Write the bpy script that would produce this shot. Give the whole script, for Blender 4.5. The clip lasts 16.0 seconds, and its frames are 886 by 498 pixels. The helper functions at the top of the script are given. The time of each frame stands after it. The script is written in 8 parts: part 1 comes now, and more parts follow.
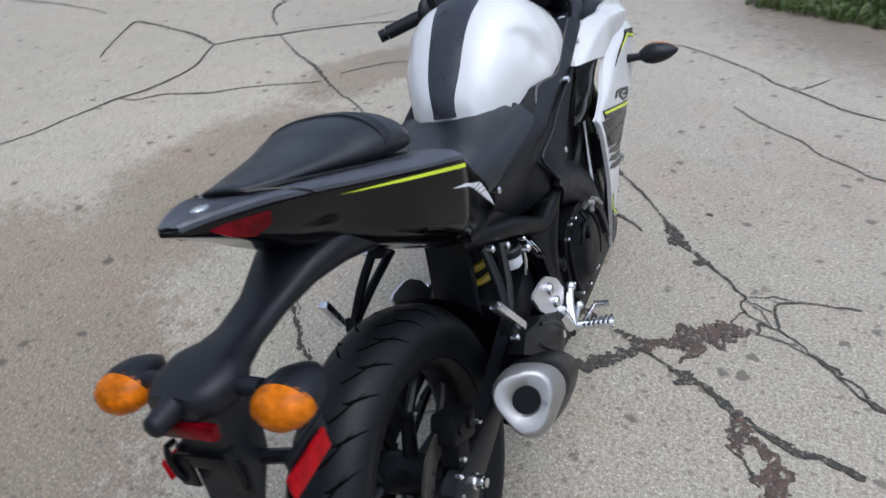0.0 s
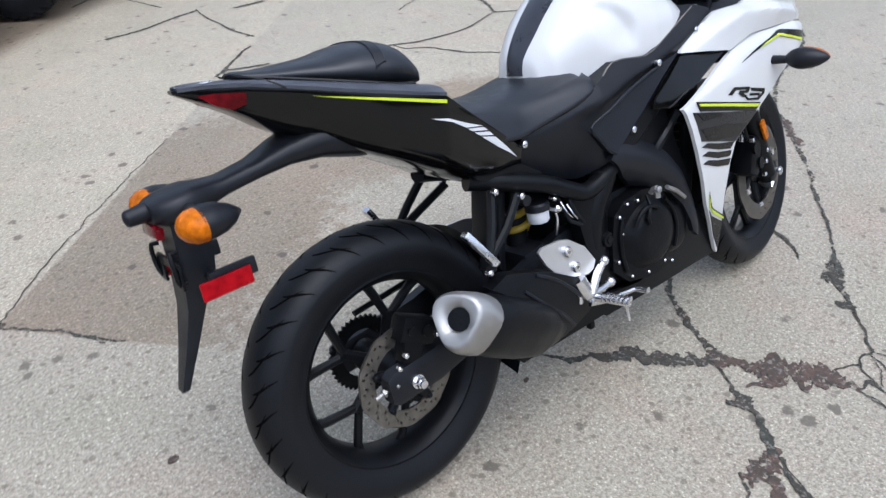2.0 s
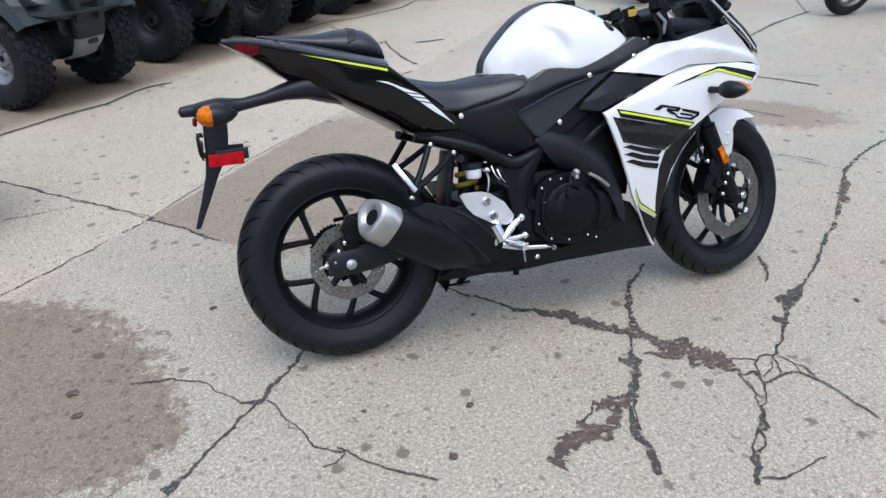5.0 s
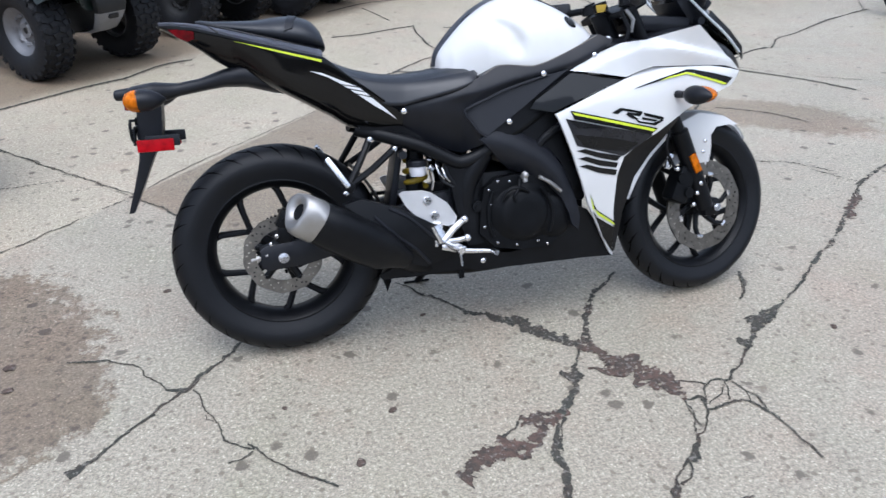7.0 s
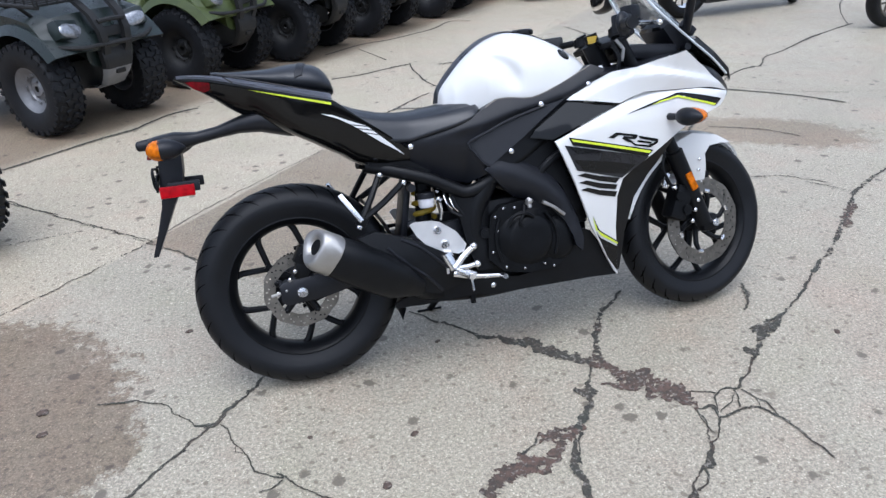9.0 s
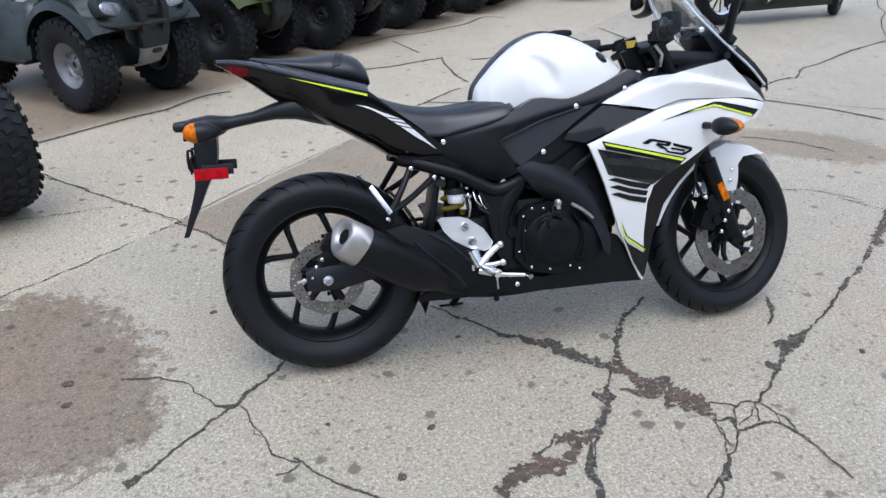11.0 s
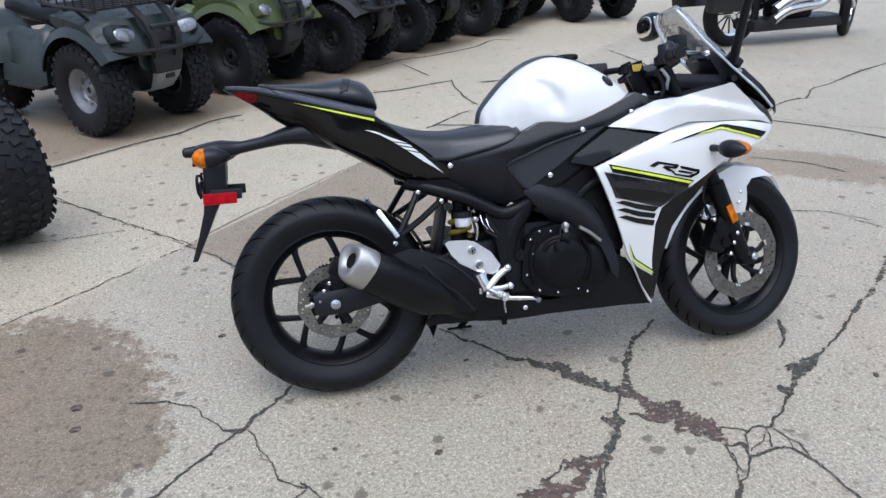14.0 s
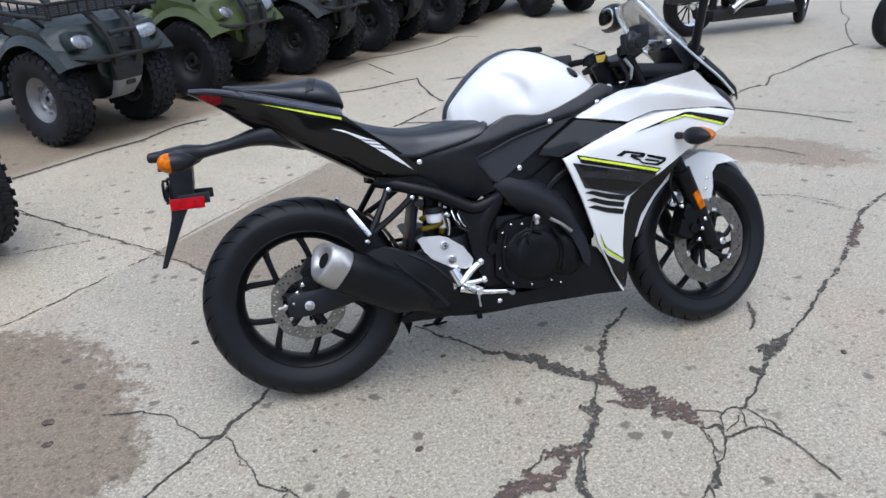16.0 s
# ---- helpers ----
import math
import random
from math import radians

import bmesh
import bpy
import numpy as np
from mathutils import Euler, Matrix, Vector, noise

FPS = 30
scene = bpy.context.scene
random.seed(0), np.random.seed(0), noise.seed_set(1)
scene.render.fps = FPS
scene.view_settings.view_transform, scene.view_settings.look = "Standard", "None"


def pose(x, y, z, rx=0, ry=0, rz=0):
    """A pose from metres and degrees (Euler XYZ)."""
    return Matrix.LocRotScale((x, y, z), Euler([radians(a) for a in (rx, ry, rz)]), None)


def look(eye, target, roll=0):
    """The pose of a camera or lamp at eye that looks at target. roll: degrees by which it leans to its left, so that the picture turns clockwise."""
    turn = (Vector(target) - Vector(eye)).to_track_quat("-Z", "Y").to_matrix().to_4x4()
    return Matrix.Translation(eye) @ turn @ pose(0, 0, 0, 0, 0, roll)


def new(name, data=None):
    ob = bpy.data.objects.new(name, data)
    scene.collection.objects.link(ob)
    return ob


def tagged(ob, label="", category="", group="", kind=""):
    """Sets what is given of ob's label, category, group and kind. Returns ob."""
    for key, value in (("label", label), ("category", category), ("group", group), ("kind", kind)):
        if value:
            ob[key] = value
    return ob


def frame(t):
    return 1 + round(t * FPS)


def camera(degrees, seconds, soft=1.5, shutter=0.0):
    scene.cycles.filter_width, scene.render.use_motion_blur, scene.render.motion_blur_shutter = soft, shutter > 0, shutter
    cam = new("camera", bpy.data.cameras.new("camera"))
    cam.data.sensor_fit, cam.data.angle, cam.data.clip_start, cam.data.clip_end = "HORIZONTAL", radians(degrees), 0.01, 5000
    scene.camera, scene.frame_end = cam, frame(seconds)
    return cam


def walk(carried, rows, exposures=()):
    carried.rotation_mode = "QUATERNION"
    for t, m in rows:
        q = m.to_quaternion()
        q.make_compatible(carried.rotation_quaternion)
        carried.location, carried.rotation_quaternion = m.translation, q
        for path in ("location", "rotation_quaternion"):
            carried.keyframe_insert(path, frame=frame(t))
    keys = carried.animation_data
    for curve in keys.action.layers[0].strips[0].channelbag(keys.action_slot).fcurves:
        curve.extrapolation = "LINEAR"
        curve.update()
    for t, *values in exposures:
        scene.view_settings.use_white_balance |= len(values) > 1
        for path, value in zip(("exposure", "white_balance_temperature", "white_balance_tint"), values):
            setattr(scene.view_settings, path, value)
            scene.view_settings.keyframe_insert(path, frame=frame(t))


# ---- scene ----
cam = camera(63.6, 16.0, soft=1.45, shutter=0.4)

PATH = [
    (0, (-0.77, -0.397, 1.351), (0.77, 0.259, 0.258), -1.6),
    (0.5, (-0.59, -0.586, 1.312), (0.769, 0.291, 0.136), -1.9),
    (1, (-0.496, -0.763, 1.29), (0.704, 0.393, 0.183), -0.9),
    (1.5, (-0.564, -0.854, 1.313), (0.536, 0.407, 0.218), -1.7),
    (2, (-0.61, -0.975, 1.334), (0.435, 0.332, 0.239), -2.0),
    (2.5, (-0.458, -1.194, 1.3), (0.422, 0.29, 0.288), -0.7),
    (3, (-0.43, -1.381, 1.318), (0.343, 0.191, 0.353), -3.2),
    (3.5, (-0.501, -1.536, 1.346), (0.291, -0.017, 0.315), -1.2),
    (3.7, (-0.515, -1.585, 1.33), (0.277, -0.049, 0.314), -0.5),
    (5.8, (-0.25, -1.965, 1.345), (0.25, -0.276, 0.41), -1.1),
    (6, (-0.221, -1.955, 1.35), (0.259, -0.269, 0.386), -0.7),
    (6.5, (-0.03, -1.9, 1.325), (0.34, -0.179, 0.377), -0.6),
    (7, (-0.016, -1.911, 1.34), (0.433, -0.227, 0.36), 0.1),
    (7.5, (-0.046, -1.948, 1.362), (0.481, -0.265, 0.42), 1.1),
    (8, (-0.055, -1.963, 1.372), (0.436, -0.247, 0.469), -2.6),
    (8.2, (-0.045, -1.968, 1.372), (0.41, -0.249, 0.471), -3.5),
    (10.3, (-0.08, -1.998, 1.362), (0.349, -0.261, 0.472), -1.9),
    (10.5, (-0.076, -1.99, 1.374), (0.338, -0.258, 0.464), -1.4),
    (11, (-0.079, -1.985, 1.376), (0.318, -0.25, 0.464), -0.6),
    (11.5, (-0.079, -1.987, 1.379), (0.301, -0.247, 0.47), -0.4),
    (12, (-0.085, -1.994, 1.393), (0.305, -0.256, 0.483), 1.0),
    (12.5, (-0.087, -1.992, 1.385), (0.269, -0.241, 0.487), 0.7),
    (13, (-0.077, -1.981, 1.378), (0.261, -0.234, 0.465), -0.8),
    (13.5, (-0.075, -1.975, 1.388), (0.279, -0.217, 0.502), -1.1),
    (14, (-0.066, -1.984, 1.384), (0.306, -0.218, 0.524), -1.2),
    (14.5, (-0.063, -1.987, 1.375), (0.342, -0.241, 0.487), -1.4),
    (15, (-0.065, -1.986, 1.369), (0.325, -0.244, 0.468), -2.9),
    (15.5, (-0.066, -1.987, 1.374), (0.329, -0.245, 0.474), -3.5),
    (16, (-0.068, -1.986, 1.377), (0.379, -0.24, 0.511), -2.4),
]
walk(cam, [(t, look(eye, target, roll)) for t, eye, target, roll in PATH], exposures=[(0, 0.42, 5650, 11), (1.5, 0.70, 5630, 11), (3.5, 0.75, 5630, 11), (8, 0.82, 5620, 11), (12.5, 0.70, 5620, 11), (16, 0.72, 5620, 11)])

# ---- world and light: a bright overcast day ----
world = bpy.data.worlds.new("overcast")
scene.world = world
world.use_nodes = True
wt = world.node_tree
for nd in list(wt.nodes):
    wt.nodes.remove(nd)
w_out = wt.nodes.new("ShaderNodeOutputWorld")
w_bg = wt.nodes.new("ShaderNodeBackground")
w_sky = wt.nodes.new("ShaderNodeTexSky")
w_sky.sky_type = "NISHITA"
w_sky.sun_disc = False
w_sky.sun_elevation = radians(73)
w_sky.sun_rotation = radians(200)
w_sky.air_density, w_sky.dust_density, w_sky.ozone_density = 1.0, 4.0, 1.0
w_hsv = wt.nodes.new("ShaderNodeHueSaturation")
w_hsv.inputs["Saturation"].default_value = 0.48
wt.links.new(w_sky.outputs[0], w_hsv.inputs["Color"])
wt.links.new(w_hsv.outputs[0], w_bg.inputs[0])
w_bg.inputs[1].default_value = 0.145
wt.links.new(w_bg.outputs[0], w_out.inputs[0])

sun = new("sun", bpy.data.lights.new("sun", "SUN"))
sun.data.energy = 1.0
sun.data.angle = radians(75)
sun.data.color = (1.0, 0.995, 0.985)
sun.matrix_world = look((0, 0, 20), (0.4, 4.6, 9.0))


# ---- materials ----
class Nodes:
    """A small writer of shader nodes."""

    def __init__(self, name):
        self.m = bpy.data.materials.new(name)
        self.m.use_nodes = True
        self.t = self.m.node_tree
        self.b = self.t.nodes["Principled BSDF"]
        self.co = self.t.nodes.new("ShaderNodeTexCoord").outputs["Object"]

    def put(self, kind, ins=None, operation="", data_type="", blend_type="", vector_type=""):
        nd = self.t.nodes.new(kind)
        if operation:
            nd.operation = operation
        if data_type:
            nd.data_type = data_type
        if blend_type:
            nd.blend_type = blend_type
        if vector_type:
            nd.vector_type = vector_type
        for k, v in (ins or {}).items():
            self.feed(nd.inputs[k], v)
        return nd

    def feed(self, sock, v):
        if isinstance(v, bpy.types.NodeSocket):
            self.t.links.new(v, sock)
        else:
            sock.default_value = v

    def noise(self, scale, detail=3.0, rough=0.55, co=None):
        return self.put("ShaderNodeTexNoise", {"Vector": co or self.co, "Scale": scale, "Detail": detail, "Roughness": rough}).outputs["Fac"]

    def span(self, v, a, b, c=0.0, d=1.0):
        return self.put("ShaderNodeMapRange", {0: v, 1: a, 2: b, 3: c, 4: d}).outputs[0]

    def math(self, op, a, b=0.0):
        return self.put("ShaderNodeMath", {0: a, 1: b}, operation=op).outputs[0]

    def mix(self, f, a, b, blend="MIX"):
        nd = self.put("ShaderNodeMix", data_type="RGBA", blend_type=blend)
        self.feed(nd.inputs[0], f)
        self.feed(nd.inputs[6], a)
        self.feed(nd.inputs[7], b)
        return nd.outputs[2]

    def bump(self, h, strength, dist=0.002):
        self.feed(self.b.inputs["Normal"], self.put("ShaderNodeBump", {"Height": h, "Strength": strength, "Distance": dist}).outputs[0])


def stone(r, g, b):
    """A mineral colour, weathered a little darker and greener."""
    return (r * 0.880, g * 0.812, b * 0.680, 1.0)


def rgb(r, g=None, b=None):
    return (r, r if g is None else g, r if b is None else b, 1.0)


def surface(name, col, rough, metal=0.0, var=0.2, scale=18.0, grain=220.0, bump=0.15, coat=0.0, rvar=0.12, spec=0.5):
    """Paint, plastic, rubber or metal with soft uneven colour, gloss and fine grain."""
    n = Nodes(name)
    big, fine = n.noise(scale, 4), n.noise(grain, 2)
    dark = tuple(c * (1 - var) for c in col[:3]) + (1,)
    light = tuple(min(1, c * (1 + var)) for c in col[:3]) + (1,)
    n.feed(n.b.inputs["Base Color"], n.mix(n.span(big, 0.3, 0.7), dark, light))
    n.feed(n.b.inputs["Roughness"], n.span(n.math("ADD", big, n.math("MULTIPLY", fine, 0.4)), 0.35, 1.05, max(0.02, rough - rvar), min(1, rough + rvar)))
    n.b.inputs["Metallic"].default_value = metal
    n.b.inputs["Specular IOR Level"].default_value = spec
    n.b.inputs["Coat Weight"].default_value = coat
    n.b.inputs["Coat Roughness"].default_value = 0.06
    if bump:
        n.bump(fine, bump, 0.0015)
    return n.m


M_WHITE = surface("white_pearl_paint", rgb(0.615, 0.611, 0.595), 0.26, var=0.0, coat=0.5, bump=0.0, rvar=0.02)
M_GLOSS = surface("gloss_black_paint", rgb(0.0025), 0.12, var=0.3, coat=0.0, spec=0.32, bump=0.02, rvar=0.05)
M_GREYP = surface("dark_grey_paint", rgb(0.125, 0.132, 0.158), 0.32, var=0.12, coat=0.2, bump=0.05, rvar=0.06)
M_BAND = surface("grey_tank_band_film", rgb(0.070, 0.075, 0.092), 0.30, var=0.12, coat=0.2, bump=0.02, rvar=0.06)
M_MATTE = surface("matte_black_plastic", rgb(0.0068, 0.0076, 0.0104), 0.42, var=0.25, bump=0.2, grain=420, spec=0.28)
M_SATIN = surface("satin_black_metal", rgb(0.0045, 0.0049, 0.0058), 0.38, var=0.3, bump=0.15, spec=0.16)
M_DARK = surface("dark_cast_metal", rgb(0.0036, 0.0040, 0.0048), 0.42, var=0.35, bump=0.5, grain=160, spec=0.13)
M_VINYL = surface("black_seat_vinyl", rgb(0.0110, 0.0125, 0.0160), 0.38, var=0.2, bump=0.14, grain=520, spec=0.42)
M_RUBBER = surface("tyre_rubber", rgb(0.0042, 0.0048, 0.0062), 0.48, spec=0.23, var=0.3, scale=9, bump=0.3, grain=300)
M_STEEL = surface("brushed_steel", rgb(0.36, 0.35, 0.335), 0.48, metal=0.9, var=0.1, bump=0.25, grain=500)
M_ALU = surface("polished_aluminium", rgb(0.72, 0.72, 0.73), 0.24, metal=1.0, var=0.1, bump=0.1)
M_HEEL = surface("satin_aluminium_plate", rgb(0.66, 0.65, 0.64), 0.42, metal=0.85, var=0.06, bump=0.15, grain=400)
M_DISC = surface("brake_disc_steel", rgb(0.165, 0.152, 0.132), 0.42, metal=0.9, var=0.25, scale=40, bump=0.2)
M_CHROME = surface("chrome", rgb(0.8), 0.09, metal=1.0, var=0.05, bump=0.0, rvar=0.04)
M_AMBER = surface("amber_lens", rgb(0.44, 0.112, 0.001), 0.22, var=0.45, scale=60, coat=0.0, spec=0.12, bump=0.5, grain=140)
M_RED = surface("red_reflector", rgb(0.32, 0.002, 0.006), 0.35, var=0.35, scale=40, coat=0.0, spec=0.10, bump=0.35, grain=300)
M_TAIL = surface("red_tail_lens", rgb(0.105, 0.001, 0.004), 0.20, var=0.6, scale=30, coat=0.0, bump=0.1, spec=0.16)
M_YELLOW = surface("fluorescent_yellow_film", rgb(0.56, 0.67, 0.028), 0.35, var=0.05, bump=0.03)
M_SPRING = surface("yellow_spring", rgb(0.34, 0.23, 0.014), 0.45, var=0.15, bump=0.1)
M_DECALW = surface("white_film", rgb(0.72), 0.32, var=0.04, bump=0.02)
M_DECALG = surface("grey_film", rgb(0.013, 0.013, 0.015), 0.3, var=0.3, bump=0.02, spec=0.4)
M_DECALB = surface("black_film", rgb(0.0040), 0.24, var=0.2, bump=0.02, spec=0.32)
M_CREAM = surface("white_plastic", rgb(0.62, 0.62, 0.64), 0.4, var=0.06, bump=0.1)
M_EDGE_GLINT = surface("edge_highlight", rgb(0.62, 0.65, 0.66), 0.2, var=0.1, coat=0.4, bump=0.0)
M_MIRROR = surface("mirror_glass", rgb(0.85), 0.03, metal=1.0, var=0.0, bump=0.0, rvar=0.01)


def tinted_glass():
    n = Nodes("smoked_screen")
    n.b.inputs["Base Color"].default_value = rgb(0.60, 0.62, 0.64)
    n.b.inputs["Transmission Weight"].default_value = 1.0
    n.b.inputs["IOR"].default_value = 1.3
    n.feed(n.b.inputs["Roughness"], n.span(n.noise(30), 0.3, 0.7, 0.01, 0.06))
    return n.m


M_SCREEN = tinted_glass()


def concrete():
    """Old exposed-aggregate concrete, with brown silt stains and one browner slab."""
    n = Nodes("old_concrete")
    co = n.co
    big, mid = n.noise(0.45, 4), n.noise(3.2, 5, 0.62)
    fine, grit = n.noise(70, 4, 0.7), n.noise(240, 2, 0.6)
    base = n.mix(n.span(big, 0.3, 0.7), stone(0.350, 0.343, 0.312), stone(0.435, 0.426, 0.390))
    base = n.mix(n.span(mid, 0.35, 0.72), base, n.mix(0.5, base, stone(0.45, 0.425, 0.40)))
    # wandering coordinates, for ragged stain edges
    warp = n.put("ShaderNodeTexNoise", {"Vector": co, "Scale": 4.5, "Detail": 8.0, "Roughness": 0.72}).outputs["Color"]
    off = n.put("ShaderNodeVectorMath", {0: warp, 1: (0.5, 0.5, 0.5)}, operation="SUBTRACT").outputs[0]

    edge = n.noise(17, 6, 0.75)

    def wander(amount):
        return n.put("ShaderNodeVectorMath", {0: n.put("ShaderNodeVectorMath", {0: off, "Scale": amount}, operation="SCALE").outputs[0], 1: co}, operation="ADD").outputs[0]

    def blob(x, y, rx, ry, turn, soft, amount=0.25):
        """1 inside an oval of the ground, 0 outside."""
        mp = n.put("ShaderNodeMapping", {"Vector": wander(amount), "Location": (x, y, 0), "Rotation": (0, 0, radians(turn)), "Scale": (rx, ry, 50)}, vector_type="TEXTURE")
        ln = n.put("ShaderNodeVectorMath", {0: mp.outputs[0]}, operation="LENGTH").outputs[1]
        ln = n.math("ADD", ln, n.math("MULTIPLY", n.math("SUBTRACT", edge, 0.5), 1.5))
        return n.span(ln, 1 + soft, 1 - soft)

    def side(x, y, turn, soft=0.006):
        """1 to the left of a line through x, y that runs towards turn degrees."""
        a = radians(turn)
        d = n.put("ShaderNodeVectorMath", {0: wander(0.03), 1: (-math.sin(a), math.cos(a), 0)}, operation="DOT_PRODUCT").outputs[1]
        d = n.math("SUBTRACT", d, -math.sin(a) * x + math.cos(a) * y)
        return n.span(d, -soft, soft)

    def most(*masks):
        v = masks[0]
        for m in masks[1:]:
            v = n.math("MAXIMUM", v, m)
        return v
    # faint rosy and greenish patches, a hand wide
    tint = n.noise(2.3, 5, 0.7)
    base = n.mix(n.span(tint, 0.52, 0.66), base, n.mix(1.0, base, rgb(1.05, 0.985, 0.975), "MULTIPLY"))
    base = n.mix(n.span(tint, 0.48, 0.34), base, n.mix(1.0, base, rgb(0.945, 0.965, 0.925), "MULTIPLY"))
    # fine sandy grain, light and dark aggregate, small chips and darker spots
    base = n.mix(n.span(n.noise(9, 4, 0.65), 0.50, 0.72, 0.0, 0.40), base, n.mix(0.5, base, stone(0.20, 0.185, 0.165)))
    base = n.mix(n.span(n.noise(95, 3, 0.62), 0.36, 0.64), n.mix(1.0, base, rgb(0.63, 0.62, 0.60), "MULTIPLY"), n.mix(1.0, base, rgb(1.14), "MULTIPLY"))
    base = n.mix(n.span(n.noise(210, 2, 0.5), 0.40, 0.60), n.mix(1.0, base, rgb(0.74), "MULTIPLY"), n.mix(1.0, base, rgb(1.12), "MULTIPLY"))

    def flecks(scale, share, near, far, col, amount, channel):
        """Single stones of the aggregate, showing at the worn surface."""
        v = n.put("ShaderNodeTexVoronoi", {"Vector": wander(0.05), "Scale": scale})
        pick = n.math("GREATER_THAN", n.put("ShaderNodeSeparateColor", {0: v.outputs["Color"]}).outputs[channel], share)
        return n.mix(n.math("MULTIPLY", n.math("MULTIPLY", n.span(n.math("ADD", v.outputs["Distance"], n.math("MULTIPLY", fine, 0.2)), far, near), pick), amount), base, col)

    base = flecks(110, 0.62, 0.24, 0.42, stone(0.78, 0.77, 0.72), 0.75, 0)
    base = flecks(75, 0.80, 0.22, 0.40, stone(0.13, 0.12, 0.105), 0.70, 1)
    base = flecks(42, 0.90, 0.20, 0.36, stone(0.15, 0.13, 0.11), 0.70, 2)
    base = flecks(38, 0.93, 0.20, 0.34, stone(0.70, 0.68, 0.63), 0.60, 0)
    vor = n.put("ShaderNodeTexVoronoi", {"Vector": wander(0.09), "Scale": 12.0})
    chip = n.math("MULTIPLY", n.span(n.math("ADD", vor.outputs["Distance"], n.math("MULTIPLY", fine, 0.30)), 0.40, 0.33), n.math("GREATER_THAN", n.put("ShaderNodeSeparateColor", {0: vor.outputs["Color"]}).outputs[0], 0.82))
    base = n.mix(n.math("MULTIPLY", chip, 0.88), base, stone(0.110, 0.098, 0.085))
    dots = n.put("ShaderNodeTexVoronoi", {"Vector": wander(0.06), "Scale": 27.0})
    dot = n.math("MULTIPLY", n.span(n.math("ADD", dots.outputs["Distance"], n.math("MULTIPLY", fine, 0.30)), 0.40, 0.32), n.math("GREATER_THAN", n.put("ShaderNodeSeparateColor", {0: dots.outputs["Color"]}).outputs[2], 0.72))
    base = n.mix(n.math("MULTIPLY", dot, 0.75), base, stone(0.15, 0.135, 0.115))
    pits = n.put("ShaderNodeTexVoronoi", {"Vector": wander(0.06), "Scale": 3.4})
    pit = n.math("MULTIPLY", n.span(n.math("ADD", pits.outputs["Distance"], n.math("MULTIPLY", fine, 0.20)), 0.17, 0.14), n.math("GREATER_THAN", n.put("ShaderNodeSeparateColor", {0: pits.outputs["Color"]}).outputs[1], 0.52))
    base = n.mix(n.math("MULTIPLY", pit, 0.75), base, stone(0.17, 0.150, 0.128))

    def stained(col, mask, r, g, b):
        return n.mix(mask, col, n.mix(1.0, col, rgb(r, g, b), "MULTIPLY"))

    ragged = n.math("MULTIPLY", n.math("SUBTRACT", n.noise(38, 5, 0.8), 0.5), 1.3)
    silt = most(blob(-1.02, 0.12, 0.40, 0.56, 30, 0.16, 0.22), blob(-0.76, -0.14, 0.24, 0.24, 0, 0.24, 0.25), blob(-1.5, -0.3, 0.58, 0.55, 0, 0.16, 0.25))
    silt = n.span(n.math("ADD", silt, ragged), 0.30, 0.62)
    rim = n.math("MULTIPLY", n.math("MULTIPLY", silt, n.span(blob(-1.0, 0.1, 0.34, 0.48, 30, 0.3, 0.3), 0.9, 0.2)), n.span(n.noise(30, 4, 0.7), 0.53, 0.62, 0.0, 0.75))
    base = stained(base, n.math("MULTIPLY", silt, n.span(mid, 0.2, 0.7, 0.75, 1.0)), 0.54, 0.455, 0.39)
    base = stained(base, rim, 0.62, 0.57, 0.55)
    base = stained(base, n.math("MULTIPLY", silt, n.span(n.noise(26, 5, 0.7), 0.52, 0.64)), 0.66, 0.64, 0.62)
    # the browner slab behind the motorcycle, cut off by two joints
    slab = n.math("MULTIPLY", n.math("MULTIPLY", side(-0.61, 1.19, -49.5), n.math("SUBTRACT", 1.0, side(-0.62, 1.17, 47.0))), most(blob(0.1, 1.45, 0.98, 0.56, 47, 0.10, 0.30), blob(1.3, 1.5, 0.85, 0.38, 5, 0.18, 0.40)))
    base = stained(base, n.math("MULTIPLY", slab, n.span(mid, 0.2, 0.7, 0.75, 1.0)), 0.66, 0.585, 0.520)
    # the paler slab beyond the joint
    base = stained(base, side(-0.62, 1.17, 47.0), 1.17, 1.15, 1.12)
    # light levels put into the colour: paler farther on, darker beside the motorcycle
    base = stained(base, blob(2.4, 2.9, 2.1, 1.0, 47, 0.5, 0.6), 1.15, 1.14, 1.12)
    base = stained(base, blob(0.55, -0.65, 1.1, 0.55, 10, 0.6, 0.5), 0.94, 0.935, 0.925)
    # a dried puddle ahead and darker brown ground beyond a line by the parked vehicles
    puddle = most(blob(2.85, 1.42, 0.52, 0.26, -38, 0.12, 0.2), blob(2.5, 1.55, 0.3, 0.22, -30, 0.25, 0.3))
    base = stained(base, puddle, 0.68, 0.61, 0.55)
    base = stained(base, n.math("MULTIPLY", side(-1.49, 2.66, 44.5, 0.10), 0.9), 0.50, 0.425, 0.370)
    base = stained(base, blob(4.6, -1.2, 1.3, 0.9, 30, 0.35, 0.6), 0.52, 0.46, 0.41)
    base = stained(base, n.math("MULTIPLY", most(blob(2.1, -0.9, 0.5, 0.25, 30, 0.5, 0.6), blob(1.9, -0.3, 0.4, 0.2, 60, 0.6, 0.6)), 0.5), 0.92, 0.82, 0.80)
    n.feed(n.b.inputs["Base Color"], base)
    n.feed(n.b.inputs["Roughness"], n.span(mid, 0.3, 0.7, 0.50, 0.68))
    n.b.inputs["Specular IOR Level"].default_value = 0.7
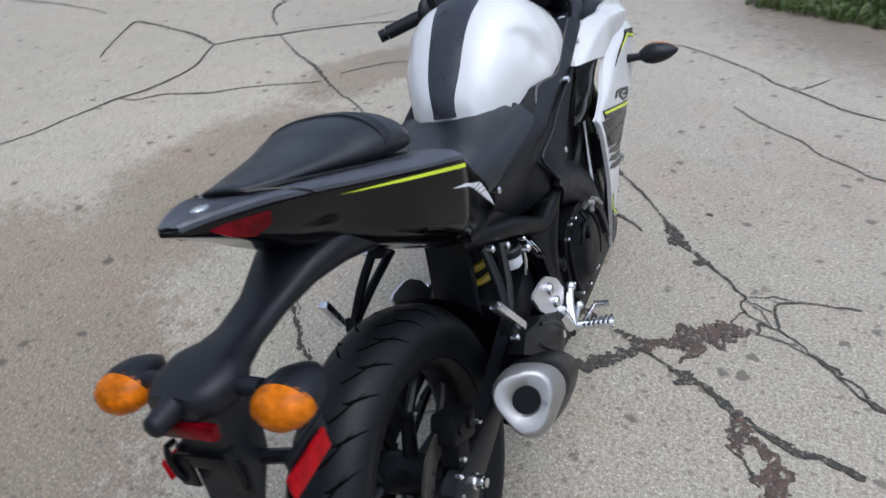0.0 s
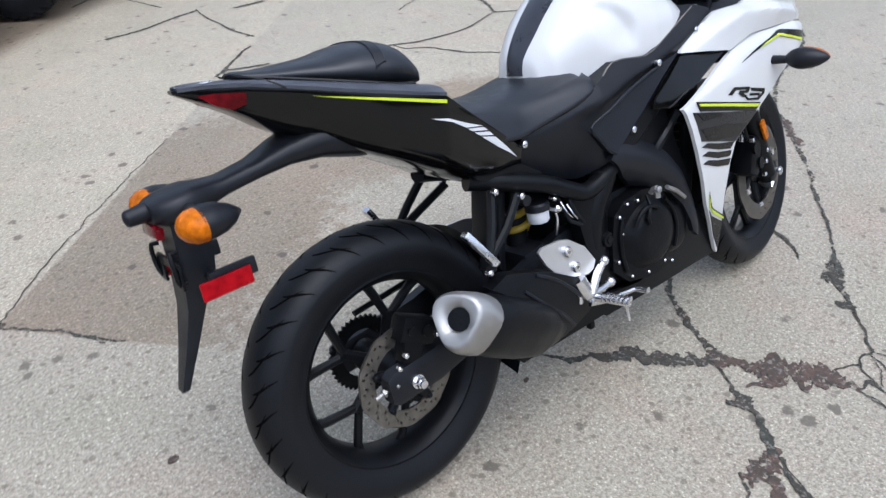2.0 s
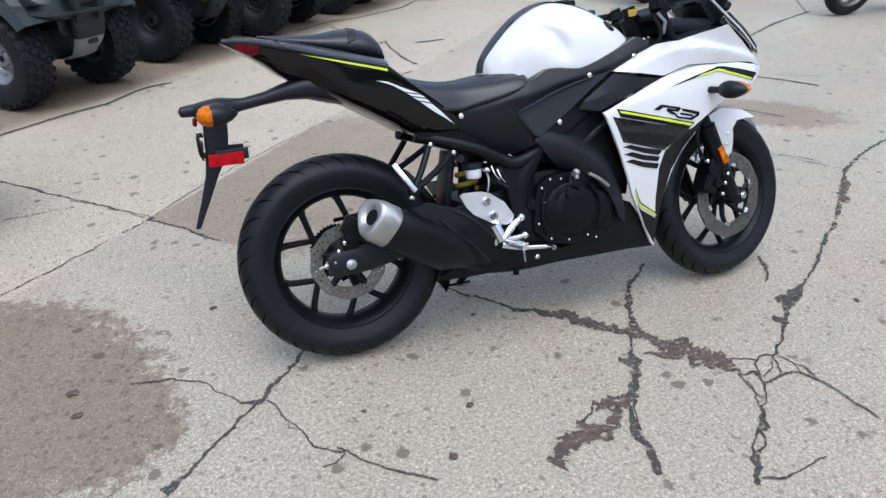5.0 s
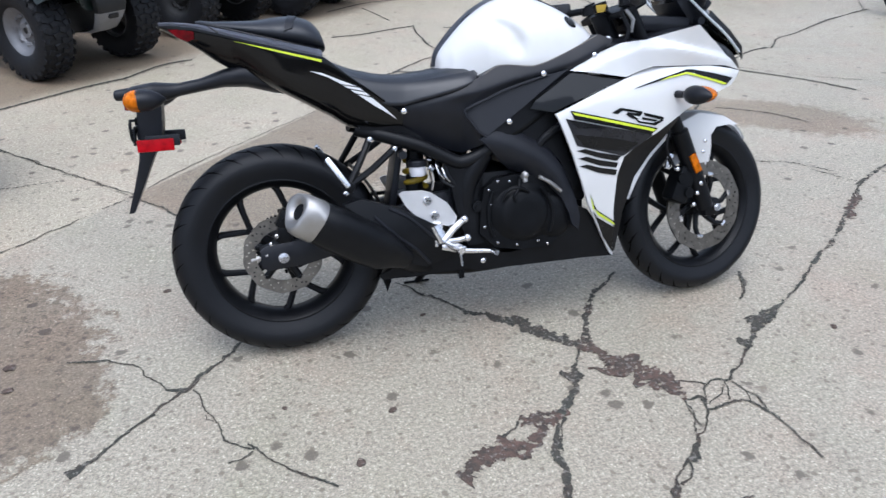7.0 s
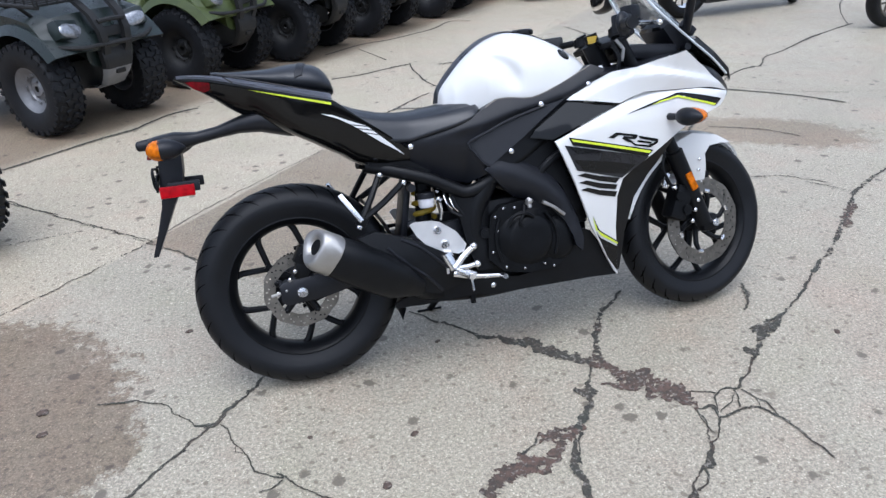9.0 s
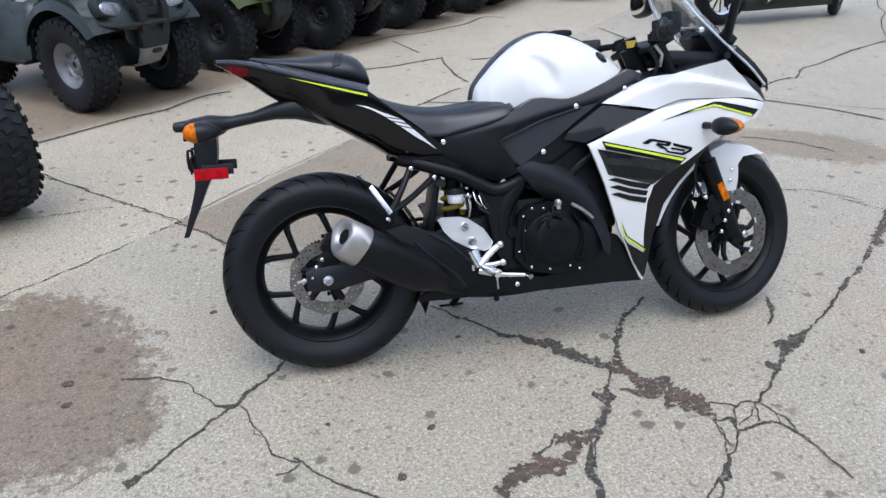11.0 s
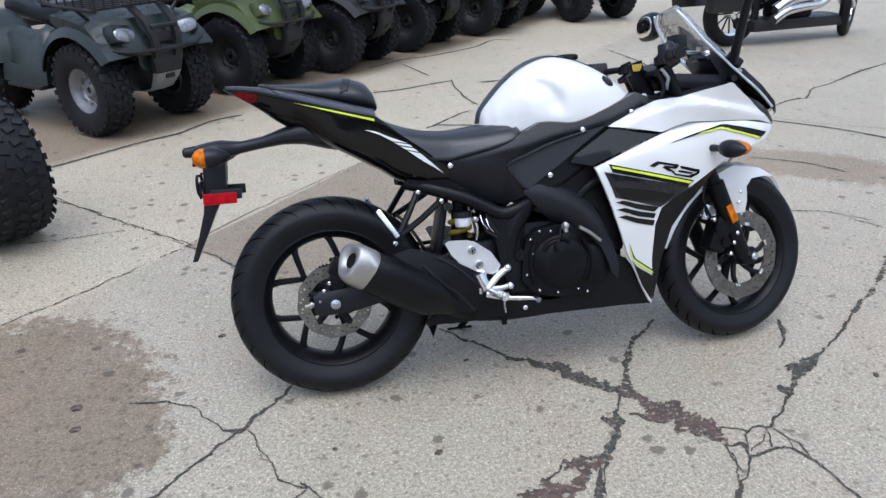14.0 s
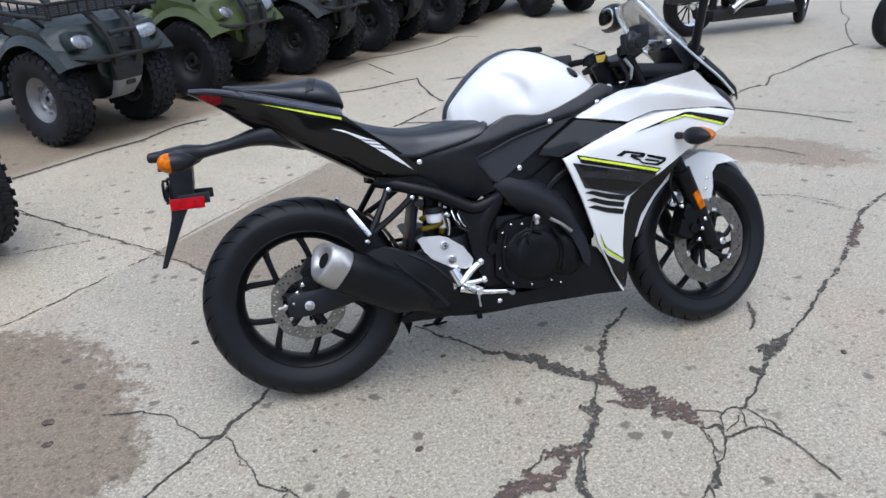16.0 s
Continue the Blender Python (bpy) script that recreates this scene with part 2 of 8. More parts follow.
    n.bump(n.math("ADD", n.math("MULTIPLY", fine, 1.0), n.math("MULTIPLY", grit, 0.5)), 0.30, 0.004)
    return n.m


M_CONCRETE = concrete()


def crack_fill(name, a, b):
    n = Nodes(name)
    col = n.mix(n.span(n.noise(55, 5, 0.7), 0.35, 0.68), a, n.mix(n.span(n.noise(9, 3), 0.4, 0.65), b, rgb(0.085, 0.056, 0.042)))
    col = n.mix(n.span(n.noise(85, 3, 0.6), 0.57, 0.64, 0.0, 0.6), col, rgb(0.26, 0.24, 0.205))
    col = n.mix(n.span(n.noise(32, 4, 0.75), 0.54, 0.66, 0.0, 0.75), col, rgb(0.030, 0.027, 0.022))
    n.feed(n.b.inputs["Base Color"], col)
    n.b.inputs["Roughness"].default_value = 0.9
    n.bump(n.noise(120, 4, 0.7), 0.9, 0.006)
    return n.m


M_CRACK = crack_fill("dirt_in_crack", rgb(0.030, 0.031, 0.024), rgb(0.064, 0.064, 0.050))
M_PATCH = crack_fill("broken_edge_dirt", rgb(0.050, 0.042, 0.033), rgb(0.145, 0.084, 0.063))


# ---- mesh helpers ----
def link(name, bm, mat, smooth=40):
    me = bpy.data.meshes.new(name)
    bmesh.ops.recalc_face_normals(bm, faces=bm.faces)
    bm.to_mesh(me)
    bm.free()
    me.materials.append(mat)
    if smooth:
        me.shade_smooth()
        me.set_sharp_from_angle(angle=radians(smooth))
    return new(name, me)


def part(name, bm, mat, parent, label="", smooth=40):
    """One mesh object under a thing or a part."""
    ob = link(name, bm, mat, smooth)
    ob.parent = parent
    if label:
        ob["label"] = label
    return ob


def shared_part(name, me, parent, m=None, label=""):
    ob = new(name, me)
    ob.parent = parent
    if m is not None:
        ob.matrix_basis = m
    if label:
        ob["label"] = label
    return ob


def spline(pts, step):
    """Points at about even steps on a smooth curve through pts."""
    p = [Vector(q) for q in pts]
    if len(p) == 2:
        n = max(1, int((p[1] - p[0]).length / step))
        return [p[0].lerp(p[1], i / n) for i in range(n + 1)]
    p = [p[0] * 2 - p[1]] + p + [p[-1] * 2 - p[-2]]
    out = []
    for i in range(1, len(p) - 2):
        a, b, c, d = p[i - 1 : i + 3]
        n = max(1, int((c - b).length / step))
        for k in range(n):
            t = k / n
            out.append(0.5 * (2 * b + (c - a) * t + (2 * a - 5 * b + 4 * c - d) * t * t + (3 * b - a - 3 * c + d) * t**3))
    return out + [p[-2]]


def rings(bm, loops, cap=True, closed=True):
    """Skin a row of point rings of one length."""
    rows = [[bm.verts.new(q) for q in loop] for loop in loops]
    n = len(rows[0])
    for a, b in zip(rows, rows[1:]):
        for i in range(n if closed else n - 1):
            k = (i + 1) % n
            bm.faces.new((a[i], a[k], b[k], b[i]))
    if cap and closed:
        bm.faces.new(rows[0][::-1])
        bm.faces.new(rows[-1])
    return bm


def tube(bm, pts, r, seg=10, step=0.02, smooth=True, flat=1.0):
    """A round bar along a curve; r: one radius or one for each end."""
    path = spline(pts, step) if smooth else [Vector(q) for q in pts]
    r0, r1 = (r, r) if isinstance(r, (int, float)) else r
    side_v = None
    loops = []
    for i, q in enumerate(path):
        d = (path[min(i + 1, len(path) - 1)] - path[max(i - 1, 0)]).normalized()
        if side_v is None:
            side_v = d.cross(Vector((0.123, 0.94, 0.31))).normalized()
        side_v = (side_v - d * side_v.dot(d)).normalized()
        up = d.cross(side_v)
        rr = r0 + (r1 - r0) * i / max(1, len(path) - 1)
        loops.append([q + rr * (math.cos(a) * side_v + flat * math.sin(a) * up) for a in (2 * math.pi * k / seg for k in range(seg))])
    return rings(bm, loops)


def rod(bm, a, b, r, r2=None, seg=14):
    return tube(bm, [a, b], (r, r if r2 is None else r2), seg, 10.0)


def revolve(bm, profile, centre, seg=64, cap=False, axis="y"):
    """Turn a profile of (radius, offset) pairs about an axis through centre."""
    loops = []
    for i in range(seg):
        a = 2 * math.pi * i / seg
        c, s = math.cos(a), math.sin(a)
        if axis == "y":
            loops.append([Vector((r * c, o, r * s)) + Vector(centre) for r, o in profile])
        else:
            loops.append([Vector((r * c, r * s, o)) + Vector(centre) for r, o in profile])
    rows = [[bm.verts.new(q) for q in loop] for loop in loops]
    for i in range(seg):
        a, b = rows[i], rows[(i + 1) % seg]
        for k in range(len(profile) - 1):
            bm.faces.new((a[k], b[k], b[k + 1], a[k + 1]))
    if cap:
        bm.faces.new([row[0] for row in rows])
        bm.faces.new([row[-1] for row in rows][::-1])
    return bm


def block(bm, c, size, turn=(0, 0, 0), bevel=0.0, taper=1.0):
    """A box with rounded edges; taper narrows its top."""
    made = bmesh.ops.create_cube(bm, size=1.0)["verts"]
    m = Matrix.Translation(c) @ Euler([radians(a) for a in turn]).to_matrix().to_4x4() @ Matrix.Diagonal((*size, 1))
    for v in made:
        if v.co.z > 0:
            v.co.x *= taper
            v.co.y *= taper
        v.co = m @ v.co
    if bevel:
        edges = list({e for v in made for e in v.link_edges})
        bmesh.ops.bevel(bm, geom=edges, offset=bevel, segments=2, affect="EDGES", profile=0.6)
    return bm


def egg(bm, c, size, turn=(0, 0, 0), seg=20, power=2.0):
    """A rounded, slightly boxy lump."""
    made = bmesh.ops.create_uvsphere(bm, u_segments=seg, v_segments=seg // 2 + 2, radius=1.0)["verts"]
    m = Matrix.Translation(c) @ Euler([radians(a) for a in turn]).to_matrix().to_4x4()
    for v in made:
        q = Vector([math.copysign(abs(k) ** (2 / power), k) for k in v.co])
        v.co = m @ Vector((q.x * size[0], q.y * size[1], q.z * size[2]))
    return bm


def spline_rows(rows, steps):
    """Rows of numbers, smoothed and filled in between."""
    out = []
    n = len(rows)
    for i in range(n - 1):
        p0, p1, p2, p3 = rows[max(0, i - 1)], rows[i], rows[i + 1], rows[min(n - 1, i + 2)]
        for k in range(steps):
            t = k / steps
            out.append(tuple(0.5 * (2 * b + (c - a) * t + (2 * a - 5 * b + 4 * c - d) * t * t + (3 * b - a - 3 * c + d) * t**3) for a, b, c, d in zip(p0, p1, p2, p3)))
    out.append(tuple(rows[-1]))
    return out


def lerp_table(x, table):
    """Smooth value at x of rows (x, value), in order."""
    if x <= table[0][0]:
        return table[0][1]
    for (x0, v0), (x1, v1) in zip(table, table[1:]):
        if x <= x1:
            return v0 + (v1 - v0) * (x - x0) / (x1 - x0)
    return table[-1][1]


def body(bm, stations, n=36, power=2.4, step=0.012, warp=None):
    """A loft along x. stations: x, top, bottom, half width. power: boxiness of the section."""
    dense = spline([Vector((s[0], s[1], s[2])) for s in stations], step)
    widths = [(s[0], s[3]) for s in stations]
    loops = []
    for q in dense:
        x, top, bot = q
        w, mid, h = lerp_table(x, widths), (top + bot) / 2, (top - bot) / 2
        loop = []
        for k in range(n):
            a = 2 * math.pi * k / n
            cy, sz = math.cos(a), math.sin(a)
            p = Vector((x, w * math.copysign(abs(cy) ** (2 / power), cy), mid + h * math.copysign(abs(sz) ** (2 / power), sz)))
            loop.append(warp(p) if warp else p)
        loops.append(loop)
    return rings(bm, loops)


def panel(bm, outline, depth, thick=0.004, side_sign=-1, cell=0.025, lift=0.0, round_to=0.0):
    """A curved sheet with an outline in x, z that follows y = side * depth(x, z)."""
    made = [bm.verts.new((x, 0, z)) for x, z in outline]
    bm.faces.new(made)
    xs, zs = [q[0] for q in outline], [q[1] for q in outline]
    for low, high, axis in ((min(xs), max(xs), 0), (min(zs), max(zs), 2)):
        k = low + cell
        while k < high - cell * 0.3:
            no, at = [0, 0, 0], [0, 0, 0]
            no[axis], at[axis] = 1, k
            bmesh.ops.bisect_plane(bm, geom=bm.verts[:] + bm.edges[:] + bm.faces[:], plane_co=at, plane_no=no, dist=1e-5)
            k += cell
    for v in bm.verts:
        v.co.y = side_sign * (depth(v.co.x, v.co.z) + lift)
    bmesh.ops.recalc_face_normals(bm, faces=bm.faces)
    faces = bm.faces[:]
    if sum(f.normal.y for f in faces) * side_sign < 0:
        bmesh.ops.reverse_faces(bm, faces=faces)
    front = {v: v for v in bm.verts}
    back = {v: bm.verts.new((v.co.x, v.co.y - side_sign * thick, v.co.z)) for v in list(front)}
    rim = [e for e in bm.edges if len(e.link_faces) == 1]
    loops = [tuple(f.verts) for f in faces]
    edge_pairs = []
    for e in rim:
        f = e.link_faces[0]
        a, b = e.verts
        vs = list(f.verts)
        if vs[(vs.index(a) + 1) % len(vs)] != b:
            a, b = b, a
        edge_pairs.append((a, b))
    for vs in loops:
        bm.faces.new([back[v] for v in reversed(vs)])
    for a, b in edge_pairs:
        bm.faces.new((b, a, back[a], back[b]))
    return bm


def moved(bm, m):
    bmesh.ops.transform(bm, matrix=m, verts=bm.verts)
    return bm


def B():
    return bmesh.new()


# ---- plain unseen walls added far out, to darken reflections and cut low sky light ----
def added_wall(name, x, y, length, turn):
    bm = B()
    block(bm, (0, 0, 1.5), (length, 0.4, 3.0), (0, 0, 0), 0.02)
    for k in range(int(length / 6)):
        block(bm, (-length / 2 + 3 + 6 * k, -0.22, 1.5), (0.35, 0.12, 3.0))
    ob = link(name, bm, M_WALL)
    ob.matrix_basis = pose(x, y, 0, 0, 0, turn)
    return tagged(ob, "plain dull grey-brown wall, unseen, added to darken reflections", "wall", kind="structure")


M_WALL = surface("dull_render", rgb(0.085, 0.082, 0.075), 0.9, var=0.3, scale=0.6, grain=20, bump=0.3)
added_wall("added_wall_north", 2, 30, 60, 180)
added_wall("added_wall_south", 2, -16, 60, 0)
added_wall("added_wall_east", 32, 7, 46, 90)
added_wall("added_wall_west", -28, 7, 46, -90)


# ---- ground ----
def make_ground():
    bm = B()
    bmesh.ops.create_grid(bm, x_segments=40, y_segments=40, size=1.0)
    for v in bm.verts:
        v.co.x = 2.0 + 160 * math.copysign(abs(v.co.x) ** 2.2, v.co.x)
        v.co.y = 2.0 + 160 * math.copysign(abs(v.co.y) ** 2.2, v.co.y)
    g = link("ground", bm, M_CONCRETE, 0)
    return tagged(g, "cracked grey concrete yard with brown silt stains", "concrete yard", kind="structure")


ground = make_ground()


def crack(pts, width):
    """A ragged, dirt-filled crack or broken strip along a line of the ground, with islands of concrete left in it."""
    near_by = max(abs(pts[0][0]), abs(pts[0][1]), abs(pts[-1][0]), abs(pts[-1][1])) < 2.4
    wide = width > 0.04
    step = 0.0045 if near_by else 0.009
    path = spline([Vector((x, y, 0)) for x, y in pts], step)
    bm = B()
    seed = pts[0][0] * 13.1 + pts[0][1] * 7.7
    n = len(path)
    reach = width * 1.0 + 0.012
    cols = max(5, int(2 * reach / (step if near_by else min(step, width * 0.5))))
    strand = 0.0 if width < 0.009 else 0.0022
    grid = []
    for i, q in enumerate(path):
        d = (path[min(i + 1, n - 1)] - path[max(i - 1, 0)]).normalized()
        s = Vector((-d.y, d.x, 0))
        run = i * step
        c = q + s * (0.012 * noise.noise((seed, run * 11, 0)) + 0.007 * noise.noise((seed, run * 45, 3)))
        grid.append((c, s))
    made = {}

    def corner(i, k):
        if (i, k) not in made:
            c, s = grid[i]
            p = c + s * ((k / cols * 2 - 1) * reach)
            p += Vector((noise.noise(p * 300), noise.noise(p * 300 + Vector((7, 0, 0))), 0)) * step * 0.6
            p.z = 0.0028 + 0.001 * noise.noise(p * 160)
            made[i, k] = bm.verts.new(p)
        return made[i, k]

    for i in range(n - 1):
        run = i * step
        near = min(i, n - 1 - i) * step
        end = min(1.0, 0.4 + near / (0.05 if wide else 0.03))
        half = width * 0.5 * end
        lo = half * (0.66 + 0.9 * noise.noise((seed, run * 8, 11)) + 0.6 * noise.noise((seed, run * 28, 17)))
        hi = half * (0.66 + 0.9 * noise.noise((seed, run * 8, 23)) + 0.6 * noise.noise((seed, run * 28, 29)))
        side = 1 if noise.noise((seed, run * 4, 51)) > 0 else -1
        vein = side * (half * 0.4 + (0.014 + width * 0.35) * max(0.0, noise.noise((seed, run * 9, 61)) + 0.18) * 1.6)
        for k in range(cols):
            u = ((k + 0.5) / cols * 2 - 1) * reach
            p = grid[i][0] + grid[i][1] * u
            fray = noise.noise(p * 120) * (0.22 * half + 0.0022) + noise.noise(p * 45) * 0.30 * half
            lim = max(reach / cols * 0.55, hi if u > 0 else lo)
            inside = abs(u) < lim + fray or abs(u) < reach / cols * 0.55
            if wide and noise.noise(p * 34 + Vector((3, 1, 0))) > 0.34 and abs(u) > 0.12 * half:
                inside = False
            if strand and near_by and abs(u - vein) < strand and noise.noise((seed, run * 14, 71)) > -0.15:
                inside = True
            if inside:
                bm.faces.new((corner(i, k), corner(i + 1, k), corner(i + 1, k + 1), corner(i, k + 1)))
    return part("crack", bm, M_PATCH if wide else M_CRACK, ground, smooth=0)


def fissure(rows, brown=False, grow=1.0):
    """A dirt-filled crack whose width changes on its way. rows: x, y, width."""
    path = spline(rows, 0.0032)
    seed = rows[0][0] * 13.1 + rows[0][1] * 7.7
    n = len(path)
    cols = max(2, int(max(r[2] for r in rows) / 0.0055))
    high = 0.0024 + 0.0003 * (len(ground.children) % 7)
    bm = B()
    grid = []
    for i, q in enumerate(path):
        d = path[min(i + 1, n - 1)] - path[max(i - 1, 0)]
        side = Vector((-d.y, d.x, 0)).normalized()
        run, w = i * 0.0032, max(0.0022, grow * q.z * (0.50 + 0.25 * min(1.0, q.z / 0.04)))
        mid = Vector((q.x, q.y, 0)) + side * (0.14 * w * noise.noise((seed, run * 24, 1)) + 0.0070 * noise.noise((seed, run * 26, 5)) + 0.0034 * noise.noise((seed, run * 95, 7)))
        lo, hi = (max(0.0012, w * 0.5 * (1.0 + 0.75 * noise.noise((seed, run * 40, k)) + 0.60 * noise.noise((seed, run * 130, k + 3)))) for k in (11, 29))
        grid.append([mid + side * (-lo + (lo + hi) * k / cols) for k in range(cols + 1)])
    rows_v = [[bm.verts.new((p.x, p.y, high + 0.0008 * noise.noise(p * 160))) for p in row] for row in grid]
    for i in range(n - 1):
        for k in range(cols):
            p = grid[i][k]
            if cols > 5 and noise.noise(p * 48 + Vector((3, 1, 0))) > 0.40:
                continue
            bm.faces.new((rows_v[i][k], rows_v[i + 1][k], rows_v[i + 1][k + 1], rows_v[i][k + 1]))
    return part("crack", bm, M_PATCH if brown else M_CRACK, ground, smooth=0)


fissure([(0.37, 0.198, 0.01), (0.408, 0.162, 0.0088), (0.443, 0.107, 0.0156), (0.469, 0.086, 0.0197), (0.503, 0.045, 0.0156), (0.536, -0.003, 0.0183), (0.573, -0.046, 0.0304), (0.626, -0.066, 0.0293), (0.644, -0.101, 0.0431), (0.676, -0.122, 0.0642), (0.707, -0.145, 0.0659), (0.741, -0.186, 0.0626), (0.774, -0.222, 0.0631), (0.814, -0.265, 0.0503), (0.832, -0.288, 0.0583), (0.858, -0.306, 0.0724)])
fissure([(1.161, 0.081, 0.0173), (1.116, 0.032, 0.0166), (1.068, -0.007, 0.0214), (1.019, -0.041, 0.027), (0.986, -0.088, 0.0243), (0.946, -0.145, 0.036), (0.924, -0.183, 0.0251), (0.909, -0.222, 0.0261), (0.891, -0.262, 0.0381), (0.859, -0.309, 0.0508)])
fissure([(0.849, -0.301, 0.0776), (0.87, -0.32, 0.0695), (0.89, -0.346, 0.0434), (0.903, -0.377, 0.0557), (0.918, -0.42, 0.1126), (0.945, -0.44, 0.1266), (0.97, -0.478, 0.1264), (0.994, -0.514, 0.1154), (1.017, -0.538, 0.0903), (1.027, -0.58, 0.0436), (1.028, -0.611, 0.0163)], True)
fissure([(0.825, -0.415, 0.01), (0.852, -0.423, 0.0197), (0.879, -0.443, 0.0388), (0.912, -0.467, 0.0436)], True)
fissure([(1.028, -0.611, 0.0115), (1.024, -0.655, 0.0082), (1.012, -0.686, 0.0073), (0.997, -0.715, 0.0075), (0.978, -0.749, 0.0098), (0.97, -0.768, 0.0165), (0.945, -0.796, 0.0259), (0.924, -0.821, 0.0281)])
fissure([(0.851, -0.313, 0.0209), (0.821, -0.352, 0.0106), (0.804, -0.382, 0.0134), (0.789, -0.406, 0.0268), (0.773, -0.442, 0.0409), (0.765, -0.474, 0.027), (0.749, -0.493, 0.0245), (0.729, -0.513, 0.0342), (0.712, -0.536, 0.0348), (0.693, -0.556, 0.0284), (0.671, -0.576, 0.0316)])
fissure([(0.737, -0.41, 0.023), (0.751, -0.427, 0.0358), (0.768, -0.444, 0.0516)])
fissure([(0.696, -0.565, 0.0328), (0.663, -0.579, 0.0543), (0.632, -0.581, 0.0723), (0.6, -0.578, 0.0727), (0.572, -0.576, 0.0569), (0.553, -0.565, 0.0403)], True)
fissure([(0.611, -0.601, 0.0518), (0.583, -0.633, 0.0392), (0.557, -0.661, 0.05), (0.521, -0.674, 0.0753), (0.479, -0.664, 0.0814), (0.442, -0.668, 0.0728), (0.41, -0.688, 0.0546)], True)
fissure([(0.504, -0.637, 0.0636), (0.445, -0.659, 0.053), (0.399, -0.697, 0.0641), (0.348, -0.728, 0.0746)], True)
fissure([(0.55, -0.573, 0.0126), (0.533, -0.592, 0.0095), (0.508, -0.608, 0.0142), (0.487, -0.616, 0.0162)])
fissure([(0.675, -0.588, 0.0206), (0.656, -0.62, 0.0098), (0.64, -0.651, 0.0081), (0.623, -0.678, 0.0269), (0.618, -0.704, 0.0334)])
fissure([(0.652, -0.609, 0.0139), (0.624, -0.656, 0.0228), (0.602, -0.709, 0.0303), (0.606, -0.752, 0.027), (0.59, -0.803, 0.0307), (0.573, -0.853, 0.0252)])
fissure([(1.879, -0.07, 0.0089), (1.804, -0.133, 0.0186), (1.724, -0.19, 0.0152), (1.659, -0.23, 0.0114), (1.601, -0.262, 0.017), (1.54, -0.299, 0.0371), (1.486, -0.329, 0.0557), (1.439, -0.359, 0.0366), (1.401, -0.394, 0.0228), (1.358, -0.435, 0.0208), (1.318, -0.468, 0.015), (1.284, -0.502, 0.0118), (1.24, -0.532, 0.0127), (1.205, -0.556, 0.0157), (1.184, -0.571, 0.0123)])
fissure([(1.454, -0.298, 0.0531), (1.462, -0.32, 0.0866), (1.497, -0.315, 0.0629), (1.555, -0.282, 0.0313)])
fissure([(1.344, -0.393, 0.0184), (1.345, -0.42, 0.0466), (1.358, -0.432, 0.0566)])
fissure([(1.191, -0.568, 0.0159), (1.169, -0.555, 0.0128), (1.138, -0.561, 0.0097), (1.112, -0.572, 0.0085), (1.092, -0.612, 0.0101), (1.068, -0.653, 0.0118), (1.045, -0.694, 0.0091), (1.018, -0.724, 0.0086), (0.98, -0.75, 0.0091)])
fissure([(1.18, -0.57, 0.0085), (1.168, -0.605, 0.0081), (1.146, -0.641, 0.0085)])
fissure([(1.164, -0.592, 0.006), (1.125, -0.62, 0.0064), (1.082, -0.645, 0.0069)])
fissure([(1.065, -0.657, 0.0178), (1.098, -0.66, 0.0136), (1.138, -0.653, 0.0146), (1.168, -0.648, 0.0138), (1.195, -0.659, 0.0106), (1.215, -0.692, 0.0127), (1.226, -0.713, 0.0115), (1.234, -0.759, 0.0108), (1.241, -0.814, 0.0105), (1.246, -0.859, 0.0104), (1.248, -0.891, 0.0093)])
fissure([(1.201, -0.575, 0.01), (1.217, -0.616, 0.0073), (1.225, -0.643, 0.0069), (1.229, -0.674, 0.0089), (1.224, -0.708, 0.0083)])
fissure([(1.216, -0.619, 0.0049), (1.207, -0.65, 0.0051), (1.2, -0.668, 0.0052)])
fissure([(1.046, -0.534, 0.0067), (1.085, -0.543, 0.0084), (1.121, -0.567, 0.0083)])
fissure([(1.026, -0.604, 0.0111), (1.052, -0.61, 0.014), (1.078, -0.611, 0.0209), (1.071, -0.643, 0.0146)])
fissure([(1.023, -0.631, 0.0055), (1.016, -0.68, 0.0058), (1.016, -0.711, 0.006)])
fissure([(0.985, -0.747, 0.0152), (0.952, -0.783, 0.0198), (0.921, -0.811, 0.0156), (0.881, -0.832, 0.0095), (0.852, -0.865, 0.0116), (0.833, -0.895, 0.0313), (0.806, -0.927, 0.0238), (0.774, -0.964, 0.0229)])
fissure([(0.918, -0.816, 0.0121), (0.897, -0.852, 0.0093), (0.855, -0.881, 0.0128)])
fissure([(0.801, -0.95, 0.0087), (0.82, -0.961, 0.0129), (0.843, -0.97, 0.0127), (0.883, -0.966, 0.0067), (0.928, -0.963, 0.0067), (0.971, -0.955, 0.0095), (1.003, -0.953, 0.0097)])
fissure([(-0.155, -0.01, 0.0139), (-0.183, -0.059, 0.0189), (-0.21, -0.091, 0.0196), (-0.227, -0.113, 0.0175), (-0.253, -0.136, 0.0232), (-0.278, -0.158, 0.0235), (-0.299, -0.196, 0.0211), (-0.31, -0.215, 0.0218), (-0.342, -0.233, 0.0146), (-0.38, -0.272, 0.0167), (-0.409, -0.306, 0.0177), (-0.438, -0.33, 0.0158), (-0.465, -0.358, 0.0154), (-0.492, -0.389, 0.0145), (-0.511, -0.413, 0.0166), (-0.53, -0.434, 0.0186), (-0.555, -0.454, 0.0344), (-0.58, -0.472, 0.0433)])
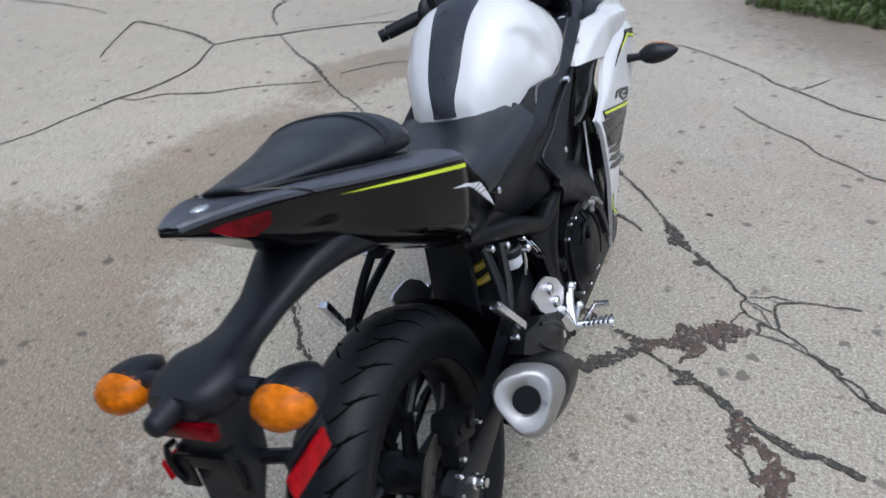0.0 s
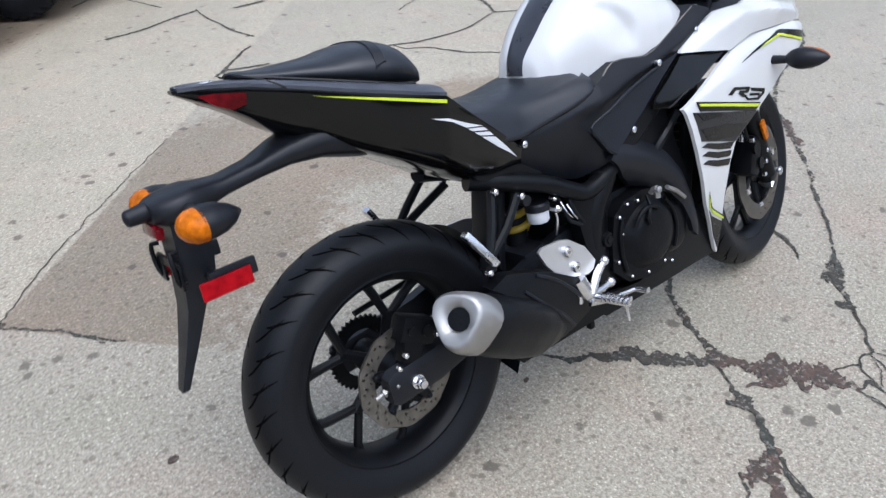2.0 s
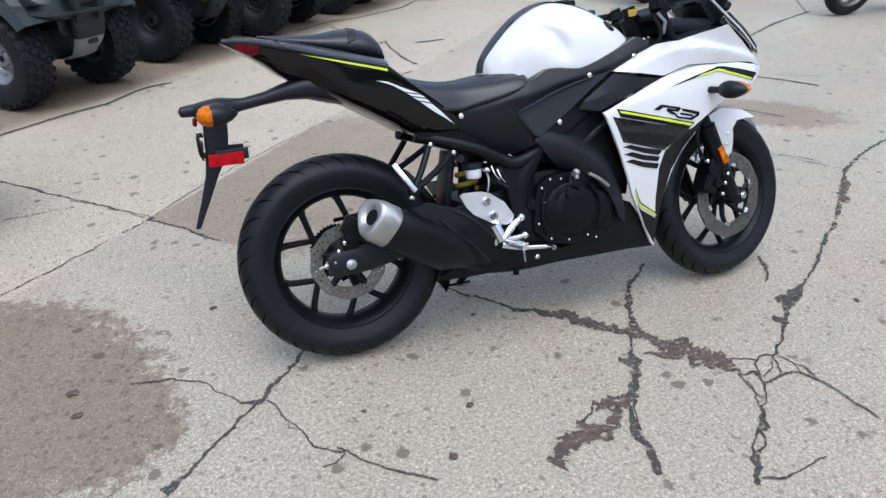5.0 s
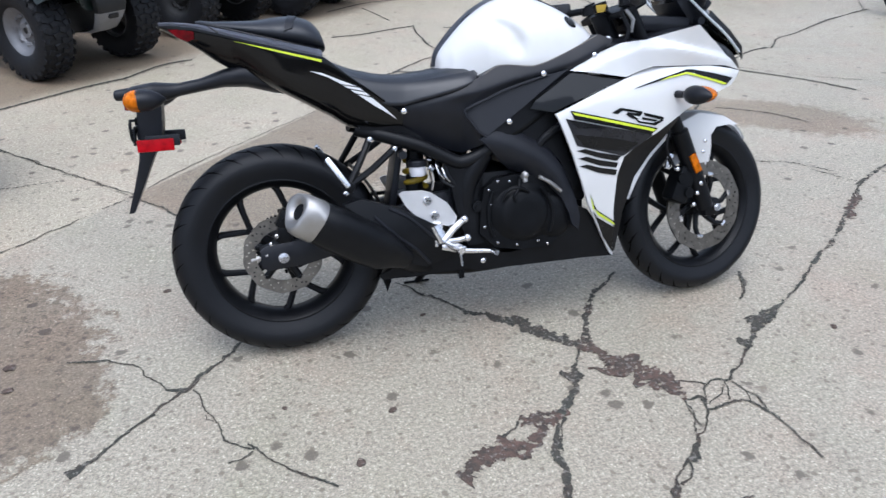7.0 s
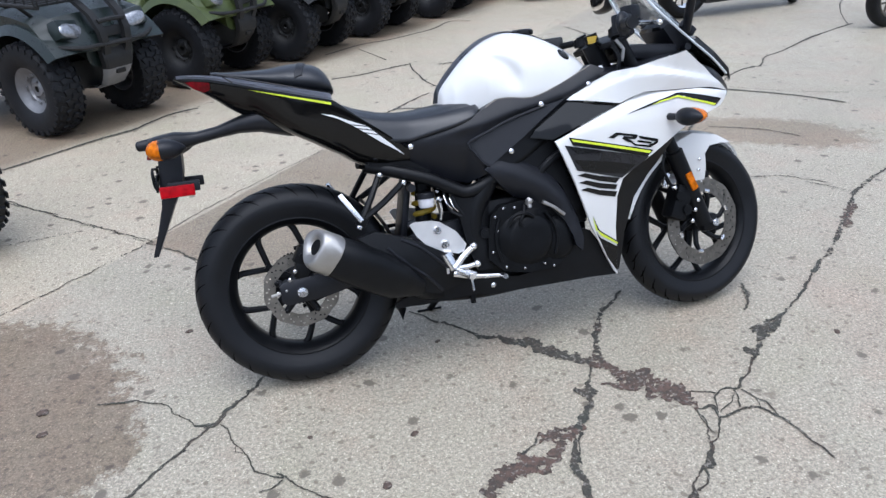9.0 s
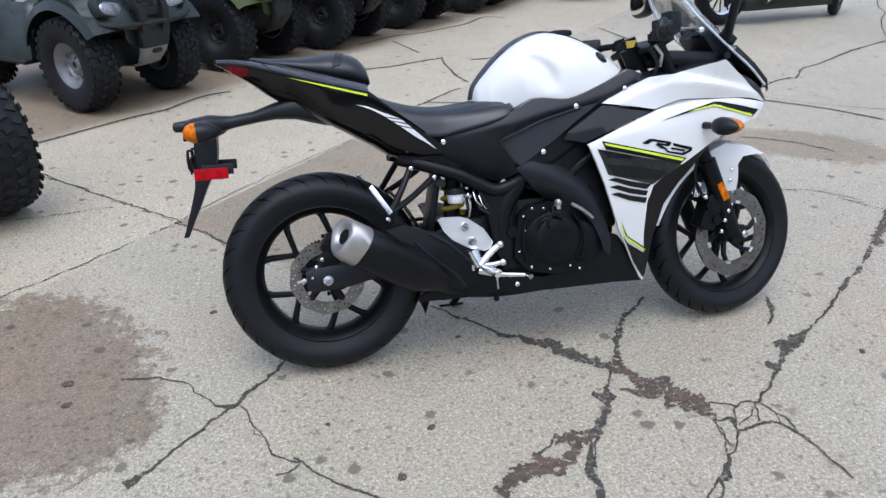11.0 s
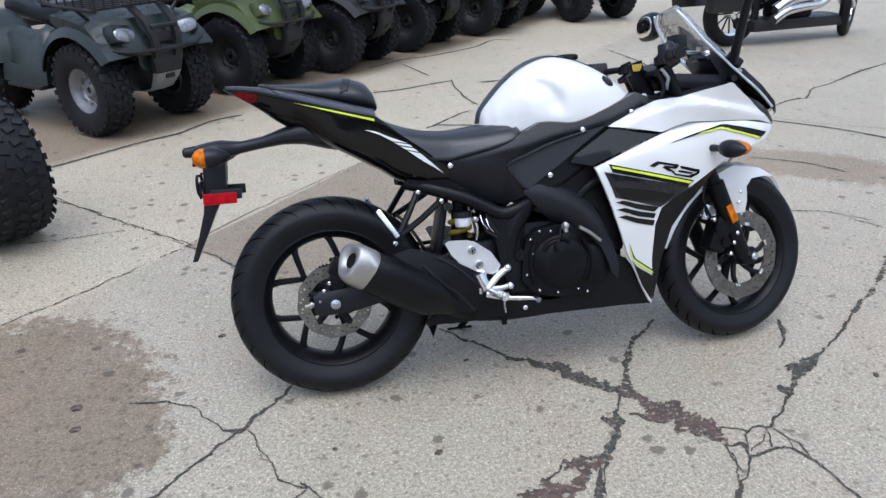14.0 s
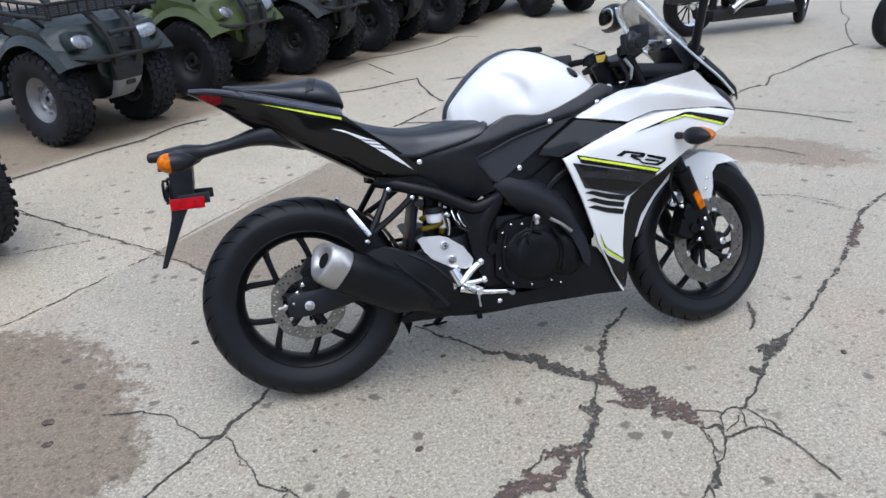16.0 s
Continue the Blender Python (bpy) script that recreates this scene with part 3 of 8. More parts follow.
fissure([(-0.307, -0.213, 0.0204), (-0.343, -0.204, 0.0202), (-0.368, -0.199, 0.0097), (-0.386, -0.168, 0.0079), (-0.413, -0.135, 0.0077), (-0.431, -0.122, 0.007), (-0.442, -0.086, 0.0051), (-0.47, -0.057, 0.0086), (-0.496, -0.045, 0.0109), (-0.532, -0.028, 0.0092), (-0.551, -0.009, 0.0138), (-0.585, -0.009, 0.0126), (-0.629, 0.001, 0.0116), (-0.663, 0.003, 0.0089)])
fissure([(-0.294, -0.216, 0.0066), (-0.277, -0.253, 0.007), (-0.265, -0.291, 0.0079), (-0.252, -0.326, 0.0066), (-0.236, -0.353, 0.0062), (-0.221, -0.391, 0.0066), (-0.214, -0.427, 0.0066), (-0.204, -0.451, 0.0118), (-0.177, -0.468, 0.0078), (-0.155, -0.484, 0.009), (-0.136, -0.498, 0.0112)])
fissure([(-0.252, -0.328, 0.0045), (-0.257, -0.353, 0.0049), (-0.236, -0.365, 0.0057)])
fissure([(-0.15, -0.472, 0.0102), (-0.123, -0.509, 0.0089), (-0.07, -0.57, 0.0084), (-0.031, -0.607, 0.0117), (0.007, -0.634, 0.0112), (0.057, -0.672, 0.0132)])
fissure([(-0.137, -0.505, 0.0103), (-0.171, -0.522, 0.0063), (-0.201, -0.529, 0.0061)])
fissure([(1.587, -0.045, 0.0159), (1.561, -0.114, 0.0184), (1.526, -0.169, 0.0139), (1.484, -0.21, 0.0099)])
crack([(-1.40, 2.05), (-0.97, 1.59), (-0.58, 1.18)], 0.010)
crack([(-0.61, 1.19), (-0.51, 1.09), (-0.39, 0.93), (-0.33, 0.86)], 0.010)
crack([(-1.25, 0.59), (-1.09, 0.73), (-0.93, 0.87), (-0.62, 1.17)], 0.008)
crack([(-0.62, 1.17), (-0.28, 1.58), (0.32, 2.18)], 0.005)
fissure([(1.241, 2.663, 0.0103), (1.42, 2.613, 0.0134), (1.551, 2.607, 0.0134), (1.712, 2.584, 0.0143), (1.883, 2.56, 0.0199), (2.032, 2.504, 0.0192), (2.201, 2.493, 0.0209), (2.435, 2.505, 0.017), (2.655, 2.595, 0.014), (2.811, 2.659, 0.0123)], grow=1.45)
fissure([(2.811, 2.659, 0.0135), (2.94, 2.883, 0.0273), (3.03, 3.191, 0.0169), (3.074, 3.413, 0.03), (3.07, 3.519, 0.03), (2.881, 3.445, 0.0146), (2.646, 3.322, 0.0126), (2.482, 3.234, 0.0137), (2.379, 3.166, 0.01)], grow=1.45)
fissure([(2.811, 2.659, 0.0179), (2.969, 2.55, 0.0186), (3.128, 2.376, 0.0255), (3.313, 2.21, 0.0199), (3.511, 1.976, 0.0205), (3.664, 1.711, 0.0203)], grow=1.45)
fissure([(3.128, 2.376, 0.0132), (2.871, 2.107, 0.0129), (2.73, 1.929, 0.0212), (2.643, 1.813, 0.026), (2.494, 1.671, 0.0169), (2.33, 1.491, 0.0118), (2.235, 1.356, 0.0119), (2.107, 1.21, 0.0088)], grow=1.45)
fissure([(1.883, 2.56, 0.014), (1.893, 2.456, 0.0129), (2.008, 2.368, 0.0175), (2.107, 2.152, 0.0177), (2.247, 1.999, 0.0132), (2.343, 1.847, 0.0135), (2.45, 1.663, 0.0135)], grow=1.45)
fissure([(3.28, 4.773, 0.021), (3.294, 4.495, 0.0187), (3.257, 4.173, 0.0156), (3.184, 3.884, 0.0137)], grow=1.45)
fissure([(3.69, -0.065, 0.0132), (3.6, -0.204, 0.0124), (3.464, -0.369, 0.0149), (3.319, -0.522, 0.0129), (3.185, -0.609, 0.0155), (3.102, -0.717, 0.0169), (3.007, -0.819, 0.0159), (2.896, -0.938, 0.0171), (2.829, -1.093, 0.0143)], grow=1.45)
fissure([(3.104, -0.722, 0.0106), (3.24, -0.825, 0.01), (3.329, -0.881, 0.0073)], grow=1.45)
fissure([(2.785, -0.439, 0.009), (2.666, -0.521, 0.0099), (2.539, -0.645, 0.0101), (2.463, -0.738, 0.0115), (2.349, -0.802, 0.0088), (2.273, -0.905, 0.0097), (2.195, -0.982, 0.01), (2.179, -1.036, 0.0106)], grow=1.45)
fissure([(-1.537, 2.594, 0.0222), (-1.432, 2.681, 0.0227), (-1.179, 2.906, 0.0236), (-1.024, 3.034, 0.03), (-0.857, 3.142, 0.03), (-0.784, 3.241, 0.0264), (-0.688, 3.381, 0.0244), (-0.575, 3.476, 0.03), (-0.436, 3.533, 0.03)], grow=1.45)
fissure([(0.709, 5.012, 0.03), (1.098, 5.341, 0.03), (1.414, 5.449, 0.03), (1.697, 5.622, 0.03), (2.007, 5.839, 0.03), (2.291, 6.185, 0.03), (2.519, 6.104, 0.03)], grow=1.45)
fissure([(1.057, 5.109, 0.0179), (1.15, 4.714, 0.0169), (1.197, 4.501, 0.0219)], grow=1.45)
fissure([(0.621, 3.98, 0.0295), (0.867, 4.022, 0.0282), (1.139, 4.151, 0.028), (1.349, 4.224, 0.0294)], grow=1.45)
fissure([(1.36, 4.269, 0.0104), (1.325, 4.041, 0.0148), (1.322, 3.769, 0.0157), (1.313, 3.603, 0.0205), (1.334, 3.452, 0.0167), (1.355, 3.344, 0.0174)], grow=1.45)
fissure([(0.84, 2.798, 0.0197), (0.929, 2.869, 0.0269), (1.038, 2.983, 0.0175), (1.153, 3.103, 0.02), (1.245, 3.169, 0.0168)], grow=1.45)
fissure([(0.925, 2.855, 0.0219), (1.041, 2.821, 0.0222), (1.167, 2.783, 0.0217)], grow=1.45)
fissure([(1.582, 4.089, 0.03), (1.715, 4.101, 0.03), (1.84, 4.117, 0.03)], grow=1.45)
fissure([(3.309, 2.511, 0.0112), (3.498, 2.674, 0.0178), (3.703, 2.784, 0.0206), (3.796, 2.804, 0.03), (3.87, 2.813, 0.0175), (4.089, 3.049, 0.0175), (4.35, 3.169, 0.0198), (4.637, 3.345, 0.0231), (4.984, 3.543, 0.03), (5.3, 3.691, 0.0186), (5.572, 3.814, 0.03), (5.715, 3.877, 0.03)], grow=1.45)
fissure([(5.645, 3.844, 0.0149), (6.001, 4.323, 0.0115), (6.428, 4.818, 0.014), (6.835, 5.224, 0.0126), (7.096, 5.622, 0.017), (7.829, 6.458, 0.0137)], grow=1.45)
crack([(3.26, 2.37), (3.56, 2.08), (3.9, 1.88)], 0.007)
crack([(2.30, 0.85), (2.45, 0.79), (2.60, 0.64)], 0.007)
crack([(3.27, 5.20), (3.30, 4.60)], 0.029)
crack([(-1.52, 1.42), (-1.27, 1.41), (-1.07, 1.43), (-0.92, 1.45)], 0.007)
crack([(0.70, 0.75), (0.61, 0.68), (0.47, 0.55)], 0.017)
crack([(1.879, -0.07), (2.09, 0.07), (2.54, 0.44), (2.62, 0.51), (3.01, 0.70), (3.61, 0.89), (4.16, 1.25), (4.86, 1.89), (5.32, 2.25)], 0.017)
crack([(2.51, 0.41), (2.29, 0.21)], 0.051)
crack([(2.50, 0.68), (2.62, 0.51)], 0.007)
crack([(2.59, 1.63), (2.7, 1.57), (2.84, 1.45), (2.9, 1.36), (2.95, 1.27)], 0.016)


def pebble(x, y, r):
    bm = B()
    egg(bm, (0, 0, r * 0.10), (r, r * 0.72, r * 0.26), (0, 0, x * 900), 16)
    for v in bm.verts:
        v.co += Vector((noise.noise(v.co * 60), noise.noise(v.co * 60 + Vector((5, 0, 0))), 0)) * r * 0.25 + Vector((noise.noise(v.co * 260), noise.noise(v.co * 260 + Vector((5, 0, 0))), 0)) * r * 0.22
    ob = link("pebble", bm, M_PATCH)
    ob.location = (x, y, 0.001)
    return tagged(ob, "small dark brown stone lying on the concrete", "pebble", "loose stones")


for px, py, pr in ((0.235, -0.442, 0.012), (0.12, -0.611, 0.014), (-0.40, 0.345, 0.013), (-0.82, 0.02, 0.02), (-0.80, -0.09, 0.016), (0.42, -0.02, 0.009), (1.68, -0.42, 0.012), (-0.05, -0.36, 0.008)):
    pebble(px, py, pr)


# ---- the motorcycle: built upright with its rear axle over x = 0, then leant on its stand ----
bike = new("motorcycle")
bike.matrix_basis = pose(0, -0.078, 0.002, -15.0)
tagged(bike, "white and black sport motorcycle leaning on its side stand", "motorcycle")

# Steering: the front end is turned a little to the left about the raked steering axis.
STEER = Matrix.Translation((1.26, 0, 0.45)) @ Matrix.Rotation(radians(9.0), 4, Vector((-0.4226, 0, 0.9063))) @ Matrix.Translation((-1.26, 0, -0.45))
FX = 1.365  # front axle


def side_w(x, z):
    """Half width of the middle covers."""
    return lerp_table(x, ((-0.25, 0.015), (-0.19, 0.05), (-0.1, 0.09), (0.0, 0.115), (0.15, 0.13), (0.37, 0.127), (0.5, 0.160), (0.58, 0.180), (0.67, 0.178), (0.79, 0.178), (1.0, 0.178)))


def fair_w(x, z):
    """Half width of the fairing, wide as far as the indicators and drawn in at the nose."""
    b = lerp_table(x, ((0.78, 0.232), (0.9, 0.236), (1.0, 0.236), (1.1, 0.234), (1.2, 0.236), (1.3, 0.228), (1.35, 0.214), (1.41, 0.178), (1.46, 0.130), (1.51, 0.070)))
    v = lerp_table(z, ((0.18, 0.62), (0.3, 0.76), (0.45, 0.9), (0.6, 0.99), (0.68, 1.0), (0.76, 0.9), (0.86, 0.8), (0.95, 0.7)))
    if z > 0.68:
        v += (1.0 - v) * max(0.0, min(1.0, (x - 0.95) / 0.2))
    return b * v


def tyre(bm, r, half, rim_r, seg=144):
    """A tyre about the y axis."""
    prof = []
    steps = 30
    for k in range(steps + 1):
        a = math.pi * (k / steps) - math.pi / 2
        y = half * math.copysign(abs(math.sin(a)) ** 0.95, math.sin(a))
        rr = (r - half * 0.86) + half * 0.86 * abs(math.cos(a)) ** 0.86
        prof.append((rr, y))
    prof = [(rim_r, -half * 0.74), (rim_r + 0.012, -half * 0.80), (rim_r + 0.03, -half * 0.95)] + prof[2:-2] + [(rim_r + 0.03, half * 0.95), (rim_r + 0.012, half * 0.80), (rim_r, half * 0.74)]
    rows = []
    for i in range(seg):
        a = 2 * math.pi * i / seg
        row = []
        for rr, y in prof:
            row.append(bm.verts.new((rr * math.cos(a), y, rr * math.sin(a))))
        rows.append(row)
    for i in range(seg):
        p, q = rows[i], rows[(i + 1) % seg]
        for k in range(len(prof) - 1):
            bm.faces.new((p[k], q[k], q[k + 1], p[k + 1]))
    return bm


def rim(bm, r, half, hub, spokes=5, phase=0.0):
    """A cast wheel: barrel, five split spokes and hub."""
    w = half * 0.76
    revolve(bm, [(r + 0.004, -w), (r + 0.004, -w + 0.006), (r - 0.012, -w + 0.010), (r - 0.022, -w * 0.4), (r - 0.022, w * 0.4), (r - 0.012, w - 0.010), (r + 0.004, w - 0.006), (r + 0.004, w), (r - 0.006, w + 0.002), (r - 0.018, w - 0.008), (r - 0.030, w * 0.4), (r - 0.030, -w * 0.4), (r - 0.018, -w + 0.008), (r - 0.006, -w - 0.002), (r + 0.004, -w)], (0, 0, 0), 96)
    revolve(bm, [(0.012, -hub), (0.036, -hub), (0.040, -hub * 0.5), (0.040, hub * 0.5), (0.036, hub), (0.012, hub)], (0, 0, 0), 28)
    for k in range(spokes):
        a = phase + 2 * math.pi * k / spokes
        tube(bm, [(0.034 * math.cos(a), 0, 0.034 * math.sin(a)), (r * 0.30 * math.cos(a), -0.002, r * 0.30 * math.sin(a)), (r * 0.55 * math.cos(a), -0.004, r * 0.55 * math.sin(a))], (0.016, 0.013), 8, 0.03)
        for sgn in (-1, 1):
            b0, b1, b2 = a + sgn * 0.03, a + sgn * 0.30, a + sgn * 0.375
            tube(bm, [(r * 0.50 * math.cos(b0), -0.004, r * 0.50 * math.sin(b0)), (r * 0.82 * math.cos(b1), -0.002, r * 0.82 * math.sin(b1)), ((r - 0.020) * math.cos(b2), 0, (r - 0.020) * math.sin(b2))], (0.0090, 0.0110), 8, 0.02)
    return bm


def disc(bm, r0, r1, y, thick=0.005, seg=120, ring=6, wave=0.0):
    """A drilled brake disc with real holes."""
    for sgn in (-1, 1):
        rows = []
        for i in range(seg):
            a = 2 * math.pi * i / seg
            rows.append([bm.verts.new(((r0 + (r1 - r0 + wave * math.sin(a * 10)) * k / ring) * math.cos(a), y + sgn * thick / 2, (r0 + (r1 - r0 + wave * math.sin(a * 10)) * k / ring) * math.sin(a))) for k in range(ring + 1)])
        for i in range(seg):
            for k in range(ring):
                hole = (i % 6 == 0 and k == 1) or (i % 6 == 2 and k == 3) or (i % 6 == 4 and k == 4)
                if not hole:
                    p, q = rows[i], rows[(i + 1) % seg]
                    bm.faces.new((p[k], q[k], q[k + 1], p[k + 1]))
    revolve(bm, [(r1, y - thick / 2), (r1, y + thick / 2)], (0, 0, 0), seg)
    return bm


def stud(bm, c, r=0.006, h=0.006, d=(0, -1, 0)):
    """A domed bolt head on a surface facing d."""
    c, d = Vector(c), Vector(d).normalized()
    tube(bm, [c - d * h, c + d * h * 0.6], (r, r * 0.96), 10, 1.0)
    tube(bm, [c + d * h * 0.6, c + d * h], (r * 0.96, r * 0.5), 10, 1.0)
    return bm


STUD_MESH = {}


def studs(name, places, parent, r=0.006, h=0.006, d=(0, -1, 0), mat=None, label="", m=None):
    """Bolt heads, each its own part on one shared mesh."""
    key = (round(r, 4), round(h, 4), (mat or M_ALU).name)
    if key not in STUD_MESH:
        ob = link("bolt", stud(B(), (0, 0, 0), r, h, (0, 0, 1)), mat or M_ALU)
        STUD_MESH[key] = ob.data
        bpy.data.objects.remove(ob)
    turn = Vector(d).to_track_quat("Z", "Y").to_matrix().to_4x4()
    for c in places:
        shared_part(name, STUD_MESH[key], parent, (m or Matrix()) @ Matrix.Translation(c) @ turn, label)


# wheels
rear_wheel = part("rear_wheel", moved(tyre(B(), 0.309, 0.071, 0.214, 160), Matrix.Translation((0, 0, 0.309))), M_RUBBER, bike, "black rear tyre with slanted grooves on a black cast wheel")
part("rim", moved(rim(B(), 0.216, 0.066, 0.075, 5, 1.24), Matrix.Translation((0, 0, 0.309))), M_SATIN, rear_wheel, "black five-spoke cast rim")
part("brake_disc", moved(disc(B(), 0.076, 0.112, -0.082, 0.005, wave=0.002), Matrix.Translation((0, 0, 0.309))), M_DISC, rear_wheel, "drilled steel brake disc")
for k in range(5):
    a = 2 * math.pi * k / 5 + 0.2
    bm = B()
    rod(bm, (0.03 * math.cos(a), -0.080, 0.309 + 0.03 * math.sin(a)), (0.080 * math.cos(a), -0.082, 0.309 + 0.080 * math.sin(a)), 0.012, 0.010)
    stud(bm, (0.078 * math.cos(a), -0.090, 0.309 + 0.078 * math.sin(a)), 0.006, 0.005)
    part("carrier_arm", bm, M_SATIN, rear_wheel)
bm = B()
rows = []
for i in range(86):
    a = 2 * math.pi * i / 86
    r = 0.088 if i % 2 else 0.081
    rows.append([bm.verts.new((q * math.cos(a), y, 0.309 + q * math.sin(a))) for q, y in ((0.055, 0.080), (r, 0.080), (r, 0.086), (0.055, 0.086))])
for i in range(86):
    p, q = rows[i], rows[(i + 1) % 86]
    for k in range(4):
        bm.faces.new((p[k], q[k], q[(k + 1) % 4], p[(k + 1) % 4]))
part("sprocket", bm, M_DARK, rear_wheel, "dark steel rear sprocket")

bm = B()
tyre(bm, 0.291, 0.056, 0.214, 144)
front_place = STEER @ Matrix.Translation((FX, 0, 0.291))
front_wheel = part("front_wheel", moved(bm, front_place), M_RUBBER, bike, "black front tyre on a black cast wheel")
part("rim", moved(rim(B(), 0.216, 0.052, 0.055, 5, 0.73), front_place), M_SATIN, front_wheel, "black five-spoke cast rim")
part("brake_disc", moved(disc(B(), 0.100, 0.149, -0.066, 0.005, 144, wave=0.002), front_place), M_DISC, front_wheel, "drilled steel brake disc")
for k in range(6):
    a = 2 * math.pi * k / 6 + 0.3
    bm = B()
    tube(bm, [(0.035 * math.cos(a - 0.5), -0.055, 0.035 * math.sin(a - 0.5)), (0.08 * math.cos(a - 0.2), -0.064, 0.08 * math.sin(a - 0.2)), (0.106 * math.cos(a), -0.066, 0.106 * math.sin(a))], (0.010, 0.008), 8, 0.02)
    part("carrier_arm", moved(bm, front_place), M_SATIN, front_wheel)
for k in range(6):
    a = 2 * math.pi * k / 6 + 0.3
    part("disc_rivet", moved(tube(B(), [(0.104 * math.cos(a + j * 0.09), -0.071, 0.104 * math.sin(a + j * 0.09)) for j in range(-1, 2)], 0.007, 8, 0.01), front_place), M_ALU, front_wheel)

def tread(r, half, count, m, parent):
    """Dark curved ribbons that follow a tyre's crown: groove shade put in as colour."""
    bm = B()

    def on(a, u):
        t = math.asin(max(-1, min(1, abs(u)))) if abs(u) < 1 else math.pi / 2
        rr = (r - half * 0.86) + half * 0.86 * abs(math.cos(t)) ** 0.86 + 0.0006
        return Vector((rr * math.cos(a), half * math.copysign(abs(math.sin(t)) ** 0.95, u), rr * math.sin(a)))

    for k in range(count):
        for s in (-1, 1):
            for lo, hi, off, sweep, w in ((0.14, 0.72, 0.0, 0.20, 0.0030), (0.36, 0.92, 0.5, 0.12, 0.0026)):
                a0 = 2 * math.pi * (k + off + (0.25 if s > 0 else 0)) / count
                last = None
                for i in range(13):
                    f = i / 12
                    u = s * (lo + (hi - lo) * f)
                    a = a0 - sweep * (f**1.5)
                    ww = w / r * (0.25 + 1.1 * math.sin(math.pi * min(1, f * 0.9 + 0.08)))
                    row = [bm.verts.new(on(a - ww, u)), bm.verts.new(on(a + ww, u))]
                    if last:
                        bm.faces.new((last[0], last[1], row[1], row[0]))
                    last = row
    ob = part("groove_ribbon", moved(bm, m), M_GROOVE_SHADE, parent)
    ob["kind"] = "stuff"


M_GROOVE_SHADE = surface("groove_shade", rgb(0.0012), 0.9, var=0.2, bump=0.0, spec=0.05)
tread(0.309, 0.071, 30, Matrix.Translation((0, 0, 0.309)), rear_wheel)
tread(0.291, 0.056, 28, front_place, front_wheel)

# swingarm, axle and rear brake
bm = B()
for s in (-1, 1):
    rings(bm, [[Vector((x, s * (y + dy), z + dz)) for dy, dz in ((-0.014, -h), (0.014, -h), (0.018, -h * 0.7), (0.018, h * 0.7), (0.014, h), (-0.014, h), (-0.018, h * 0.7), (-0.018, -h * 0.7))] for x, y, z, h in ((-0.062, 0.104, 0.312, 0.026), (-0.045, 0.104, 0.312, 0.036), (0.06, 0.104, 0.318, 0.036), (0.16, 0.102, 0.335, 0.034), (0.30, 0.098, 0.365, 0.040), (0.46, 0.085, 0.395, 0.046), (0.53, 0.08, 0.40, 0.046))])
block(bm, (0.40, 0, 0.395), (0.07, 0.18, 0.08), (0, -8, 0), 0.012)
part("swingarm", bm, M_MATTE, bike, "matte black box-section swingarm")
bm = B()
rod(bm, (0, -0.122, 0.310), (0, -0.127, 0.310), 0.0150, seg=20)
rod(bm, (0, -0.126, 0.310), (0, -0.140, 0.310), 0.0115, seg=6)
rod(bm, (0, -0.138, 0.310), (0, -0.147, 0.310), 0.0085, seg=12)
part("axle_nut", bm, M_ALU, bike, "bright steel axle nut and washer")
bm = B()
rod(bm, (-0.062, -0.104, 0.312), (-0.090, -0.104, 0.308), 0.0045, seg=8)
rod(bm, (-0.066, -0.104, 0.312), (-0.072, -0.104, 0.311), 0.009, seg=6)
stud(bm, (-0.045, -0.122, 0.322), 0.004, 0.004)
part("chain_adjuster", bm, M_STEEL, bike)
bm = B()
block(bm, (0.035, -0.094, 0.405), (0.085, 0.050, 0.055), (0, 28, 0), 0.010)
block(bm, (0.010, -0.098, 0.372), (0.045, 0.040, 0.050), (0, 20, 0), 0.008)
rod(bm, (0.05, -0.115, 0.40), (0.05, -0.124, 0.40), 0.012)
rod(bm, (0.015, -0.115, 0.415), (0.015, -0.124, 0.415), 0.010)
part("rear_caliper", bm, M_DARK, bike, "black rear brake caliper")
studs("caliper_bolt", [(0.068, -0.125, 0.386), (-0.012, -0.124, 0.375), (-0.03, -0.118, 0.352)], bike)
# hugger over the front of the rear tyre, chain and chain guard
bm = B()
loops = []
for k in range(13):
    a = radians(46 - k * 6.0)
    r = 0.323
    loops.append([Vector((r * math.cos(a), y, 0.309 + r * math.sin(a) - 0.012 * abs(y / 0.07) ** 2)) for y in (-0.078, -0.06, -0.03, 0, 0.03, 0.06, 0.078)])
rings(bm, loops, cap=False, closed=False)
bmesh.ops.solidify(bm, geom=bm.faces[:], thickness=0.003)
part("inner_fender", bm, M_MATTE, bike, "matte black plastic inner fender")
bm = B()
tube(bm, [(0.0, 0.083, 0.405), (0.25, 0.083, 0.425), (0.52, 0.080, 0.43)], 0.007, 6, 0.03)
tube(bm, [(0.0, 0.083, 0.213), (0.25, 0.083, 0.29), (0.52, 0.080, 0.35)], 0.007, 6, 0.03)
part("drive_chain", bm, M_DARK, bike, "dark steel drive chain")

# tail
TAIL_W = ((-0.252, 0.010), (-0.22, 0.034), (-0.19, 0.054), (-0.15, 0.076), (-0.10, 0.093), (-0.05, 0.110), (0.0, 0.131), (0.06, 0.156), (0.12, 0.180), (0.15, 0.191), (0.17, 0.188), (0.225, 0.178), (0.30, 0.168), (0.38, 0.156))


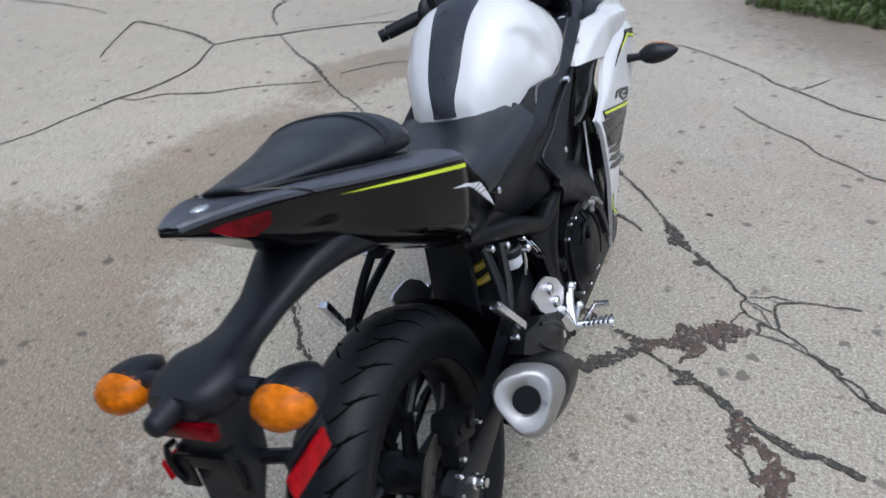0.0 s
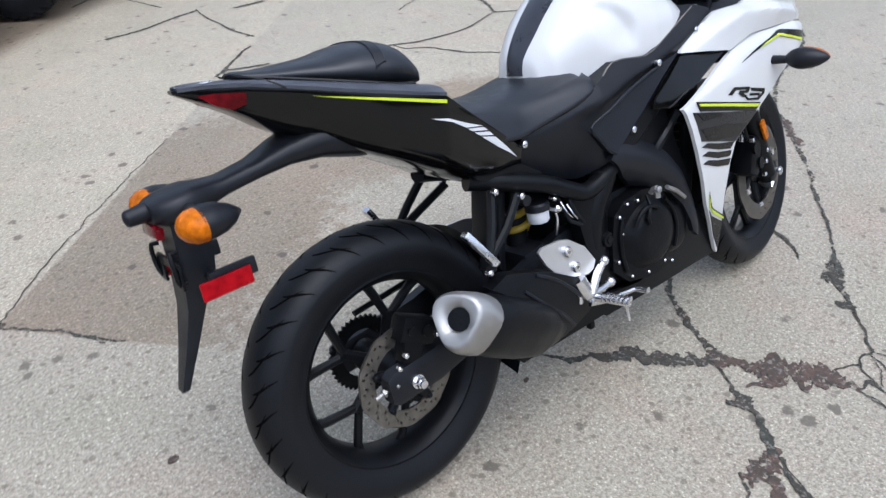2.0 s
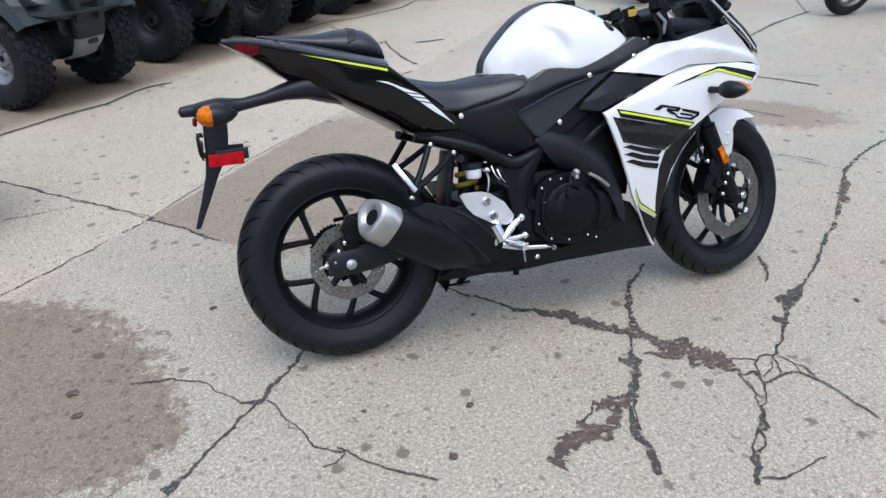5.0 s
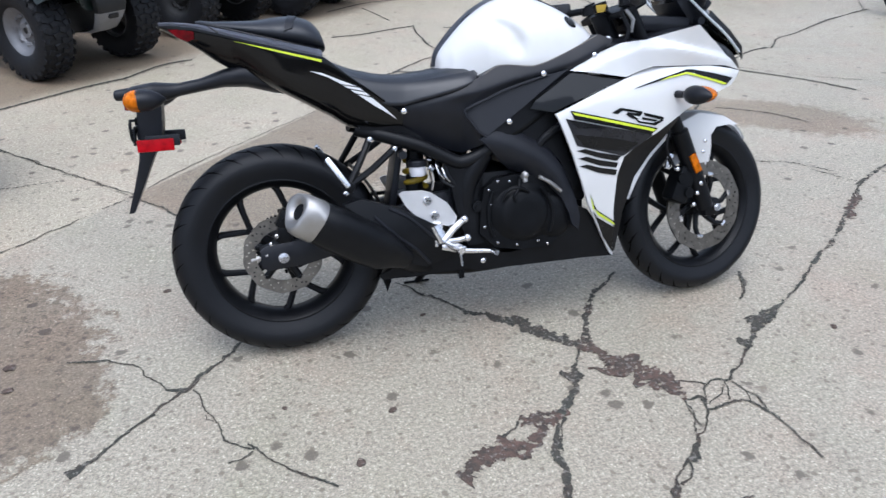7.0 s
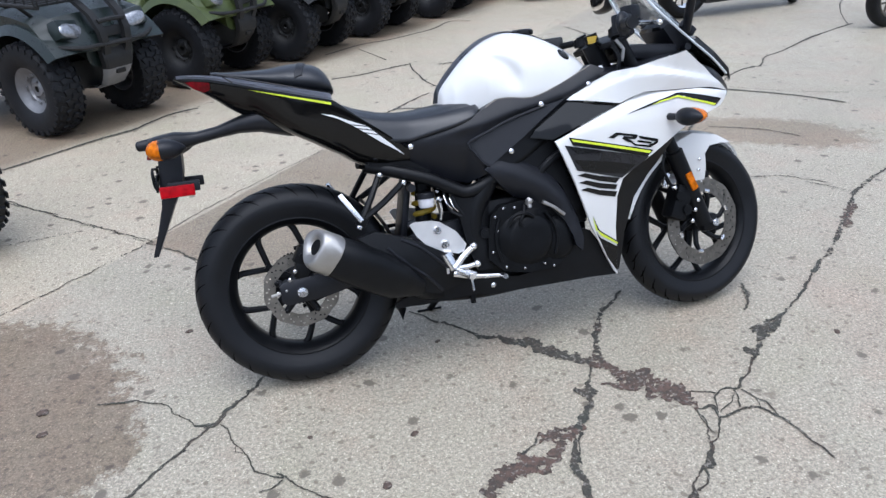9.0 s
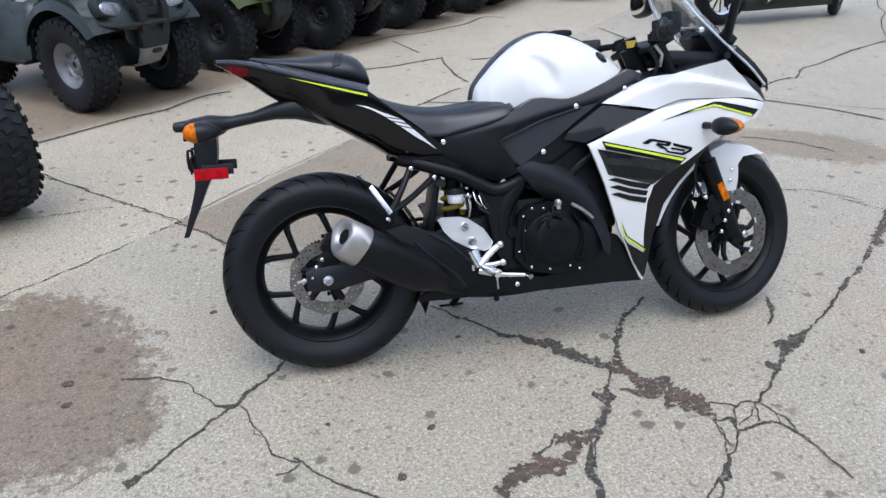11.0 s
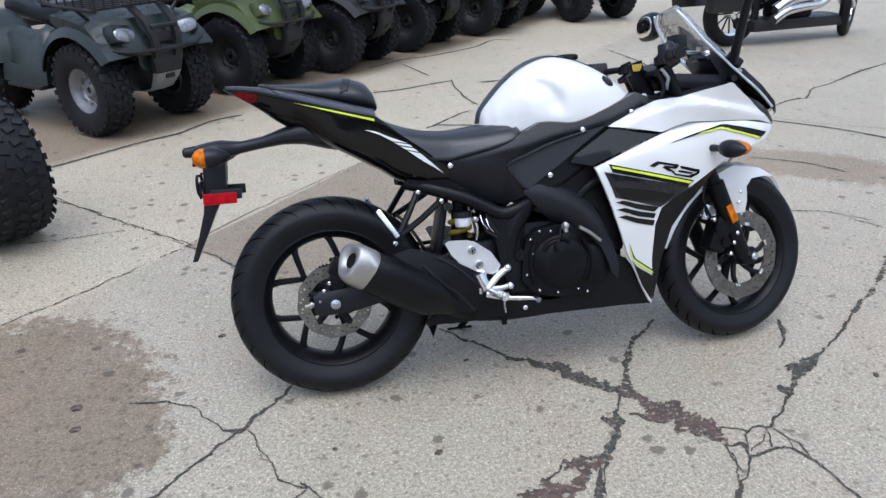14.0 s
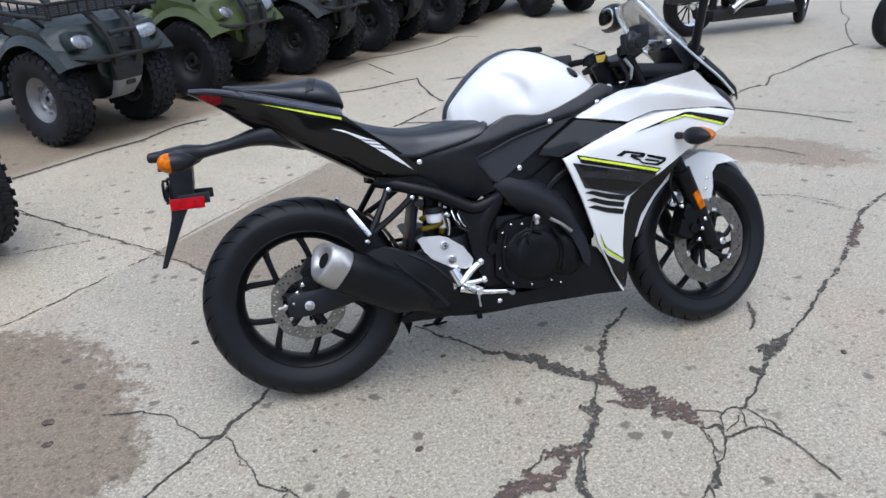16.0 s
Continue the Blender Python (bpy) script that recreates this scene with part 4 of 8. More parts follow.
def tail_w(x, z):
    """Half width of the tail cowl: widest along its upper edge, tucked in below."""
    t = max(0.0, min(1.0, (0.93 - z) / 0.34))
    rim_z = lerp_table(x, ((-0.252, 0.957), (-0.15, 0.943), (-0.1, 0.928), (0.0, 0.896), (0.09, 0.869), (0.16, 0.849)))
    tuck = max(0.0, min(1.0, (0.06 - x) / 0.12)) * max(0.0, min(1.0, (rim_z - z - 0.012) / 0.075))
    return lerp_table(x, TAIL_W) * (1 - 0.38 * t * t) * (1 - 0.42 * tuck ** 1.3)


bm = B()
loops = []
path = spline([Vector(q) for q in ((-0.252, 0.957, 0.951), (-0.22, 0.955, 0.931), (-0.19, 0.951, 0.912), (-0.15, 0.943, 0.884), (-0.10, 0.928, 0.845), (0.0, 0.896, 0.788), (0.09, 0.869, 0.737), (0.15, 0.852, 0.700), (0.175, 0.836, 0.686), (0.225, 0.796, 0.652), (0.30, 0.738, 0.634), (0.37, 0.682, 0.632))], 0.012)
for x, zt, zb in path:
    h = zt - zb
    right = [Vector((x, tail_w(x, zb + h * f) * k, zb + h * f)) for f, k in ((0.0, 0.50), (0.03, 0.75), (0.12, 0.93), (0.30, 1.0), (0.55, 1.0), (0.78, 1.0), (0.92, 1.0), (0.985, 0.992))]
    top = [Vector((x, tail_w(x, zt) * k, zt + 0.05 * h * (1 - k))) for k in (0.97, 0.8, 0.5, 0.2)]
    half_loop = right + top
    loops.append(half_loop + [Vector((q.x, -q.y, q.z)) for q in reversed(half_loop)])
rings(bm, loops)
tail = part("tail_cowl", bm, M_GLOSS, bike, "gloss black tail cowl", 38)


# grey upper strip of the tail, a flat that carries the pillion seat
for s in (-1, 1):
    bm = B()
    loops = []
    for k in range(30):
        x = -0.245 + 0.405 * k / 29
        zt = lerp_table(x, ((-0.252, 0.957), (-0.22, 0.955), (-0.19, 0.951), (-0.15, 0.943), (-0.1, 0.928), (0.0, 0.896), (0.09, 0.869), (0.16, 0.849)))
        w = tail_w(x, zt)
        rise = lerp_table(x, ((-0.25, 0.002), (-0.2, 0.003), (-0.1, 0.010), (0.0, 0.014), (0.15, 0.016)))
        loops.append([Vector((x, s * (w + 0.001), zt - 0.004)), Vector((x, s * (w + 0.0015), zt + 0.002)), Vector((x, s * w * 0.93, zt + 0.004 + rise * 0.5)), Vector((x, s * w * 0.80, zt + rise)), Vector((x, 0.0, zt + rise + 0.002))])
    rings(bm, loops, cap=False, closed=False)
    bmesh.ops.solidify(bm, geom=bm.faces[:], thickness=0.003)
    part("tail_top_trim", bm, M_GREYP, tail, "dark grey satin strip along the tail")
    bm = B()
    tube(bm, [(-0.150, s * 0.040, 0.955), (-0.130, s * 0.066, 0.9475), (-0.108, s * 0.091, 0.9345), (-0.095, s * 0.097, 0.924)], 0.0020, 6, 0.01)
    part("trim_joint", bm, M_DECALB, tail, "black joint across the tail strip")
    bm = B()
    panel(bm, [(-0.060, 0.9005), (0.02, 0.8785), (0.156, 0.8390), (0.1555, 0.8325), (0.02, 0.8742)], tail_w, 0.002, s, 0.02, 0.0045)
    part("yellow_stripe", bm, M_YELLOW, tail, "fluorescent yellow stripe")
    for pts in ([(0.124, 0.812), (0.155, 0.805), (0.200, 0.784), (0.248, 0.764), (0.203, 0.7735), (0.168, 0.794)],
                [(0.207, 0.7700), (0.252, 0.7600), (0.263, 0.751), (0.221, 0.7610)],
                [(0.226, 0.7570), (0.267, 0.7470), (0.279, 0.736), (0.240, 0.7470)],
                [(0.246, 0.7425), (0.284, 0.7315), (0.317, 0.702), (0.354, 0.666), (0.329, 0.684), (0.293, 0.7075)]):
        bm = B()
        panel(bm, pts, tail_w, 0.002, s, 0.015, 0.0025)
        part("white_slash", bm, M_DECALW, tail, "white slanted decal stripe")
    bm = B()
    panel(bm, [(-0.222, 0.941), (-0.200, 0.940), (-0.156, 0.931), (-0.157, 0.913), (-0.177, 0.907), (-0.200, 0.919)], tail_w, 0.004, s, 0.015, 0.002)
    part("tail_light", bm, M_TAIL, tail, "dark red tail light lens")
bm = B()
egg(bm, (-0.19, 0.0, 0.956), (0.014, 0.010, 0.0025), (0, 6, 0), 16)
part("tail_badge", bm, M_ALU, tail, "small silver oval badge")

# seats
bm = B()


def pillion_warp(p):
    d = max(0.0, (abs(p.y) - 0.04) / 0.08)
    return Vector((p.x, p.y, p.z - 0.010 * d * d))


body(bm, [(-0.150, 0.960, 0.954, 0.014), (-0.142, 0.962, 0.947, 0.032), (-0.10, 0.957, 0.932, 0.056), (0.0, 0.955, 0.903, 0.092), (0.05, 0.960, 0.889, 0.110), (0.09, 0.961, 0.879, 0.118), (0.125, 0.955, 0.870, 0.118), (0.150, 0.943, 0.864, 0.112), (0.170, 0.918, 0.861, 0.100), (0.178, 0.892, 0.861, 0.088)], 40, 2.2, 0.01, pillion_warp)
pillion = part("pillion_seat", bm, M_VINYL, bike, "black vinyl passenger seat pad", 60)
bm = B()
edge = [(-0.149, 0.012, 0.958), (-0.138, 0.040, 0.951), (-0.10, 0.059, 0.941), (-0.05, 0.077, 0.926), (0.0, 0.094, 0.911), (0.06, 0.1145, 0.893), (0.10, 0.1195, 0.881), (0.135, 0.112, 0.873), (0.158, 0.098, 0.868)]
tube(bm, [(x, -y, z) for x, y, z in reversed(edge)] + edge, 0.0035, 6, 0.012)
part("seat_piping", bm, M_DECALB, pillion, "black welt round the seat base")
bm = B()


def pillion_z(x, y):
    """Height of the passenger pad's skin."""
    top = lerp_table(x, ((0.0, 0.955), (0.05, 0.960), (0.09, 0.961), (0.125, 0.955), (0.15, 0.943)))
    low = lerp_table(x, ((0.0, 0.903), (0.05, 0.889), (0.09, 0.879), (0.125, 0.870), (0.15, 0.864)))
    w = lerp_table(x, ((0.0, 0.092), (0.05, 0.110), (0.09, 0.118), (0.125, 0.118), (0.15, 0.112)))
    u = min(0.999, abs(y) / w)
    d = max(0.0, (abs(y) - 0.04) / 0.08)
    return (top + low) / 2 + (top - low) / 2 * (1 - u**2.2) ** (1 / 2.2) - 0.010 * d * d


loops = []
for k in range(25):
    y = -0.1145 + 0.2290 * k / 24
    loops.append([Vector((0.092 + dx - 1.6 * y * y, y * (1 + 0.012 * lift), pillion_z(0.092 + dx - 1.6 * y * y, y) + 0.003 * lift - 0.003 * (1 - lift))) for dx, lift in ((0.0, 0), (0.003, 1), (0.023, 1), (0.026, 0))])
rings(bm, loops, cap=True, closed=True)
part("grab_strap", bm, M_MATTE, pillion, "black strap across the passenger seat")
bm = B()
loops = []
SEAT = spline_rows((
    (0.150, 0.850, 0.050, 0.070, 0.820), (0.185, 0.838, 0.090, 0.110, 0.790), (0.24, 0.814, 0.115, 0.135, 0.750), (0.31, 0.795, 0.123, 0.141, 0.716),
    (0.37, 0.788, 0.120, 0.140, 0.708), (0.41, 0.788, 0.120, 0.144, 0.715), (0.473, 0.794, 0.124, 0.155, 0.727), (0.52, 0.800, 0.128, 0.162, 0.737),
    (0.56, 0.802, 0.128, 0.164, 0.749), (0.578, 0.800, 0.118, 0.156, 0.758), (0.590, 0.795, 0.10, 0.136, 0.768), (0.600, 0.788, 0.07, 0.100, 0.774)), 4)
for x, zt, wt, we, ze in SEAT:
    half = [(wt * 0.35, zt - 0.001), (wt * 0.62, zt - 0.006), (wt * 0.82, zt - 0.013), (wt * 0.96, zt - 0.022), (wt * 0.75 + we * 0.25, zt * 0.62 + ze * 0.38), (wt * 0.35 + we * 0.65, zt * 0.36 + ze * 0.64), (we - 0.002, ze + 0.006), (we, ze), (we - 0.004, ze - 0.006), (we - 0.03, ze - 0.010)]
    loops.append([Vector((x, y, z)) for y, z in half] + [Vector((x, -y, z)) for y, z in reversed(half)])
rings(bm, loops)
part("rider_seat", bm, M_VINYL, bike, "black vinyl rider seat", 60)

# tank
bm = B()


def tank_warp(p):
    # knee hollows low at the back, shoulders above
    k = max(0.0, min(1.0, (0.74 - p.x) / 0.18)) * max(0.0, min(1.0, (0.90 - p.z) / 0.10))
    # a crescent hollow in each flank, steep along its upper front edge
    dx, dz = p.x - 0.635, p.z - 0.825
    inset = 0.100 - math.hypot(dx, dz)
    turn = math.degrees(math.atan2(dz, dx))
    weight = max(0.0, min(1.0, (turn + 15) / 30)) * max(0.0, min(1.0, (115 - turn) / 40))
    deep = lerp_table(inset, ((-0.012, 0.0), (0.0, 0.25), (0.012, 0.85), (0.02, 1.0), (0.035, 0.85), (0.07, 0.25), (0.095, 0.0)))
    scoop = 0.013 * deep * weight if abs(p.y) > 0.05 else 0.0
    return Vector((p.x, math.copysign(max(0.0, abs(p.y) * (1 - 0.10 * k) - scoop), p.y), p.z))


TANK = [(0.494, 0.800, 0.685, 0.045), (0.505, 0.838, 0.682, 0.075), (0.535, 0.876, 0.680, 0.103), (0.58, 0.920, 0.678, 0.123), (0.63, 0.957, 0.676, 0.141), (0.68, 0.980, 0.675, 0.153), (0.73, 0.988, 0.675, 0.161), (0.80, 0.974, 0.678, 0.164), (0.87, 0.942, 0.685, 0.158), (0.93, 0.902, 0.698, 0.145), (0.975, 0.860, 0.715, 0.124), (1.0, 0.828, 0.74, 0.10)]
body(bm, TANK, 96, 2.5, 0.007, tank_warp)
tank = part("fuel_tank", bm, M_WHITE, bike, "pearl white fuel tank with a black centre band", 60)
bm = B()
loops = []
path = spline([Vector((s[0], 0, s[1])) for s in TANK[:9]], 0.012)
for i, q in enumerate(path):
    d = (path[min(i + 1, len(path) - 1)] - path[max(i - 1, 0)]).normalized()
    nrm = Vector((-d.z, 0, d.x))
    w = lerp_table(q.x, ((0.49, 0.034), (0.6, 0.040), (0.75, 0.056), (0.9, 0.066)))
    drop = lerp_table(q.x, ((0.49, 0.012), (0.53, 0.008), (0.62, 0.006), (0.9, 0.007)))
    loops.append([q + nrm * (0.0055 - drop * u * u) + Vector((0, u * w, 0)) for u in (-1, -0.66, -0.33, 0, 0.33, 0.66, 1)])
rings(bm, loops, cap=False, closed=False)
bmesh.ops.solidify(bm, geom=bm.faces[:], thickness=0.008)
part("tank_band", bm, M_BAND, tank, "dark grey band along the tank top")
bm = B()
egg(bm, (0, 0, 0), (0.022, 0.022, 0.004), (0, 0, 0), 18)
moved(bm, Matrix.Translation((0.8790, -0.1250, 0.8990)) @ Vector((0.454, -0.613, 0.646)).to_track_quat("Z", "Y").to_matrix().to_4x4())
part("tank_badge", bm, M_DECALB, tank, "round black tank badge")
bm = B()
revolve(bm, [(0.004, 0.010), (0.030, 0.010), (0.036, 0.005), (0.036, -0.006)], (0.80, 0, 0.982), 32, axis="z")
part("filler_cap", bm, M_DECALB, tank, "black round filler cap")

# side covers under seat and tank
def cover_w(x, z):
    """Half width of the side cover: creased, leaning in above the upper crease, hollow below it."""
    w = side_w(x, z)
    up = z - lerp_table(x, ((0.35, 0.690), (0.403, 0.698), (0.497, 0.711), (0.599, 0.729), (0.689, 0.752), (0.758, 0.763), (0.87, 0.785), (1.0, 0.84)))
    low = lerp_table(x, ((0.35, 0.690), (0.409, 0.694), (0.471, 0.678), (0.533, 0.665), (0.581, 0.605), (0.6, 0.59))) - z
    soft = 0.008
    w -= 0.50 * soft * math.log1p(math.exp(min(40.0, up / soft)))
    w -= 0.017 * (1 - math.exp(-max(0.0, -up) / 0.020)) * max(0.0, min(1.0, (x - 0.42) / 0.12))
    return w - 0.45 * soft * math.log1p(math.exp(min(40.0, low / soft)))


for s in (-1, 1):
    bm = B()
    panel(bm, [(0.352, 0.676), (0.362, 0.688), (0.388, 0.704), (0.442, 0.726), (0.50, 0.738), (0.556, 0.750), (0.595, 0.768), (0.645, 0.793), (0.70, 0.790), (0.745, 0.784), (0.801, 0.798), (0.87, 0.824), (0.952, 0.860), (0.99, 0.842), (0.90, 0.772), (0.79, 0.689), (0.70, 0.630), (0.61, 0.588), (0.587, 0.576), (0.541, 0.553), (0.491, 0.567), (0.435, 0.589), (0.359, 0.611), (0.325, 0.634)], cover_w, 0.060, s, 0.0065)
    cover = part("side_cover", bm, M_MATTE, bike, "matte black textured side cover")
    bm = B()
    panel(bm, [(0.537, 0.676), (0.60, 0.704), (0.653, 0.724), (0.72, 0.742), (0.786, 0.757), (0.846, 0.769), (0.775, 0.722), (0.704, 0.672), (0.594, 0.602), (0.575, 0.615)], lambda x, z: side_w(x, z) + 0.003 * max(0, min(1, (x - 0.53) / 0.08)) - 0.16 * (z - 0.60 - 0.65 * (x - 0.594)), 0.02, s, 0.02)
    part("knee_panel", bm, M_MATTE, cover, "grained black knee panel")
    bm = B()
    tube(bm, [(x, s * (side_w(x, z) + 0.001), z) for x, z in ((0.594, 0.602), (0.576, 0.613), (0.553, 0.647), (0.537, 0.676), (0.60, 0.704), (0.653, 0.724), (0.72, 0.742), (0.786, 0.757))], 0.0042, 8, 0.012)
    part("cover_ridge", bm, M_MATTE, cover, "raised black edge round the knee panel")
    bm = B()
    tube(bm, [(x, s * (cover_w(x, z) - 0.0015), z) for x, z in ((0.605, 0.771), (0.648, 0.792), (0.70, 0.789), (0.749, 0.784), (0.803, 0.798), (0.87, 0.823), (0.945, 0.856))], 0.0022, 6, 0.02)
    part("cover_seam", bm, M_DISC, cover, "thin grey edge of the cover")
    studs("cover_bolt", [(0.373, s * 0.131, 0.687), (0.770, s * 0.181, 0.762), (0.664, s * 0.178, 0.637), (0.931, s * 0.172, 0.803)], cover, 0.0082, 0.0065, (0, s, 0), label="bright button-head bolt")
    bm = B()
    panel(bm, [(0.590, 0.601), (0.665, 0.643), (0.735, 0.692), (0.806, 0.732), (0.869, 0.761), (0.935, 0.795), (0.96, 0.785), (0.88, 0.735), (0.80, 0.690), (0.74, 0.650), (0.70, 0.615), (0.66, 0.598), (0.625, 0.596)], lambda x, z: 0.172 + 0.02 * (x - 0.6), 0.02, s, 0.02)
    part("spar_cover", bm, M_SATIN, cover, "black frame spar cover")
    bm = B()
    panel(bm, [(0.235, 0.668), (0.30, 0.662), (0.37, 0.645), (0.43, 0.606), (0.40, 0.600), (0.36, 0.613), (0.294, 0.632), (0.248, 0.648)], lambda x, z: 0.112 + 0.08 * (z - 0.6), 0.012, s, 0.02)
    part("under_cowl", bm, M_SATIN, cover, "black under-cowl below the seat")
    bm = B()
    panel(bm, [(0.66, 0.604), (0.735, 0.688), (0.85, 0.756), (0.93, 0.745), (0.80, 0.655), (0.845, 0.53), (0.880, 0.44), (0.862, 0.42), (0.82, 0.512), (0.771, 0.562), (0.70, 0.592)], lambda x, z: 0.160 + 0.03 * (x - 0.7), 0.012, s, 0.025)
    part("inner_side_panel", bm, M_SATIN, cover, "black inner panel ahead of the spar")
    # frame spar below the cover
    bm = B()
    tube(bm, [(0.90, s * 0.12, 0.74), (0.78, s * 0.15, 0.665), (0.64, s * 0.152, 0.585), (0.585, s * 0.146, 0.548), (0.525, s * 0.140, 0.531), (0.482, s * 0.134, 0.550), (0.423, s * 0.128, 0.582), (0.356, s * 0.116, 0.608), (0.29, s * 0.098, 0.630), (0.24, s * 0.085, 0.645)], 0.020, 14, 0.015)
    tube(bm, [(0.595, s * 0.138, 0.552), (0.548, s * 0.130, 0.47), (0.54, s * 0.122, 0.38), (0.56, s * 0.112, 0.30)], (0.030, 0.028), 12, 0.02)
    frame_tube = part("frame_tube", bm, M_SATIN, bike, "satin black steel frame tube")
    bm = B()
    panel(bm, [(0.478, 0.528), (0.525, 0.512), (0.57, 0.520), (0.61, 0.548), (0.630, 0.548), (0.612, 0.522), (0.592, 0.505), (0.583, 0.446), (0.597, 0.385), (0.600, 0.33), (0.580, 0.285), (0.535, 0.285), (0.515, 0.34), (0.505, 0.39), (0.492, 0.475)], lambda x, z: 0.150 - 4.0 * (x - 0.545) ** 2, 0.03, s, 0.015)
    part("frame_plate", bm, M_SATIN, frame_tube, "black frame casting over the swingarm pivot")
    bm = B()
    rod(bm, (0.566, s * 0.146, 0.400), (0.566, s * 0.158, 0.400), 0.019, 0.017)
    rod(bm, (0.566, s * 0.156, 0.400), (0.566, s * 0.161, 0.400), 0.010, seg=6)
    part("pivot_bolt", bm, M_SATIN, frame_tube, "black swingarm pivot bolt")
    # passenger footrest bracket
    bm = B()
    tube(bm, [(0.270, s * 0.122, 0.618), (0.235, s * 0.150, 0.560), (0.200, s * 0.166, 0.505)], 0.010, 8, 0.03)
    tube(bm, [(0.338, s * 0.122, 0.586), (0.270, s * 0.150, 0.540), (0.200, s * 0.166, 0.500)], 0.010, 8, 0.03)
    block(bm, (0.196, s * 0.168, 0.497), (0.030, 0.026, 0.030), (0, 30, 0), 0.005)
    bracket = part("footrest_bracket", bm, M_SATIN, bike, "black tubular passenger footrest bracket")
    bm = B()
    block(bm, (0.168, s * 0.186, 0.542), (0.015, 0.020, 0.098), (s * 10, -32, 0), 0.004)
    part("passenger_footrest", bm, M_ALU, bracket, "bright aluminium folding footrest")
    studs("bracket_bolt", [(0.270, s * 0.136, 0.618), (0.338, s * 0.136, 0.586), (0.185, s * 0.180, 0.482)], bracket, 0.0075, 0.007, (0, s, 0))

# rear mudguard arm with lamps and reflectors
bm = B()
loops = []
for x, z, w, h in ((0.10, 0.770, 0.070, 0.024), (0.03, 0.800, 0.092, 0.040), (-0.04, 0.814, 0.080, 0.034), (-0.10, 0.808, 0.058, 0.024), (-0.16, 0.795, 0.041, 0.0175), (-0.22, 0.786, 0.037, 0.0175), (-0.255, 0.783, 0.042, 0.024), (-0.28, 0.782, 0.058, 0.029), (-0.31, 0.779, 0.062, 0.029), (-0.335, 0.779, 0.052, 0.025), (-0.35, 0.780, 0.038, 0.019)):
    loops.append([Vector((x, w * math.copysign(abs(math.cos(a)) ** 0.7, math.cos(a)), z + h * math.copysign(abs(math.sin(a)) ** 0.7, math.sin(a)))) for a in (2 * math.pi * k / 20 for k in range(20))])
rings(bm, loops)
fender = part("rear_mudguard", bm, M_MATTE, bike, "matte black rear mudguard arm", 55)
bm = B()
rings(bm, [[Vector((x + dx, dy * w, z)) for dx, dy in ((0.0, -1), (d, -0.8), (d, 0.8), (0.0, 1), (-0.008, 0.9), (-0.008, -0.9))] for x, z, w, d in ((-0.322, 0.772, 0.045, 0.055), (-0.328, 0.70, 0.042, 0.055), (-0.331, 0.66, 0.040, 0.050), (-0.340, 0.605, 0.034, 0.026), (-0.362, 0.54, 0.026, 0.016), (-0.392, 0.462, 0.014, 0.006))])
part("mud_flap", bm, M_MATTE, fender, "tapered black plastic mud flap")
bm = B()
tube(bm, [(-0.325, 0, 0.783), (-0.355, 0, 0.783), (-0.380, 0, 0.782)], (0.020, 0.0145), 16, 0.01)
egg(bm, (-0.380, 0, 0.782), (0.009, 0.0145, 0.0145), seg=16)
part("plate_lamp", bm, M_MATTE, fender, "stubby black number plate lamp")
bm = B()
block(bm, (-0.352, -0.010, 0.752), (0.012, 0.088, 0.020), (0, 10, 0), 0.004)
part("plate_lamp_lens", bm, M_TAIL, fender, "small dark red lens under the lamp")
bm = B()
for s in (-1, 1):
    tube(bm, [(-0.338, s * 0.048, 0.715), (-0.350, s * 0.050, 0.716), (-0.352, s * 0.056, 0.69), (-0.350, s * 0.050, 0.660), (-0.338, s * 0.048, 0.660)], 0.0045, 8, 0.01)
    block(bm, (-0.346, s * 0.045, 0.672), (0.005, 0.030, 0.045), (0, 4, 0), 0.001)
block(bm, (-0.344, 0, 0.69), (0.005, 0.11, 0.018), (0, 4, 0), 0.001)
part("plate_bracket", bm, M_SATIN, fender, "empty black number plate bracket")
